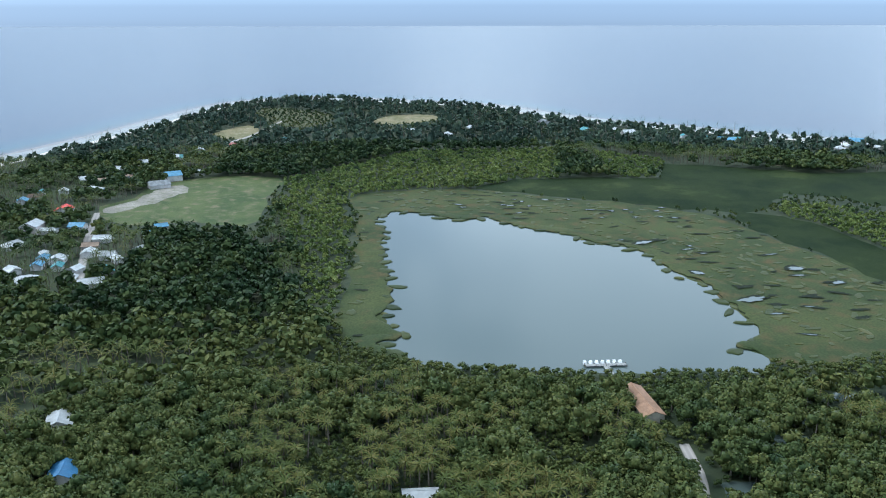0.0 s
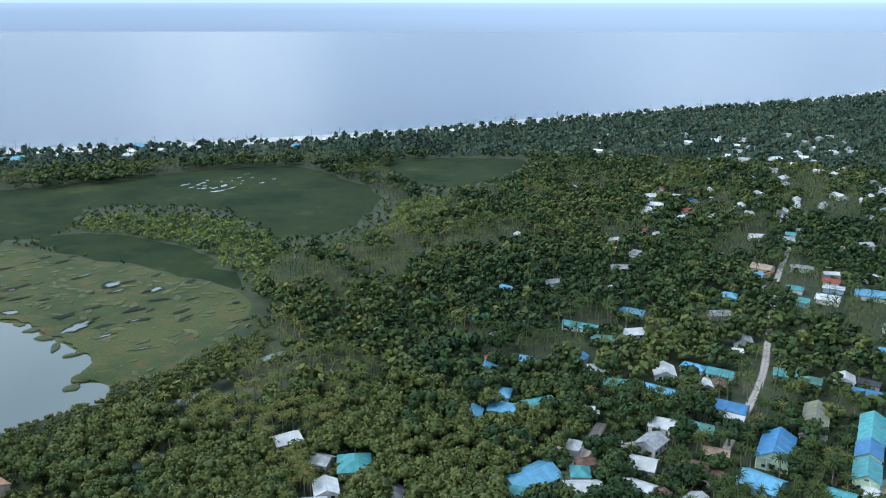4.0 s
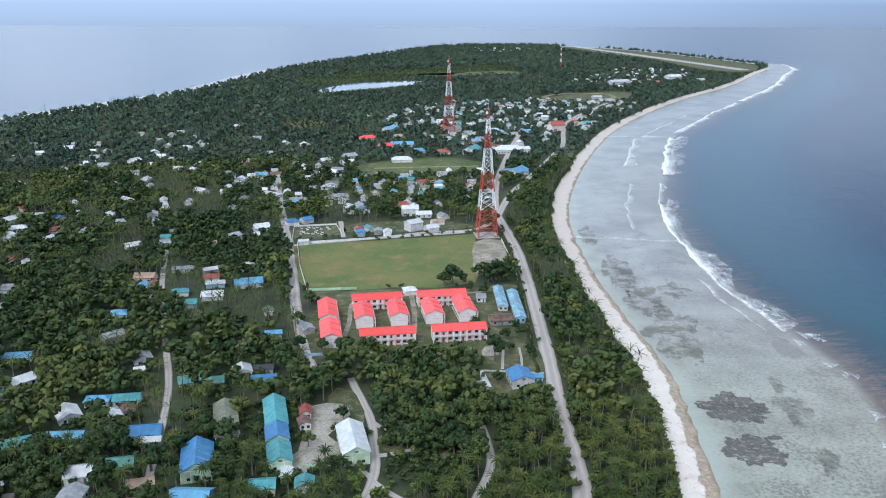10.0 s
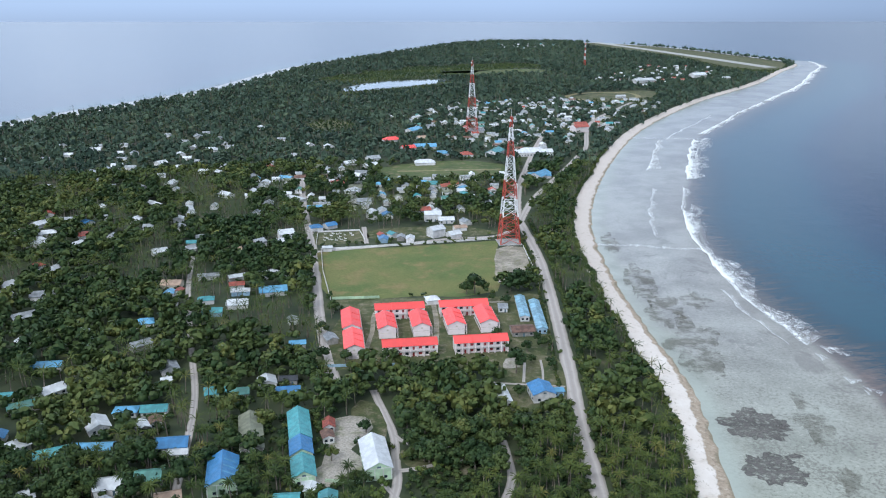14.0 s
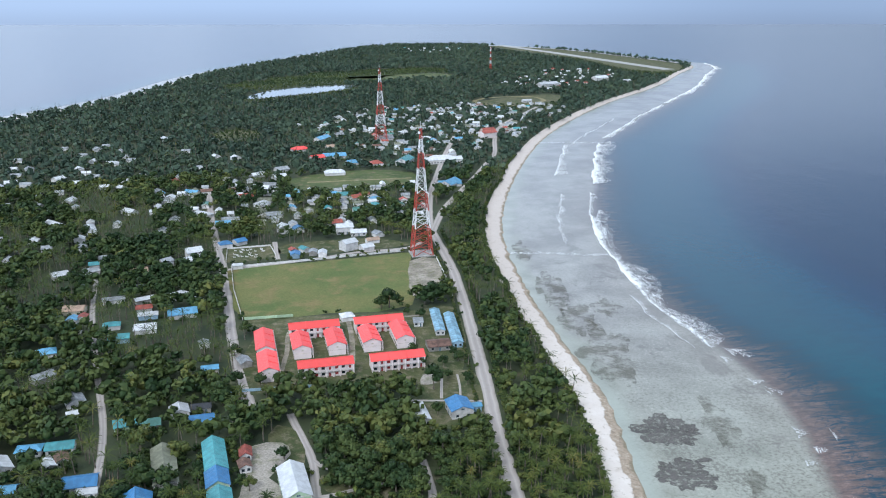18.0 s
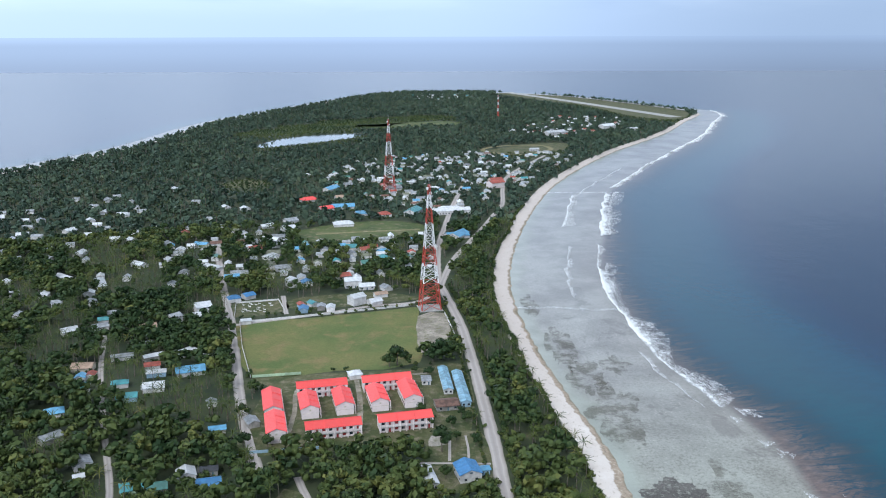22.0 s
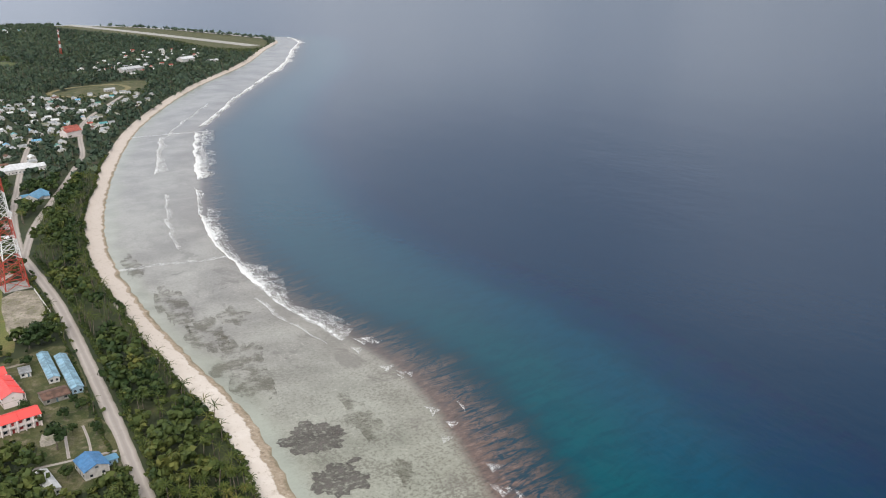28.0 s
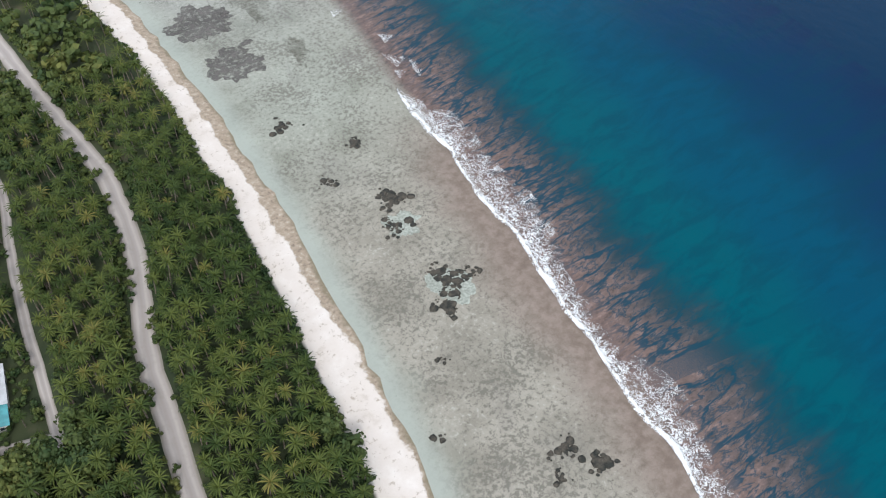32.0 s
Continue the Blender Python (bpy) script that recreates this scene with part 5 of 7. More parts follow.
house(-351.4, 478.8, 6.0, 5.9, 151, "white", "white", detail=1)
house(-286.2, 378.1, 7.7, 7.0, 1, "sky", "white", detail=1)
house(-269.1, 359.6, 5.0, 4.8, 105, "white", "white", hip=0.7, detail=1)
house(-275.3, 402.8, 13.1, 6.0, 60, "grey", "white", detail=1)
house(-239.7, 418.6, 7.0, 6.2, 137, "white", "white", detail=1)
house(-268.6, 331.9, 8.3, 7.0, 42, "teal", "coral", detail=1)
house(-246.9, 317.8, 6.3, 6.0, 60, "white", "white", hip=0.7)
house(-216.7, 302.7, 9.0, 7.0, 11, "sky", "white")
house(-222.9, 355.3, 18.0, 6.0, 13, "teal", "white")
house(-204.6, 348.5, 13.7, 6.0, 33, "green", "coral")
house(-297.3, 286.3, 8.0, 6.0, 76, "white", "white")
house(-201.5, 321.1, 6.0, 5.2, 102, "blue", "white")
house(-140.3, 226.0, 11.6, 11.0, 43, "white", "white")
house(-147.2, 235.1, 7.0, 6.3, 128, "teal", "white", hip=0.7)
house(-149.6, 242.2, 6.8, 5.0, 54, "rust", "white")
house(-294.4, 507.5, 8.9, 8.0, 65, "white", "white", detail=1)
house(-288.4, 489.9, 9.3, 8.0, 63, "white", "white", detail=1)
house(-257.9, 455.2, 12.4, 8.0, 43, "grey", "white", detail=1)
house(-343.2, 652.5, 10.7, 9.0, 69, "white", "white", detail=0)
house(-133.8, 254.3, 9.5, 9.0, 17, "white", "coral")
house(-128.2, 238.3, 12.5, 10.0, 6, "white", "white")
house(-118.8, 239.8, 6.0, 4.7, 104, "rust", "coral")
house(-109.1, 243.7, 8.0, 7.4, 85, "white", "white")
house(-81.9, 250.3, 10.2, 10.0, 27, "white", "coral")
house(-70.2, 258.8, 11.2, 8.0, 27, "green", "cream", hip=0.7)
house(-115.2, 266.0, 10.6, 7.0, 16, "rust", "coral")
house(-583.8, -239.4, 14.0, 11.5, 176, "white", "pink", 6, detail=1)
house(-592.2, -212.3, 10.3, 9.0, 86, "sky", "white", detail=1)
house(-641.9, -238.3, 12.0, 11.7, 4, "red", "white", detail=0)
house(-756.1, -258.9, 10.7, 10.0, 111, "white", "white", detail=0)
house(-748.9, -245.0, 9.5, 8.0, 99, "tan", "white", detail=0)
house(-762.2, -224.8, 11.0, 7.9, 13, "tan", "white", detail=0)
house(-833.9, -230.0, 11.1, 10.0, 100, "white", "white", detail=0)
house(-817.6, -210.2, 13.0, 9.0, 13, "grey", "white", detail=0)
house(-789.4, -223.5, 11.1, 8.0, 86, "white", "white", detail=0)
house(-802.1, -246.7, 10.3, 10.0, 86, "white", "white", detail=0)
house(-858.9, -195.0, 12.6, 11.0, 99, "teal", "white", detail=0)
house(-863.1, -208.6, 9.6, 9.0, 104, "white", "white", detail=0)
house(-902.0, -191.8, 10.0, 9.6, 16, "white", "white", detail=0)
house(-781.0, -166.7, 8.3, 8.0, 103, "white", "white", detail=0)
house(-758.7, -185.9, 13.8, 13.0, 117, "sky", "white", 5, detail=0)
house(-728.9, -190.5, 16.7, 13.0, 117, "grey", "white", 3, detail=0)
house(-928.5, -161.0, 12.0, 8.9, 18, "brick", "white", detail=0)
house(-959.1, -109.4, 12.0, 10.6, 16, "teal", "white", detail=0)
house(-675.3, -281.6, 9.0, 7.6, 10, "sky", "white", detail=0)
house(-689.0, -276.4, 10.3, 8.0, 96, "rust", "coral", detail=0)
house(-705.8, -277.9, 9.0, 5.5, 17, "teal", "white", detail=0)
house(-708.9, -261.8, 8.0, 6.8, 13, "white", "white", detail=0)
house(-712.4, -235.7, 16.8, 8.0, 56, "white", "blue", detail=0)
house(-546.8, -237.7, 13.9, 9.0, 149, "white", "white", hip=0.7, detail=1)
house(-582.0, -228.9, 12.8, 6.0, 92, "white", "white", hip=0.7, detail=1)
house(-558.5, -185.0, 11.4, 8.0, 92, "white", "white", detail=1)
house(-541.0, -187.3, 10.0, 7.0, 93, "tan", "coral", detail=1)
house(-525.4, -183.7, 10.0, 7.8, 4, "white", "white", detail=1)
house(-514.9, -207.3, 8.0, 6.3, 6, "sky", "white", detail=1)
house(-513.0, -197.9, 9.0, 8.6, 3, "white", "white", detail=1)
house(-497.6, -192.7, 8.0, 5.6, 7, "teal", "white", detail=1)
house(-500.8, -205.4, 8.0, 6.2, 6, "sky", "white", detail=1)
house(-491.6, -215.8, 9.0, 7.1, 42, "white", "white", detail=1)
house(-470.6, -200.4, 13.4, 12.0, 115, "white", "white", hip=0.7, detail=1)
house(-473.9, -177.3, 7.0, 6.5, 4, "white", "coral", detail=1)
house(-465.3, -163.4, 13.9, 9.0, 110, "white", "white", detail=1)
house(-510.4, -162.0, 9.0, 5.4, 34, "white", "white", detail=1)
house(-519.4, -170.5, 9.4, 9.0, 93, "grey", "white", detail=1)
house(-487.6, -161.2, 9.0, 6.6, 23, "teal", "white", detail=1)
house(-491.2, -180.5, 7.6, 7.0, 159, "white", "white", detail=1)
house(-525.5, -210.5, 7.0, 5.1, 23, "white", "white", hip=0.7, detail=1)
house(-571.7, -160.0, 7.0, 4.5, 38, "sky", "white", detail=1)
house(-587.1, -154.8, 8.3, 7.0, 118, "sky", "coral", detail=1)
house(-532.1, -154.7, 6.4, 5.0, 155, "white", "white", detail=1)
house(-298.9, -122.3, 11.0, 9.1, 12, "white", "white")
house(-261.4, -108.1, 10.0, 8.8, 5, "blue", "white")
house(-238.4, 9.0, 11.0, 9.0, 91, "white", "white")
house(-1015.8, 33.1, 13.6, 12.0, 104, "white", "white", detail=0)
house(-984.0, 71.7, 12.0, 10.9, 175, "white", "white", detail=0)
house(-1008.5, 237.8, 13.0, 12.7, 15, "teal", "white", detail=0)
house(-1005.7, 273.1, 12.0, 10.5, 20, "white", "white", hip=0.7, detail=0)
house(-986.8, 282.1, 15.0, 12.0, 102, "white", "white", detail=0)
house(-926.4, 375.5, 19.1, 10.0, 62, "sky", "white", detail=0)
house(-1340.7, -74.5, 21.2, 13.0, 85, "white", "white", detail=0)
house(-858.6, 470.0, 10.0, 9.8, 175, "white", "white", hip=0.7, detail=0)
house(-1038.0, 105.8, 12.0, 9.0, 25, "white", "white", detail=0)
house(-1080.3, 201.2, 13.0, 12.8, 18, "grey", "white", detail=0)
house(-771.3, 627.9, 12.2, 10.0, 54, "sky", "white", hip=0.7, detail=0)
house(-904.3, 511.9, 13.9, 13.0, 54, "sky", "white", detail=0)
house(-50.3, 192.9, 8.0, 7.1, 66, "slate", "cream")
house(-56.8, 174.5, 7.0, 5.0, 78, "rust", "white")


# ---- far houses of the town: the nearest are things, the rest one mesh ----
made, FAR, CROWD = [], {}, []
pick = random.Random(5)


def town(count, poly, spread, colours, singles=0):
    q = np.array(poly, float)
    lo, hi = q.min(0), q.max(0)
    k = tries = 0
    while k < count and tries < 6000:
        tries += 1
        x, y = pick.uniform(lo[0], hi[0]), pick.uniform(lo[1], hi[1])
        if not inside(q, np.array([x]), np.array([y]))[0] or COVER[int((x - X0) / CELL), int((y - Y0) / CELL)] == 1 or any(abs(x - a) + abs(y - b) < spread for a, b in made):
            continue
        made.append((x, y))
        roof, big, turn = pick.choice(colours), pick.randrange(2), pick.choice((8, 98)) + pick.uniform(-8, 8)
        if k < singles:
            key = (roof, big)
            m = pose(x, y, GZ, 0, 0, turn)
            if key in FAR:
                copy_thing(FAR[key], m)
            else:
                FAR[key] = house(x, y, 9 + 5 * big, 7 + 2 * big, 8, roof, "white", detail=1, label=f"town house with a {WORDS[roof]} roof among trees", group="town houses")
                FAR[key].matrix_basis = m
        else:
            CROWD.append((x, y, pick.uniform(6, 11), pick.uniform(5, 7.5), turn, roof))
        footprint(x, y, 10, 7, turn)
        k += 1


MIXED = ["white"] * 4 + ["grey"] * 10 + ["teal", "sky", "brick", "thatch", "thatch", "green", "rust"]
town(200, [(-60, 1130), (40, 960), (150, 1060), (215, 1240), (330, 1450), (180, 1500), (-40, 1420), (-130, 1250)], 13, MIXED, 5)
town(70, [(-130, 690), (20, 700), (60, 830), (30, 860), (-90, 830), (-160, 900), (-220, 820)], 16, MIXED, 10)
town(55, [(-430, 560), (-160, 620), (-150, 1000), (-330, 1150), (-560, 950)], 30, ["white", "grey", "grey"])
town(60, [(330, 1680), (520, 1900), (560, 2100), (420, 2150), (250, 1800)], 22, ["white", "white", "grey", "brick"])
town(26, [(120, 2700), (330, 2900), (260, 3050), (60, 2950)], 30, ["white", "white", "grey", "teal"])
town(30, [(-960, 330), (-900, 420), (-700, 900), (-730, 760), (-860, 520)], 34, ["white", "grey", "teal"])
SHADES = list(ROOF)
V, F, K = [], [], []
for x, y, length, width, turn, roof in CROWD:
    c, s = math.cos(radians(turn)), math.sin(radians(turn))
    L, W, n = length / 2, width / 2, len(V)
    for a, b, h in ((-L, -W, 0), (L, -W, 0), (L, W, 0), (-L, W, 0), (-L, -W, 2.9), (L, -W, 2.9), (L, W, 2.9), (-L, W, 2.9), (-L - 0.4, -W - 0.4, 2.8), (L + 0.4, -W - 0.4, 2.8), (L + 0.4, W + 0.4, 2.8), (-L - 0.4, W + 0.4, 2.8), (-L - 0.4, 0, 4.6), (L + 0.4, 0, 4.6)):
        V.append((x + a * c - b * s, y + a * s + b * c, GZ + h))
    F += [[n + k for k in f] for f in ((0, 1, 5, 4), (1, 2, 6, 5), (2, 3, 7, 6), (3, 0, 4, 7), (8, 9, 13, 12), (10, 11, 12, 13), (9, 10, 13, 13), (11, 8, 12, 12))]
    K += [len(SHADES)] * 4 + [SHADES.index(roof)] * 2 + [len(SHADES)] * 2
F = [f if f[2] != f[3] else f[:3] for f in F]
me = bpy.data.meshes.new("distant_town")
me.from_pydata(V, [], F)
for m in [*ROOF.values(), WALL["white"]]:
    me.materials.append(m)
me.polygons.foreach_set("material_index", np.array(K, np.int32))
tagged(new("distant_town", me), "distant white and grey roofed town houses", "houses", kind="stuff")


# ---- trees ----


def palm_parts(seed, fronds, segs, trunk_sides, height, reach):
    r = np.random.default_rng(seed)
    V, F, K = [], [], []
    lean = r.normal(0, 0.5, 2)
    rows = 4 if trunk_sides > 4 else 2
    for k in range(rows):
        s = k / (rows - 1)
        rad = (0.26 - 0.12 * s) * (1.3 if k == 0 else 1)
        for j in range(trunk_sides):
            a = 2 * math.pi * j / trunk_sides
            V.append((lean[0] * s**2 + rad * math.cos(a), lean[1] * s**2 + rad * math.sin(a), height * s))
    for k in range(rows - 1):
        for j in range(trunk_sides):
            i = (j + 1) % trunk_sides
            F.append((k * trunk_sides + j, k * trunk_sides + i, (k + 1) * trunk_sides + i, (k + 1) * trunk_sides + j))
            K.append(0)
    for n in range(fronds):
        a = 2.399 * n + r.normal(0, 0.12)
        s0 = n / fronds
        el = 1.05 - 1.35 * s0 + r.normal(0, 0.1)
        ln = reach * (0.82 + 0.25 * math.sin(math.pi * min(1, s0 + 0.2))) * r.uniform(0.85, 1.12)
        ca, sa = math.cos(a), math.sin(a)
        x, z = 0.0, 0.0
        b = len(V)
        for k in range(segs + 1):
            u = k / segs
            w = 0.21 * (math.sin(math.pi * (0.12 + 0.86 * u)) ** 0.7) * r.uniform(0.85, 1.15) if k < segs else 0.06
            hang = 0.30 * w + 0.10 * u
            px, pz = x, z
            for side, dz in ((0, 0), (1, -hang), (-1, -hang)):
                V.append((lean[0] + ca * px - sa * side * w, lean[1] + sa * px + ca * side * w, height + pz + dz))
            ang = el - 1.75 * u**1.3
            x += ln / segs * math.cos(ang)
            z += ln / segs * math.sin(ang)
        for k in range(segs):
            p0, p1 = b + 3 * k, b + 3 * k + 3
            F += [(p0, p1, p1 + 1, p0 + 1), (p0, p0 + 2, p1 + 2, p1)]
            K += [1, 1]
    return np.array(V), np.array(F), np.array(K)


def blob(cx, cy, cz, rx, rz, r):
    """A lumpy core of 24 quads."""
    g = [(i, j, k) for i in (-1, 0, 1) for j in (-1, 0, 1) for k in (-1, 0, 1) if (i, j, k) != (0, 0, 0)]
    at = {q: n for n, q in enumerate(g)}
    V = []
    for q in g:
        d = np.array(q, float)
        d /= np.linalg.norm(d)
        V.append(d * (rx, rx, rz) * r.uniform(0.8, 1.15) + (cx, cy, cz))
    F = []
    for ax in range(3):
        u, w = (ax + 1) % 3, (ax + 2) % 3
        for s in (-1, 1):
            for i in (-1, 0):
                for j in (-1, 0):
                    quad = []
                    for di, dj in ((0, 0), (1, 0), (1, 1), (0, 1)):
                        q = [0, 0, 0]
                        q[ax], q[u], q[w] = s, i + di, j + dj
                        quad.append(at[tuple(q)])
                    F.append(quad if s > 0 else quad[::-1])
    return np.array(V), np.array(F)


def lump(cx, cy, cz, rx, rz, r):
    """A coarser core of 6 quads for crowns that leaves cover."""
    g = [(-1, -1, -1), (1, -1, -1), (1, 1, -1), (-1, 1, -1), (-1, -1, 1), (1, -1, 1), (1, 1, 1), (-1, 1, 1)]
    a = r.uniform(0, 1.6)
    c, s = math.cos(a), math.sin(a)
    V = [((x * c - y * s) * rx * k * 0.66 + cx, (x * s + y * c) * rx * k * 0.66 + cy, z * rz * 0.62 * k + cz) for x, y, z in g for k in (r.uniform(0.85, 1.15) * (0.82 if z > 0 else 1.0),)]
    return np.array(V), np.array([(3, 2, 1, 0), (4, 5, 6, 7), (0, 1, 5, 4), (1, 2, 6, 5), (2, 3, 7, 6), (3, 0, 4, 7)])


def broad_parts(seed, lobes, leaves, size, height, radius, core=True, trunk=True):
    r = np.random.default_rng(seed)
    V, F, K, n = [], [], [], 0
    if trunk:
        rows = []
        for s, rad in ((0, 0.34), (0.55, 0.24), (1.0, 0.12)):
            rows += [(rad * math.cos(a), rad * math.sin(a), s * (height - radius * 0.7)) for a in (0.3, 1.87, 3.44, 5.01)]
        V += rows
        for k in range(2):
            F += [(4 * k + j, 4 * k + (j + 1) % 4, 4 * k + 4 + (j + 1) % 4, 4 * k + 4 + j) for j in range(4)]
        K += [0] * 8
        n = 12
    centres = []
    for k in range(lobes):
        a, q = 2.399 * k + r.normal(0, 0.3), math.sqrt((k + 0.3) / lobes)
        rad = radius * r.uniform(0.38, 0.55)
        cx, cy = math.cos(a) * q * radius * 0.72, math.sin(a) * q * radius * 0.72
        cz = height - radius * 0.45 - 0.55 * radius * q * q + r.normal(0, 0.12 * radius)
        centres.append((cx, cy, cz, rad))
        if core:
            bv, bf = lump(cx, cy, cz, rad * 0.84, rad * 0.76, r)
            V += bv.tolist()
            F += (bf + n).tolist()
            K += [1] * len(bf)
            n += len(bv)
    for k in range(leaves):
        cx, cy, cz, rad = centres[k % lobes]
        d = r.normal(0, 1, 3)
        d[2] = abs(d[2]) * 0.9 + 0.05
        d /= np.linalg.norm(d)
        c = np.array((cx, cy, cz)) + d * rad * r.uniform(0.85, 1.12) * (1, 1, 0.85)
        m = d + r.normal(0, 0.45, 3)
        m /= np.linalg.norm(m)
        u = np.cross(m, r.normal(0, 1, 3))
        u /= np.linalg.norm(u)
        w = np.cross(m, u)
        s = size * r.uniform(0.6, 1.25)
        V += [(c + u * s * 0.62 - m * 0.12 * s).tolist(), (c + w * s * 0.42).tolist(), (c - u * s * 0.62 - m * 0.16 * s).tolist(), (c - w * s * 0.42).tolist()]
        F.append((n, n + 1, n + 2, n + 3))
        K.append(1)
        n += 4
    return np.array(V), np.array(F), np.array(K)


def joined(name, templates, places, mats, label, category):
    """Many trees in one mesh. places: x, y, scale, turn, tint, which."""
    places = np.asarray(places)
    V, F, K, T, n = [], [], [], [], 0
    for w, (tv, tf, tk) in enumerate(templates):
        p = places[places[:, 5] == w]
        if not len(p):
            continue
        c, s = np.cos(p[:, 3])[:, None], np.sin(p[:, 3])[:, None]
        x = (tv[:, 0] * c - tv[:, 1] * s) * p[:, 2:3] + p[:, :1]
        y = (tv[:, 0] * s + tv[:, 1] * c) * p[:, 2:3] + p[:, 1:2]
        z = tv[:, 2] * p[:, 2:3] + GZ - 0.05
        V.append(np.stack([x, y, z], -1).reshape(-1, 3))
        F.append((tf[None] + (n + np.arange(len(p)) * len(tv))[:, None, None]).reshape(-1, 4))
        K.append(np.tile(tk, len(p)))
        T.append(np.repeat(p[:, 4], len(tv)))
        n += len(p) * len(tv)
    ob = new(name, big_mesh(name, np.concatenate(V), np.concatenate(F), mats, {"tint": np.concatenate(T)}, np.concatenate(K)))
    return tagged(ob, label, category, kind="stuff")


def value_noise(x, y, scale, seed):
    r = np.random.default_rng(seed).random((256, 256))
    gx, gy = np.asarray(x) / scale + 100, np.asarray(y) / scale + 100
    i, j = np.floor(gx).astype(int), np.floor(gy).astype(int)
    u, v = gx - i, gy - j
    u, v = u * u * (3 - 2 * u), v * v * (3 - 2 * v)
    g = lambda a, b: r[a % 256, b % 256]
    return (g(i, j) * (1 - u) + g(i + 1, j) * u) * (1 - v) + (g(i, j + 1) * (1 - u) + g(i + 1, j + 1) * u) * v


INLAND = COAST - OUT * (np.interp(COAST[:, 1], (110, 185, 250, 880, 1250), (18.3, 18.8, 16.2, 15.8, 10.5)) + 4.0 * (value_noise(RUN, RUN * 0, 16, 77) - 0.5) + 3.0 * (value_noise(RUN, RUN * 0, 50, 78) - 0.5))[:, None]


def scatter(step, lo, hi, jitter=0.42, cover=0):
    gx, gy = np.meshgrid(np.arange(-1400, 820, step), np.arange(-440, 3180, step), indexing="ij")
    x, y = gx.ravel(), gy.ravel()
    d = np.hypot(x + 10, y - 10)
    a = np.degrees(np.arctan2(-(x + 10), y - 10))
    ok = (d > lo) & (d <= hi) & ((d < 160) | ((a < 120) & (a > -75)))
    x, y = x[ok], y[ok]
    x, y = x + rng.uniform(-jitter, jitter, len(x)) * step, y + rng.uniform(-jitter, jitter, len(y)) * step
    i, j = ((x - X0) / CELL).astype(int).clip(0, COVER.shape[0] - 1), ((y - Y0) / CELL).astype(int).clip(0, COVER.shape[1] - 1)
    ok = (COVER[i, j] == cover) & inside(INLAND, x, y)
    return x[ok], y[ok]


def shore_gap(x, y):
    return np.array([np.min(np.hypot(COAST[::3, 0] - a, COAST[::3, 1] - b)) for a, b in zip(x, y)])


DARK_WOODS = ([(-400, -165), (-455, -150), (-556, -156), (-585, -136), (-563, -95), (-475, -63), (-392, -58), (-360, -99), (-360, -130)],
              [(-770, -156), (-967, -150), (-958, -38), (-1075, 126), (-939, 198), (-874, 156), (-850, 33), (-742, -60), (-730, -125)])


SCHOOL_WOOD = [(-56, 392), (-44, 332), (-10, 326), (4, 330), (12, 352), (2, 360), (0, 400)]


def in_dark(x, y):
    return inside(DARK_WOODS[0], x, y) | inside(DARK_WOODS[1], x, y)


def split_kinds(x, y):
    near = shore_gap(x, y)
    k = 0.55 * value_noise(x, y, 45, 3) + 0.45 * value_noise(x, y, 14, 4)
    want = np.where(((near < 75) & (y < 330)) | ((x > -80) & (y < 295)), 0.22, np.where(near < 24, 0.25, np.where((near < 75) & (y < 1000), 0.62, 0.57)))
    return (k > want) & ~in_dark(x, y) & ~inside(SCHOOL_WOOD, x, y)


def spots_of(x, y, kinds, tint_base, lo, hi):
    n = len(x)
    tint = (tint_base + 0.6 * (value_noise(x, y, 60, 9) - 0.5) + 0.35 * (value_noise(x, y, 13, 19) - 0.5) + rng.normal(0, 0.17, n) + 0.46 * (x < -150) * (x > -400) * (y < 260) - 0.22 * in_dark(x, y)).clip(0, 0.92)
    tint[(rng.random(n) < 0.02) & ~in_dark(x, y)] = 1.0
    return np.stack([x, y, rng.uniform(lo, hi, n), rng.uniform(0, 6.28, n), tint, rng.integers(0, kinds, n)], 1)


PALM = [palm_parts(s, 30, 3, 4, 7.4 + 0.8 * (s % 4), 3.3) for s in range(6)]
PALM_MID = [palm_parts(s + 20, 12, 2, 3, 7.4 + s % 3, 4.6) for s in range(4)]
PALM_FAR = [palm_parts(s + 50, 6, 1, 3, 11, 4.8) for s in range(3)]
BROAD = [broad_parts(s, 6, 190, 0.95, 7.5 + s % 3, 4.2) for s in range(5)]
BROAD_MID = [broad_parts(s + 30, 3, 30, 2.2, 8.0 + s % 2, 4.6, trunk=False) for s in range(4)]
BROAD_FAR = [broad_parts(s + 40, 2, 8, 5.0, 8.5, 6.0, trunk=False) for s in range(4)]
BUSH = [broad_parts(s + 45, 3, 20, 3.2, 8.0, 5.0, trunk=False) for s in range(4)]
SHRUB = [broad_parts(s + 60, 4, 60, 1.5, 8.0, 5.0, trunk=False) for s in range(4)]


def coconut_palm(tv, tf, tk, tint):
    base = new("coconut_palm")
    for name, k, mat in (("trunk", 0, M_BARK), ("crown", 1, M_FROND)):
        f = tf[tk == k]
        used = np.unique(f)
        back = np.zeros(len(tv), int)
        back[used] = np.arange(len(used))
        ob = new(name, big_mesh(name, tv[used], back[f], [mat], {"tint": np.full(len(used), tint)}))
        ob.parent = base
    return base


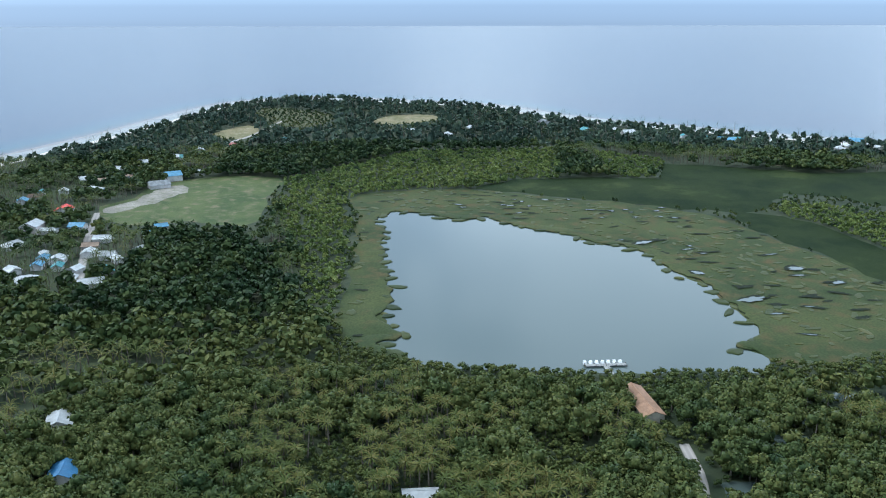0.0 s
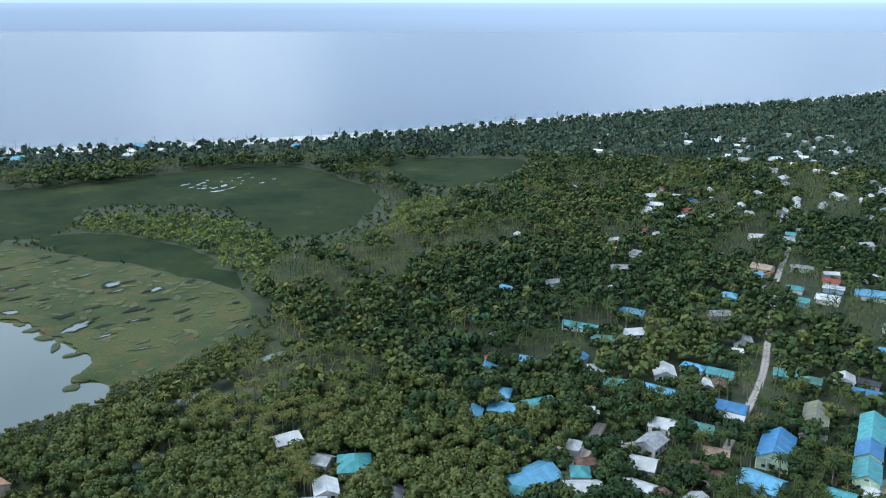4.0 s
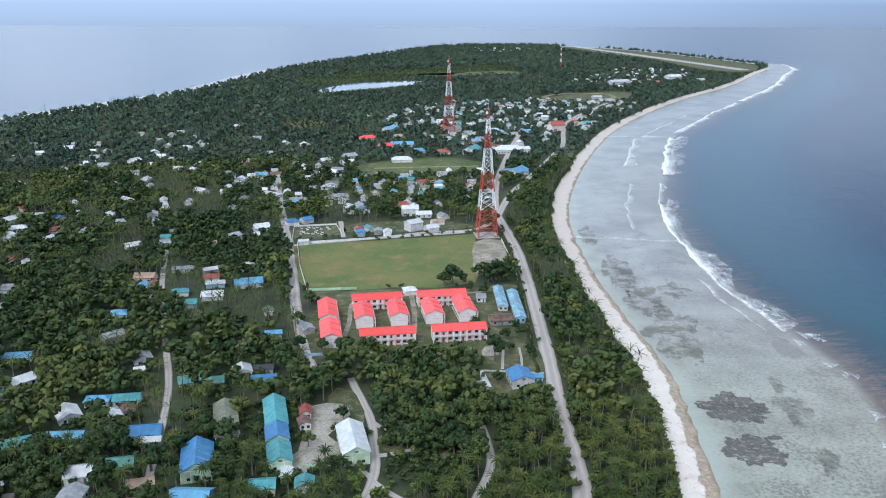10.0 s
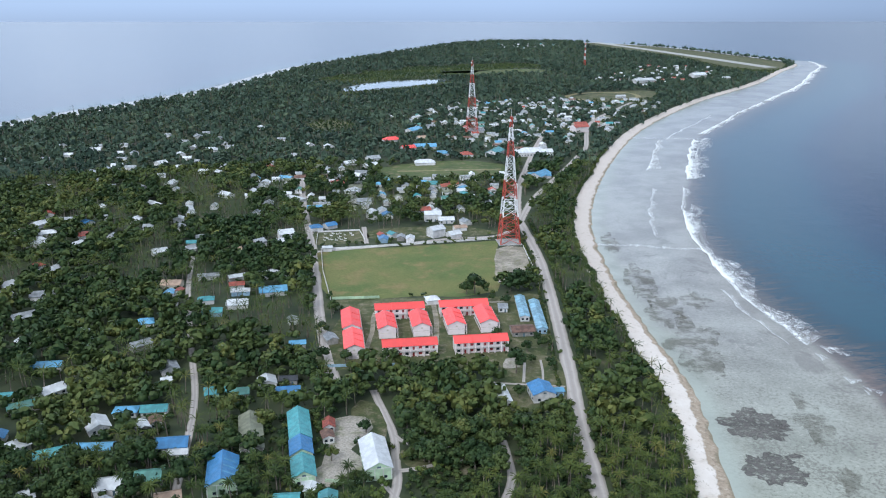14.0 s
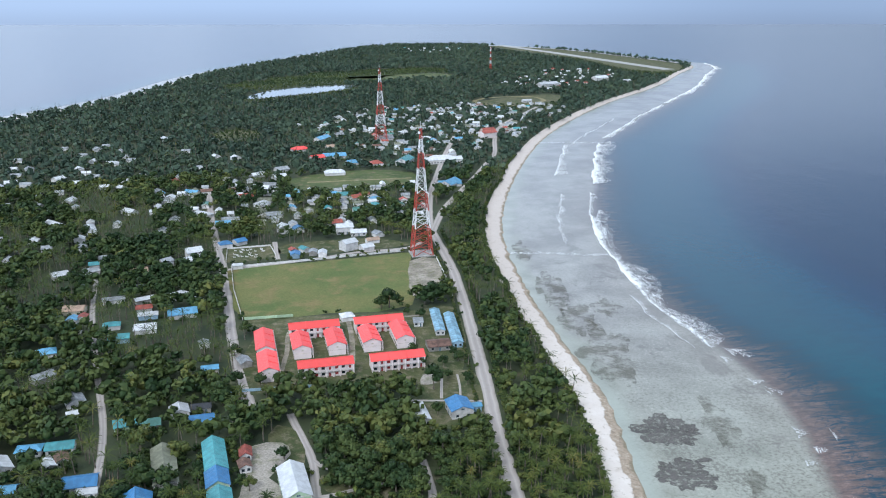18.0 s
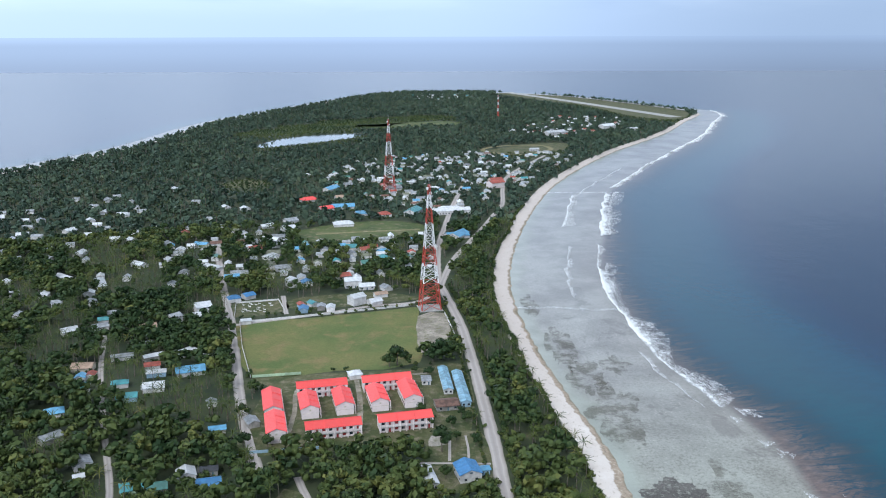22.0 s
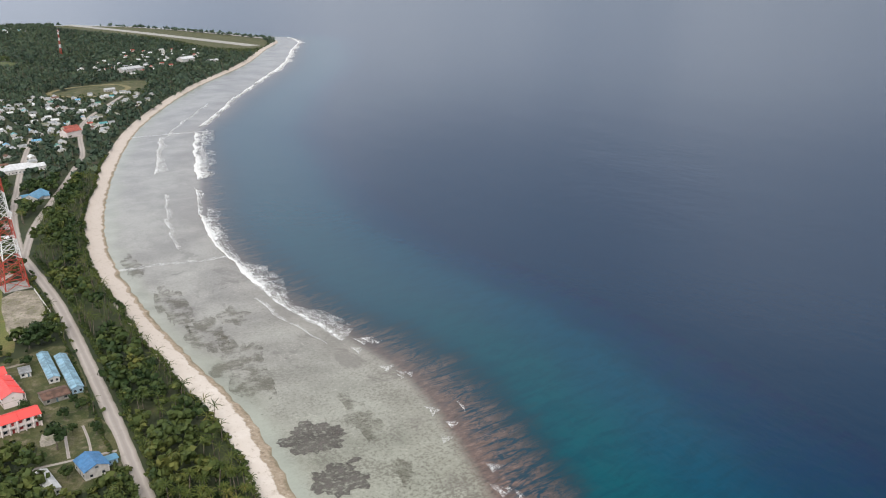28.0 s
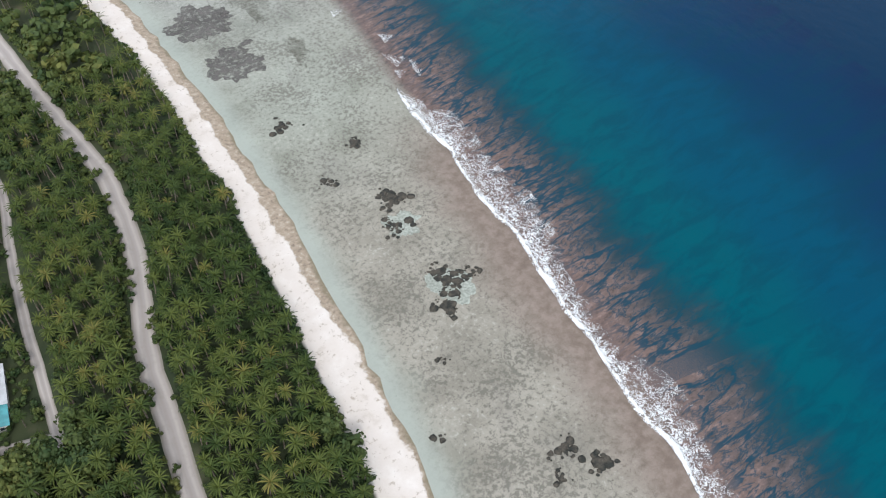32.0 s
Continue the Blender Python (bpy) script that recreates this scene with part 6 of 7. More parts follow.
def single_trees(spots, centre, count, templates, name, label, category, group, mat):
    """The trees nearest to a point of the plan stand as things of their own; the rest are handed back."""
    order = np.argsort(np.hypot(spots[:, 0] - centre[0], spots[:, 1] - centre[1]))
    made = {}
    for x, y, s, turn, tint, w in spots[order[:count]]:
        key = (int(w), int(tint * 3.999))
        m = Matrix.LocRotScale((x, y, GZ - 0.05), Euler((0, 0, turn)), (s, s, s))
        if key in made:
            ob = copy_thing(made[key], m)
            ob.scale = (s, s, s)
        else:
            ob = made[key] = coconut_palm(*templates[key[0]], (key[1] + 0.5) / 4)
            ob.name = name
            for c in ob.children:
                if c.name.startswith("crown"):
                    c.data.materials[0] = mat
            ob.matrix_basis = m
            tagged(ob, label, category, group)
    return spots[order[count:]]


near_kind = lambda x, y: COVER[((x - X0) / CELL).astype(int), ((y - Y0) / CELL).astype(int)]
x, y = scatter(3.9, 0, 265)
x2, y2 = scatter(5.1, 265, 330)
x, y = np.r_[x, x2], np.r_[y, y2]
pk = split_kinds(x, y)
palm_near, broad_near = spots_of(x[pk], y[pk], 6, 0.44, 0.72, 1.12), spots_of(x[~pk], y[~pk], 5, 0.46, 0.6, 1.35)
palm_near = single_trees(palm_near, (22, 185), 300, PALM, "coconut_palm", "tall coconut palm with a green feathery crown", "palm tree", "coconut palms by the shore road", M_FROND)
broad_near = single_trees(broad_near, (-12, 345), 150, BROAD, "broadleaf_tree", "dense dark green broadleaf tree", "tree", "broadleaf trees by the school", M_LEAF)
shade_trees = [(-118, 291, 1.5), (-142, 300, 1.3), (-133, 302, 1.2), (-226, 440, 1.6), (-224, 406, 1.4), (-180, 294, 1.3), (-162, 292, 1.4), (-130, 278, 1.2), (-163, 280, 1.3), (-103, 312, 1.3), (-112, 326, 1.2), (-95, 312, 1.2), (-92, 286, 1.0), (-110, 303, 1.2), (-85, 383, 1.3), (-158, 447, 1.2), (-247, 459, 1.4), (-181, 313, 1.2), (-89, 281, 1.0), (-92, 301, 1.0), (-52, 332, 0.8), (-65, 361, 1.3), (-112, 341, 1.2), (-95, 336, 1.1), (-63, 309, 0.7)]
shade_trees += [(-225, 269, 1.5), (-210, 255, 1.4), (-216, 230, 1.5), (-212, 219, 1.4), (-204, 233, 1.4), (-225, 289, 1.2), (-237, 320, 1.4), (-204, 288, 1.3), (-184, 284, 1.5), (-179, 295, 1.3), (-136, 242, 1.4), (-145, 251, 1.3), (-139, 306, 1.2), (-112, 268, 1.1), (-171, 232, 1.4), (-181, 230, 1.4), (-236, 305, 1.3), (-171, 266, 1.2), (-158, 284, 1.3), (-266, 375, 1.5), (-250, 397, 1.4), (-221, 382, 1.4), (-5, 506, 1.3), (-10, 504, 1.1), (22, 514, 1.5), (17, 511, 1.3), (28, 517, 1.3), (14, 392, 1.3), (10, 420, 0.8), (21, 418, 0.7), (29, 424, 0.8), (6, 436, 0.7), (31, 396, 0.7), (22, 404, 0.6), (14, 366, 0.7), (13, 488, 0.8), (5, 492, 0.6), (27, 430, 0.6), (-88, 440, 0.9), (-86, 470, 0.9), (-82, 405, 1.0), (-70, 402, 0.8), (-50, 403, 0.7)]
big = np.array([(x, y, s * 1.05, 2.4 * k, 0.95 if k in (22, 23, 24) else 0.10 + 0.4 * ((k * 0.618) % 1), k % 5) for k, (x, y, s) in enumerate(shade_trees)])
single_trees(big, (-150, 290), len(big), BROAD, "shade_tree", "large round dark green shade tree between village houses", "tree", "village shade trees", M_LEAF)
joined("palm_grove", PALM, palm_near, [M_BARK, M_FROND], "dense grove of green coconut palms", "palms")
joined("broadleaf_wood", BROAD, broad_near, [M_BARK, M_LEAF], "dense green broadleaf trees and shrubs", "trees")
x, y = scatter(5.0, 0, 330)
joined("understory", SHRUB, spots_of(x, y, 4, 0.22, 0.26, 0.52), [M_BARK, M_LEAF], "low green growth under the trees", "shrubs")
x, y = scatter(6.6, 330, 900)
pk = split_kinds(x, y)
joined("palm_grove", PALM_MID, spots_of(x[pk], y[pk], 4, 0.50, 0.85, 1.15), [M_BARK, M_FROND], "coconut palms scattered through the village woods", "palms")
joined("broadleaf_wood", BROAD_MID, spots_of(x[~pk], y[~pk], 4, 0.50, 0.7, 1.45), [M_BARK, M_LEAF], "dark green village woods", "trees")
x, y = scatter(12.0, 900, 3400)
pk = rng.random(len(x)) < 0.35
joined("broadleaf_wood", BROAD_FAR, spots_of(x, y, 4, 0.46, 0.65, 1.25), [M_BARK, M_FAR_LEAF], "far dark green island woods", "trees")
joined("palm_grove", PALM_FAR, spots_of(x[pk] + 3, y[pk] + 2, 3, 0.36, 0.9, 1.2), [M_BARK, M_FROND], "far coconut palms above the woods", "palms")
for value, step, lo, hi, a, b, tint, name, label in ((2, 3.3, 0, 400, 0.22, 0.52, 0.55, "shrubs", "low green garden shrubs"), (2, 7.0, 400, 2600, 0.25, 0.42, 0.5, "shrubs", "far low green shrubs"), (3, 4.4, 0, 1200, 0.20, 0.62, 0.5, "marsh_bushes", "light yellow-green marsh bushes")):
    x, y = scatter(step, lo, hi, 0.45, value)
    joined(name, SHRUB if hi < 500 else BUSH if hi < 1300 else BROAD_FAR, spots_of(x, y, 4, tint, a, b), [M_BARK, M_BUSH if value == 3 else M_LEAF], label, "shrubs")

def hedge(name, line, step, lo, hi, tint, label):
    line = smooth_line([tuple(q) for q in line], step)
    line = line + rng.uniform(-0.7, 0.7, line.shape)
    joined(name, SHRUB, spots_of(line[:, 0], line[:, 1], 4, tint, lo, hi), [M_BARK, M_LEAF], label, "shrubs")


hedge("roadside_shrubs", [(x + 6.9, y) for x, y in VERGE], 1.7, 0.26, 0.44, 0.5, "green shrubs along the road edge")
hedge("roadside_shrubs", [(x - 6.7, y) for x, y in VERGE], 1.9, 0.16, 0.28, 0.55, "low green growth along the road edge")
fringe = np.array([INLAND[k] + OUT[k] * 0.6 for k in np.where(EAST & (COAST[:, 1] > 90) & (COAST[:, 1] < 1000))[0]])
fringe = fringe[np.argsort(fringe[:, 1])]
hedge("garden_shrubs", [(-27, 260), (-22, 256), (-17, 259), (-20, 264)], 1.8, 0.18, 0.34, 0.85, "yellow-green garden shrubs beside a sandy path")
hedge("beach_shrubs", fringe, 1.6, 0.22, 0.46, 0.6, "light green shrubs along the top of the beach")

# ---- surf, coral and the shore ----
E_RUN = np.where(EAST)[0]
E_RUN = E_RUN[np.argsort(COAST[E_RUN, 1])]


def shore_point(y, o):
    """A place o metres outside the reef edge (o from the waterline if beach) at that y of the east coast."""
    cy = COAST[E_RUN, 1]
    c = np.stack([np.interp(y, cy, COAST[E_RUN, 0]), np.interp(y, cy, cy)], -1)
    n = np.stack([np.interp(y, cy, OUT[E_RUN, 0]), np.interp(y, cy, OUT[E_RUN, 1])], -1)
    return c + n * (np.interp(y, cy, EDGE[E_RUN]) + o)[:, None]


def surf(name, y0, y1, o0, width, crest, dense, label, seed, step=1.3, fade=0.35):
    """A ragged band of foam along the reef edge with a raised breaking front."""
    ys = np.arange(y0, y1, step)
    r = np.random.default_rng(seed)
    wob = 3.2 * (value_noise(ys, ys * 0, 22, seed) - 0.5) + 1.4 * (value_noise(ys, ys * 0, 6, seed + 1) - 0.5)
    wid = width * (0.35 + 1.1 * value_noise(ys, ys * 0, 26, seed + 2)) * np.minimum(1, np.minimum(ys - y0, y1 - ys) / min(12, 0.4 * (y1 - y0)) + 0.1)
    m = 9
    V, A = [], []
    for k in range(m):
        s = k / (m - 1)
        q = shore_point(ys, o0 + wob + wid * s + min(0.3, width * 0.04) * r.normal(0, 1, len(ys)) * (s > 0))
        h = 0.10 + crest * math.exp(-((s - 0.12) / 0.14) ** 2) * (0.5 + value_noise(ys, ys * 0 + k, 5, seed + 3)) * (s > 0)
        V.append(np.c_[q, h])
        A.append(np.full(len(ys), dense * (1.45 if 0 < s < 0.2 else 0.8 if s == 0 else 1 - (1 - fade) * (s - 0.15) / 0.85)))
    n = len(ys)
    k, j = [a.ravel() for a in np.meshgrid(np.arange(m - 1), np.arange(n - 1), indexing="ij")]
    F = np.stack([k * n + j, (k + 1) * n + j, (k + 1) * n + j + 1, k * n + j + 1], 1)
    ob = new(name, big_mesh(name, np.concatenate(V), F, [M_FOAM], {"dense": np.concatenate(A)}))
    return tagged(ob, label, "surf", kind="stuff")


BREAK = "white breaking surf along the reef edge"
LACE = "thin lace of foam behind the breakers"
LINE = "thin white wave line crossing the reef flat"
surf("surf", 34, 262, -2, 6, 0.8, 0.62, BREAK, 11, fade=0.40)
surf("surf_lace", 60, 250, 1, 12, 0.1, 0.36, LACE, 12)
surf("surf", 530, 735, -3, 10, 1.2, 0.86, BREAK, 13)
surf("surf_lace", 430, 570, -4, 16, 0.1, 0.50, LACE, 64, 1.6)
surf("surf", 735, 830, -4, 5, 0.5, 0.62, BREAK, 14)
surf("surf", 865, 1110, -3, 12, 1.4, 0.86, BREAK, 15, 2.0)
surf("surf", 1150, 1500, -6, 9, 1.0, 0.80, BREAK, 16, 2.5)
surf("surf", 1520, 2290, -8, 12, 1.2, 0.84, BREAK, 17, 3.0)
surf("surf_lace", 545, 760, 3, 8, 0.1, 0.30, LACE, 61, 2.0)
surf("surf_lace", 870, 1130, 5, 12, 0.1, 0.34, LACE, 62, 2.0)
surf("surf_line", 640, 820, -30, 3.5, 0.1, 0.50, LINE, 18, 2.0)
surf("surf_line", 900, 1090, -42, 12.0, 0.1, 0.56, LINE, 19, 2.0)
surf("surf_line", 1090, 1330, -36, 4.0, 0.1, 0.50, LINE, 21, 2.0)
surf("surf_line", 430, 520, -14, 3.0, 0.1, 0.45, LINE, 20, 2.0)
r5 = random.Random(9)
for k in range(24):
    y = r5.uniform(262, 530)
    surf("wavelet", y, y + r5.uniform(5, 11), r5.uniform(-7, 12), r5.uniform(3, 6), 0.03, 0.36, "small white wavelet on the reef edge", 40 + k, 0.6)


def cross_line(name, a, b, width, seed):
    n = 60
    s = np.linspace(0, 1, n)
    p = np.array(a)[None] * (1 - s)[:, None] + np.array(b)[None] * s[:, None]
    d = (np.array(b) - a) / np.linalg.norm(np.array(b) - a)
    w = np.array((-d[1], d[0]))
    bow = 4 * (value_noise(s * 60, s * 0, 9, seed) - 0.5)
    V = np.concatenate([np.c_[p + w[None] * (bow + o * width)[:, None], np.full(n, 0.09)] for o in (-0.5, 0, 0.5)])
    k = np.arange(n - 1)
    F = np.concatenate([np.stack([k + n * q, k + n * q + 1, k + n * q + n + 1, k + n * q + n], 1) for q in (0, 1)])
    tagged(new(name, big_mesh(name, V, F[:, ::-1], [M_FOAM], {"dense": np.r_[np.full(n, 0.1), np.full(n, 0.45), np.full(n, 0.1)]})), "pale ripple line across the reef flat", "surf", kind="stuff")


cross_line("ripple_line", (86, 618), (160, 606), 7, 3)
cross_line("ripple_line", (196, 1096), (290, 1086), 8, 4)

M_CORAL = mottled("dead_coral", (0.030, 0.032, 0.028), (0.085, 0.075, 0.06), 0.4, 3.0)
M_WEED = mottled("seagrass_bed", (0.12, 0.115, 0.09), (0.18, 0.17, 0.135), 0.15, 1.2)
t = M_WEED.node_tree
t.links.new(ramp(t, noise_tex(t, place_vec(t), 0.10, 7.0, 0.68), [(0.40, (0, 0, 0)), (0.60, (0.42, 0.42, 0.42))]), t.nodes["Principled BSDF"].inputs["Alpha"])
M_DARK = mottled("dark_reef_patch", (0.105, 0.098, 0.092), (0.155, 0.145, 0.135), 0.12, 1.2)
t = M_DARK.node_tree
t.links.new(ramp(t, noise_tex(t, place_vec(t), 0.35, 7.0, 0.7), [(0.34, (0.1, 0.1, 0.1)), (0.56, (0.78, 0.78, 0.78))]), t.nodes["Principled BSDF"].inputs["Alpha"])
M_POOL = mottled("pale_sand_pool", (0.27, 0.29, 0.25), (0.34, 0.365, 0.32), 0.15, 1.2)


def on_reef(name, cx, cy, rx, ry, turn, mat, label, z, seed):
    r = np.random.default_rng(seed)
    a = np.linspace(0, 2 * math.pi, 90, endpoint=False)
    k = 0.62 + 0.75 * value_noise(10 * np.cos(a), 10 * np.sin(a), 4.5, seed) + 0.35 * (value_noise(10 * np.cos(a), 10 * np.sin(a), 1.2, seed + 1) - 0.5)
    x, y = rx * k * np.cos(a), ry * k * np.sin(a)
    c, s = math.cos(turn), math.sin(turn)
    me = bpy.data.meshes.new(name)
    me.from_pydata([(cx + u * c - v * s, cy + u * s + v * c, z) for u, v in zip(x, y)], [], [tuple(range(90))])
    me.materials.append(mat)
    tagged(new(name, me), label, "reef", kind="structure")


for k, (cx, cy, rx, ry) in enumerate(((110, 430, 14, 42), (100, 535, 9, 40), (107, 480, 11, 26), (128, 500, 8, 14), (95, 620, 6, 26), (140, 350, 7, 22), (135, 300, 5, 12))):
    on_reef("seagrass_bed", cx, cy, rx, ry, -0.15, M_WEED, "dark seagrass bed on the reef flat", 0.03 + 0.006 * k, 100 + k)
for k, (cx, cy, rx, ry) in enumerate(((111, 343, 12.5, 14), (109, 309, 10.5, 11), (125, 343, 3, 3), (121, 319, 3, 2))):
    on_reef("dark_reef_patch", cx, cy, rx, ry, 0.2, M_DARK, "dark coral patch on the pale reef flat", 0.085 + 0.006 * k, 160 + k)
for k, (cx, cy, rx, ry) in enumerate(((106, 192, 6, 6), (101, 160, 7, 7))):
    on_reef("sand_pool", cx, cy, rx, ry, 0.3, M_POOL, "pale sandy pool on the reef flat", 0.045 + 0.01 * k, 130 + k)
V, F, n = [], [], 0
rc = np.random.default_rng(21)
for cx, cy, rad, count in ((110, 204, 7, 40), (103, 192, 6, 26), (103, 162, 9, 80), (95, 155, 5, 30), (63, 120, 2, 8), (87, 95, 4.5, 26), (92, 86, 4, 22), (80, 90, 3, 12), (118, 236, 4, 16), (98, 225, 5, 10), (104, 262, 6, 14), (80, 140, 3, 6)):
    for _ in range(count * 2):
        a = rc.uniform(0, 6.28)
        q = rad * (0.25 + 0.8 * rc.random()) * (0.7 + 0.4 * math.sin(3 * a + cx))
        s = min(1.5, 0.18 + 0.42 * rc.exponential())
        bv, bf = blob(cx + 1.1 * q * math.cos(a), cy + q * math.sin(a), 0.02, s * rc.uniform(0.6, 1.3), 0.16 + 0.12 * s, rc)
        V.append(bv), F.append(bf + n)
        n += len(bv)
tagged(new("coral_heads", big_mesh("coral_heads", np.concatenate(V), np.concatenate(F), [M_CORAL])), "dark coral heads on the shallow reef flat", "coral", kind="stuff")

# ---- marsh and lake ----


def mats(name, spots, label, tint):
    """Irregular floating mats of reeds, each a slab with a rounded edge."""
    V, F, A, n = [], [], [], 0
    r = np.random.default_rng(len(spots))
    m = 16
    for x, y, rx, ry, h in spots:
        a = np.linspace(0, 2 * math.pi, m, endpoint=False)
        k = 0.65 + 0.7 * value_noise(3 * np.cos(a) + x, 3 * np.sin(a) + y, 2.0, 5)
        t0 = r.uniform(0, 3.1)
        px, py = rx * k * np.cos(a), ry * k * np.sin(a)
        px, py = px * math.cos(t0) - py * math.sin(t0), px * math.sin(t0) + py * math.cos(t0)
        for s, z in ((1.04, -0.2), (1.0, 0.6 * h), (0.82, h), (0.4, h * r.uniform(0.95, 1.2))):
            V.append(np.c_[x + px * s, y + py * s, GZ + 0.08 + z + r.normal(0, 0.05, m)])
        V.append([(x, y, GZ + 0.08 + h)])
        for q in range(3):
            F += [(n + q * m + i, n + q * m + (i + 1) % m, n + q * m + m + (i + 1) % m, n + q * m + m + i) for i in range(m)]
        F += [(n + 3 * m + i, n + 3 * m + (i + 1) % m, n + 4 * m, n + 4 * m) for i in range(0)]
        F += [(n + 3 * m + i, n + 3 * m + i + 1, n + 3 * m + (i + 2) % m, n + 4 * m) for i in range(0, m, 2)]
        A.append(np.full(4 * m + 1, np.clip(tint + r.normal(0, 0.14), 0, 0.9)))
        n += 4 * m + 1
    tagged(new(name, big_mesh(name, np.concatenate(V), F, [M_REED], {"tint": np.concatenate(A)})), label, "reeds", kind="stuff")


# near-black colour for the shade on upright reed edges and in slits
M_REED_SHADE = mottled("reed_edge_shade", (0.010, 0.016, 0.007), (0.020, 0.028, 0.012), 0.3, 1.5)


def reed_bank():
    """The floating edge of the marsh: lobes of reed with an upright side over the water, coloured dark as shade."""
    rim = smooth_loop(LAKE, 1.6)
    out = normals_of(rim)
    if inside(LAKE, rim[:1, 0] + 3 * out[0, 0], rim[:1, 1] + 3 * out[0, 1])[0]:
        out = -out
    for _ in range(6):
        out = (np.roll(out, 1, 0) + out + np.roll(out, -1, 0)) / 3
    run = np.r_[0, np.cumsum(np.linalg.norm(np.diff(rim, axis=0), axis=1))]
    lobe = 5.0 * (value_noise(run, run * 0, 24, 70) - 0.5) + 4.5 * (0.5 - np.abs(2 * value_noise(run, run * 0, 10, 71) - 1)) + 2.0 * (value_noise(run, run * 0, 3.5, 72) - 0.5)
    shore = rim - out * lobe[:, None]
    top = 0.55 + 0.35 * value_noise(run, run * 0, 9, 73)
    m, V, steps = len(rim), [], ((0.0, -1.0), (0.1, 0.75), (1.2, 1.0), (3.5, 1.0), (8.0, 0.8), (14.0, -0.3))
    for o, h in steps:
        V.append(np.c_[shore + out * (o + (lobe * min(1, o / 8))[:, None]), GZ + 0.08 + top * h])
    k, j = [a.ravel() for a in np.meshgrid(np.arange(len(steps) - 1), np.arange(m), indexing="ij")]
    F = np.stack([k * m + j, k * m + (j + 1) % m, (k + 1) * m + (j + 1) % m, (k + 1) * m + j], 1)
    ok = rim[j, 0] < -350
    ob = new("reed_rim", big_mesh("reed_rim", np.concatenate(V), F[ok], [M_REED_SHADE, M_MARSH], None, (k[ok] > 0).astype(int)))
    tagged(ob, "lobed floating reed bank along the lake edge", "reeds", kind="stuff")
    return rim, out


rim, way_out = reed_bank()
spots = []
for q, w in list(zip(rim, way_out))[::9]:
    if q[0] < -350:
        p = q + w * rng.uniform(-5.0, 1.0)
        spots.append((p[0], p[1], rng.uniform(1.6, 3.4), rng.uniform(2.4, 6.5), rng.uniform(0.45, 0.8)))
mats("reed_islets", spots, "dark hummocks of floating reeds along the lake edge", 0.22)
spots = []
while len(spots) < 420:
    x, y = rng.uniform(-705, -335), rng.uniform(-22, 282)
    if inside(MARSH, np.array([x]), np.array([y]))[0] and not inside(LAKE, np.array([x]), np.array([y]))[0]:
        spots.append((x, y, rng.uniform(0.8, 2.2), rng.uniform(1.6, 5.0), rng.uniform(0.10, 0.32)))
mats("reed_tussocks", spots, "low olive reed tussocks on the marsh", 0.50)
rp = np.random.default_rng(33)
for k in range(230):
    x, y = rp.uniform(-690, -345), rp.uniform(-15, 280)
    if not inside(MARSH, np.array([x]), np.array([y]))[0] or np.min(np.hypot(rim[:, 0] - x, rim[:, 1] - y)) < 7 or inside(LAKE, np.array([x]), np.array([y]))[0]:
        continue
    turn = rp.uniform(-0.5, 0.5)
    a, b = rp.uniform(0.9, 2.0), rp.uniform(2.2, 6.0)
    # a flat dark patch paints the slit and the shade of its reed edge
    on_reef("reed_channel", x, y, a, b, turn, M_REED_SHADE, "dark slit between marsh reeds with its edge shade painted in", GZ + 0.28 + 0.001 * k, 400 + k)
    if k % 4 == 0:
        on_reef("marsh_pool", x + 0.7 * a, y, 0.6 * a, 0.55 * b, turn, M_LAKE, "small open pool in the reed marsh", GZ + 0.46 + 0.001 * k, 200 + k)
for k, (x, y, a, b) in enumerate(((-467, 238, 3, 5), (-528, 165, 2.4, 6), (-416, 190, 3, 8), (-463, 178, 3, 3), (-440, 250, 2, 4))):
    on_reef("marsh_pool", x, y, a, b, 0.4, M_LAKE, "open pool in the reed marsh", GZ + 0.70, 260 + k)
    on_reef("reed_channel", x - 1.2, y, a * 1.4, b * 1.25, 0.4, M_REED_SHADE, "dark slit between marsh reeds with its edge shade painted in", GZ + 0.60 + 0.003 * k, 280 + k)
for k in range(26):
    on_reef("open_water", rp.uniform(-690, -640), rp.uniform(425, 500), rp.uniform(0.6, 2.0), rp.uniform(1.2, 4.5), 0.2, M_LAKE, "patch of open water in the swamp", GZ + 0.10 + 0.004 * k, 300 + k)
x, y = scatter(15.0, 0, 1200, 0.45, 3)
few = rng.random(len(x)) < 0.35
joined("marsh_trees", BROAD_MID, spots_of(x[few], y[few], 4, 0.34, 0.35, 0.75), [M_BARK, M_LEAF], "scattered darker trees among marsh bushes", "trees")


def jetty():
    base = new("jetty")
    base.matrix_basis = pose(-338.5, 93, GZ, 0, 0, 90)
    tagged(base, "weathered wooden jetty at the lake edge", "jetty")
    for k in range(18):
        part("plank", boxed((-9 + k, -1.2, 0.75, -9 + k + 0.92, 1.2, 0.85)), M_CONCRETE, base)
    for x in (-9, -4.5, 0, 4.5, 9):
        for y in (-1.1, 1.1):
            part("post", boxed((x - 0.14, y - 0.14, -0.6, x + 0.14, y + 0.14, 1.3)), M_BARK, base)
    for k in range(12):
        part("plank", boxed((-1.3, -2.2 - k, 0.75, 1.3, -1.28 - k, 0.85)), M_CONCRETE, base)
    return base


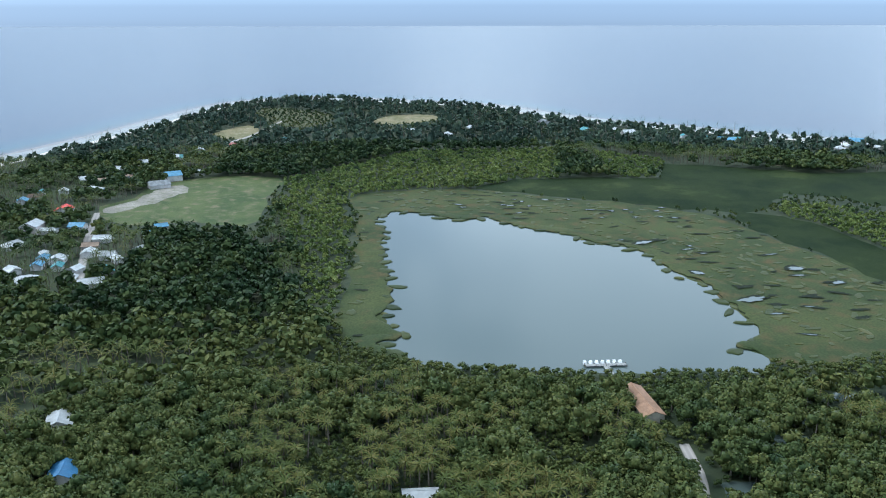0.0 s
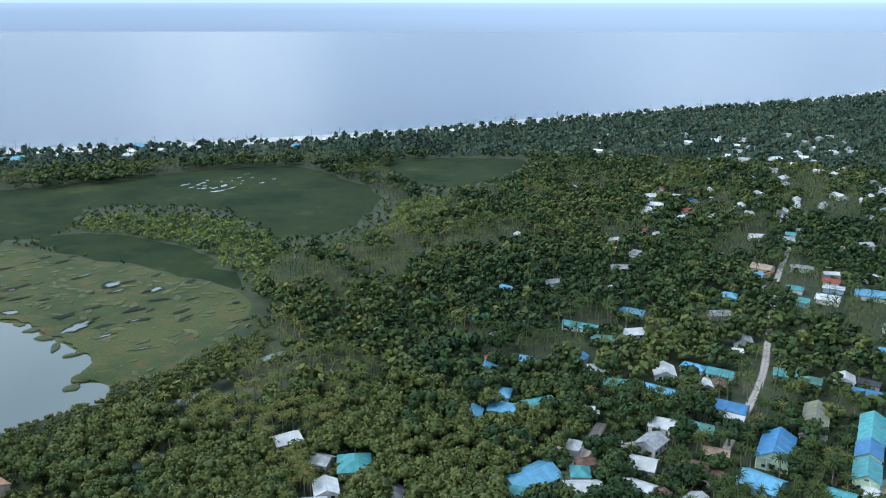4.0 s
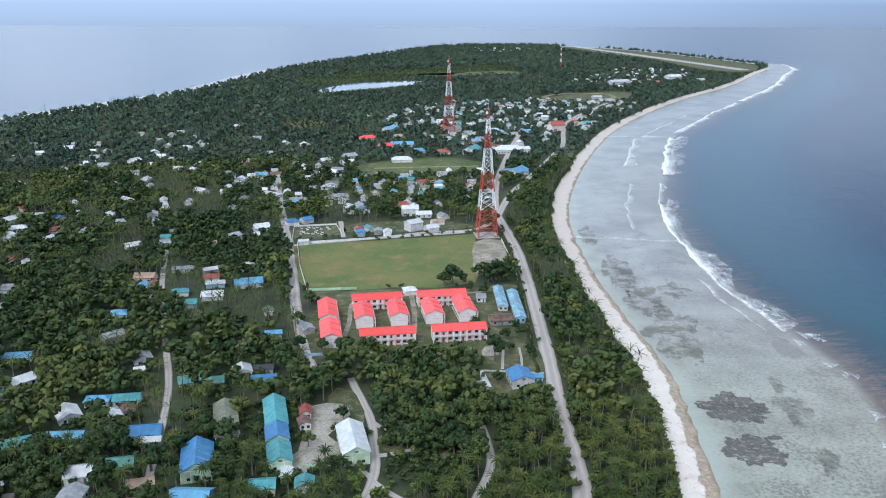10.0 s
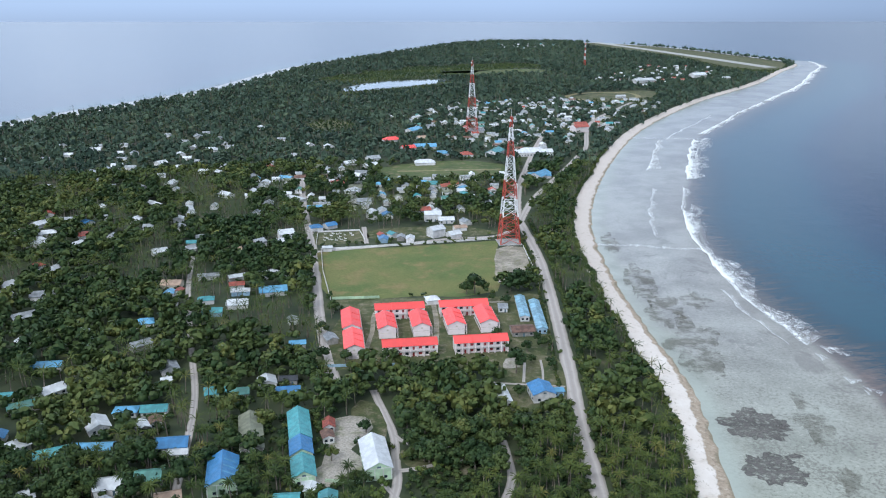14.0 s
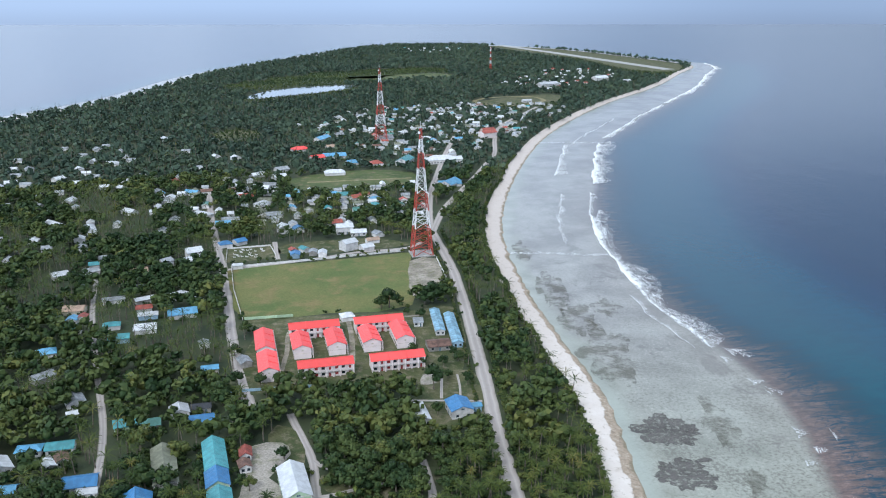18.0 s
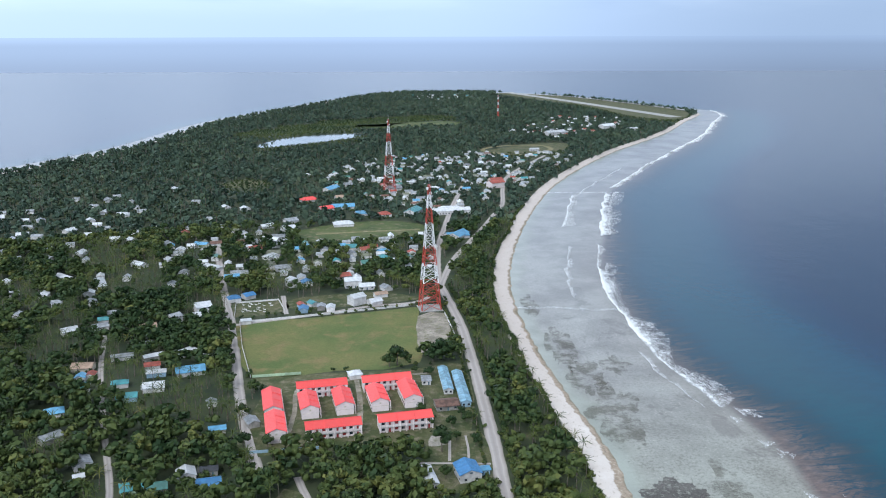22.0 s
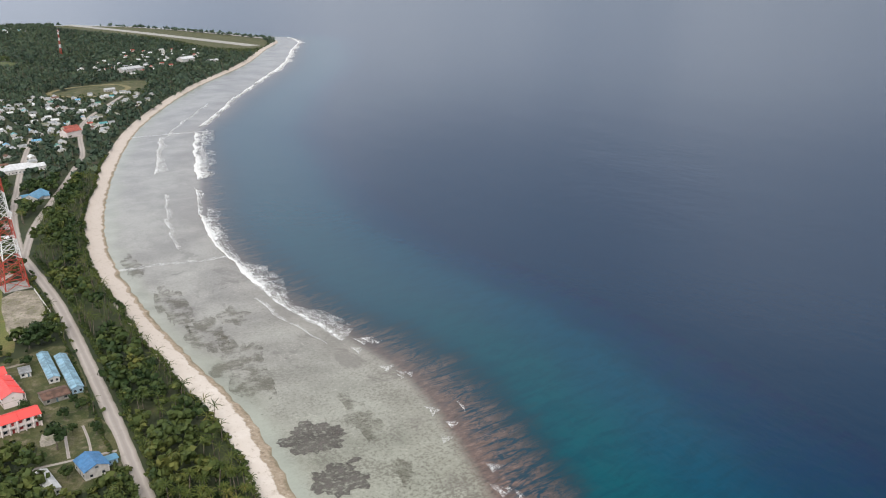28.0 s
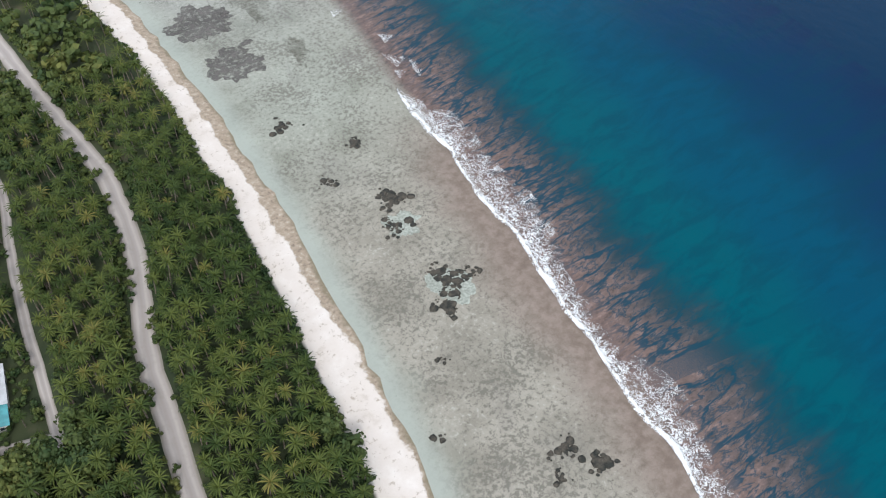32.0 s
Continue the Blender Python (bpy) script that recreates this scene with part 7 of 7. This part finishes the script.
jetty()
M_HULL = paint("white_fibreglass", (0.78, 0.78, 0.78), 0.35, 0.1)
boat = None
for k in range(7):
    m = pose(-341.5, 84.5 + 2.6 * k, GZ + 0.12, 0, 0, 178)
    if boat:
        copy_thing(boat, m)
        continue
    boat = new("pedal_boat")
    boat.matrix_basis = m
    tagged(boat, "small white pedal boat moored at the jetty", "boat", "boats at the jetty")
    bm = bmesh.new()
    rows = [[bm.verts.new((x, s * w, z)) for s in (-1, 1) for z in (0, 0.55)] for x, w in ((-1.5, 0.75), (0.6, 0.8), (1.7, 0.25))]
    for a, b in zip(rows, rows[1:]):
        bm.faces.new((a[0], b[0], b[1], a[1])), bm.faces.new((a[3], b[3], b[2], a[2])), bm.faces.new((a[1], b[1], b[3], a[3])), bm.faces.new((a[2], b[2], b[0], a[0]))
    bm.faces.new((rows[0][0], rows[0][1], rows[0][3], rows[0][2])), bm.faces.new((rows[2][2], rows[2][3], rows[2][1], rows[2][0]))
    part("hull", bm, M_HULL, boat)
    part("canopy", boxed((-1.0, -0.6, 1.30, 0.6, 0.6, 1.36)), M_HULL, boat)
    for x in (-0.9, 0.5):
        for y in (-0.52, 0.52):
            part("canopy_post", boxed((x - 0.03, y - 0.03, 0.5, x + 0.03, y + 0.03, 1.31)), M_HULL, boat)

# ---- walls and yard things ----


def wall_run(name, points, height, thick, mat, label):
    base = new(name)
    tagged(base, label, "wall", kind="structure")
    for (x0, y0), (x1, y1) in zip(points, points[1:]):
        d = math.hypot(x1 - x0, y1 - y0)
        k = max(1, int(d / 9))
        for j in range(k):
            a = math.degrees(math.atan2(y1 - y0, x1 - x0))
            m = pose(x0 + (x1 - x0) * j / k, y0 + (y1 - y0) * j / k, GZ, 0, 0, a)
            part("wall_panel", boxed((0.14, -thick / 2, 0, d / k - 0.14, thick / 2, height)), mat, base, at=m)
            part("pier", boxed((-0.16, -thick / 2 - 0.06, 0, 0.16, thick / 2 + 0.06, height + 0.15)), mat, base, at=m)


wall_run("wall_west", [(-113, 594), (-104, 545), (-91, 492)], 1.7, 0.2, M_PLASTER, "white boundary wall beside the sports field")
wall_run("wall_north", [(-113, 594), (-60, 607), (8, 625)], 1.5, 0.2, M_PLASTER, "low pale wall at the end of the sports field")
wall_run("wall_south", [(-88, 396), (-45, 399)], 1.5, 0.16, WALL["blue"], "pale blue fence wall below the school")
wall_run("wall_east", [(31, 604), (34, 560), (35, 520)], 1.5, 0.2, M_PLASTER, "pale wall along the shore road")
wall_run("wall_field", [(-90, 493), (-62, 496)], 1.6, 0.2, WALL["lime"], "pale green wall by the school field")
wall_run("wall_cemetery", [(-119, 609), (-123, 641), (-92, 647), (-85, 621)], 1.2, 0.2, M_PLASTER, "white wall round a graveyard")
stone = None
for k in range(26):
    m = pose(rp.uniform(-117, -92), rp.uniform(615, 640), GZ, 0, 0, rp.uniform(0, 20))
    if stone:
        copy_thing(stone, m)
        continue
    stone = new("gravestone")
    stone.matrix_basis = m
    tagged(stone, "small pale coral-stone grave marker", "gravestone", "graveyard stones")
    part("slab", boxed((-0.9, -0.35, 0, 0.9, 0.35, 0.35)), M_PLASTER, stone)
    part("headstone", boxed((-0.95, -0.3, 0.35, -0.75, 0.3, 1.2)), M_PLASTER, stone)
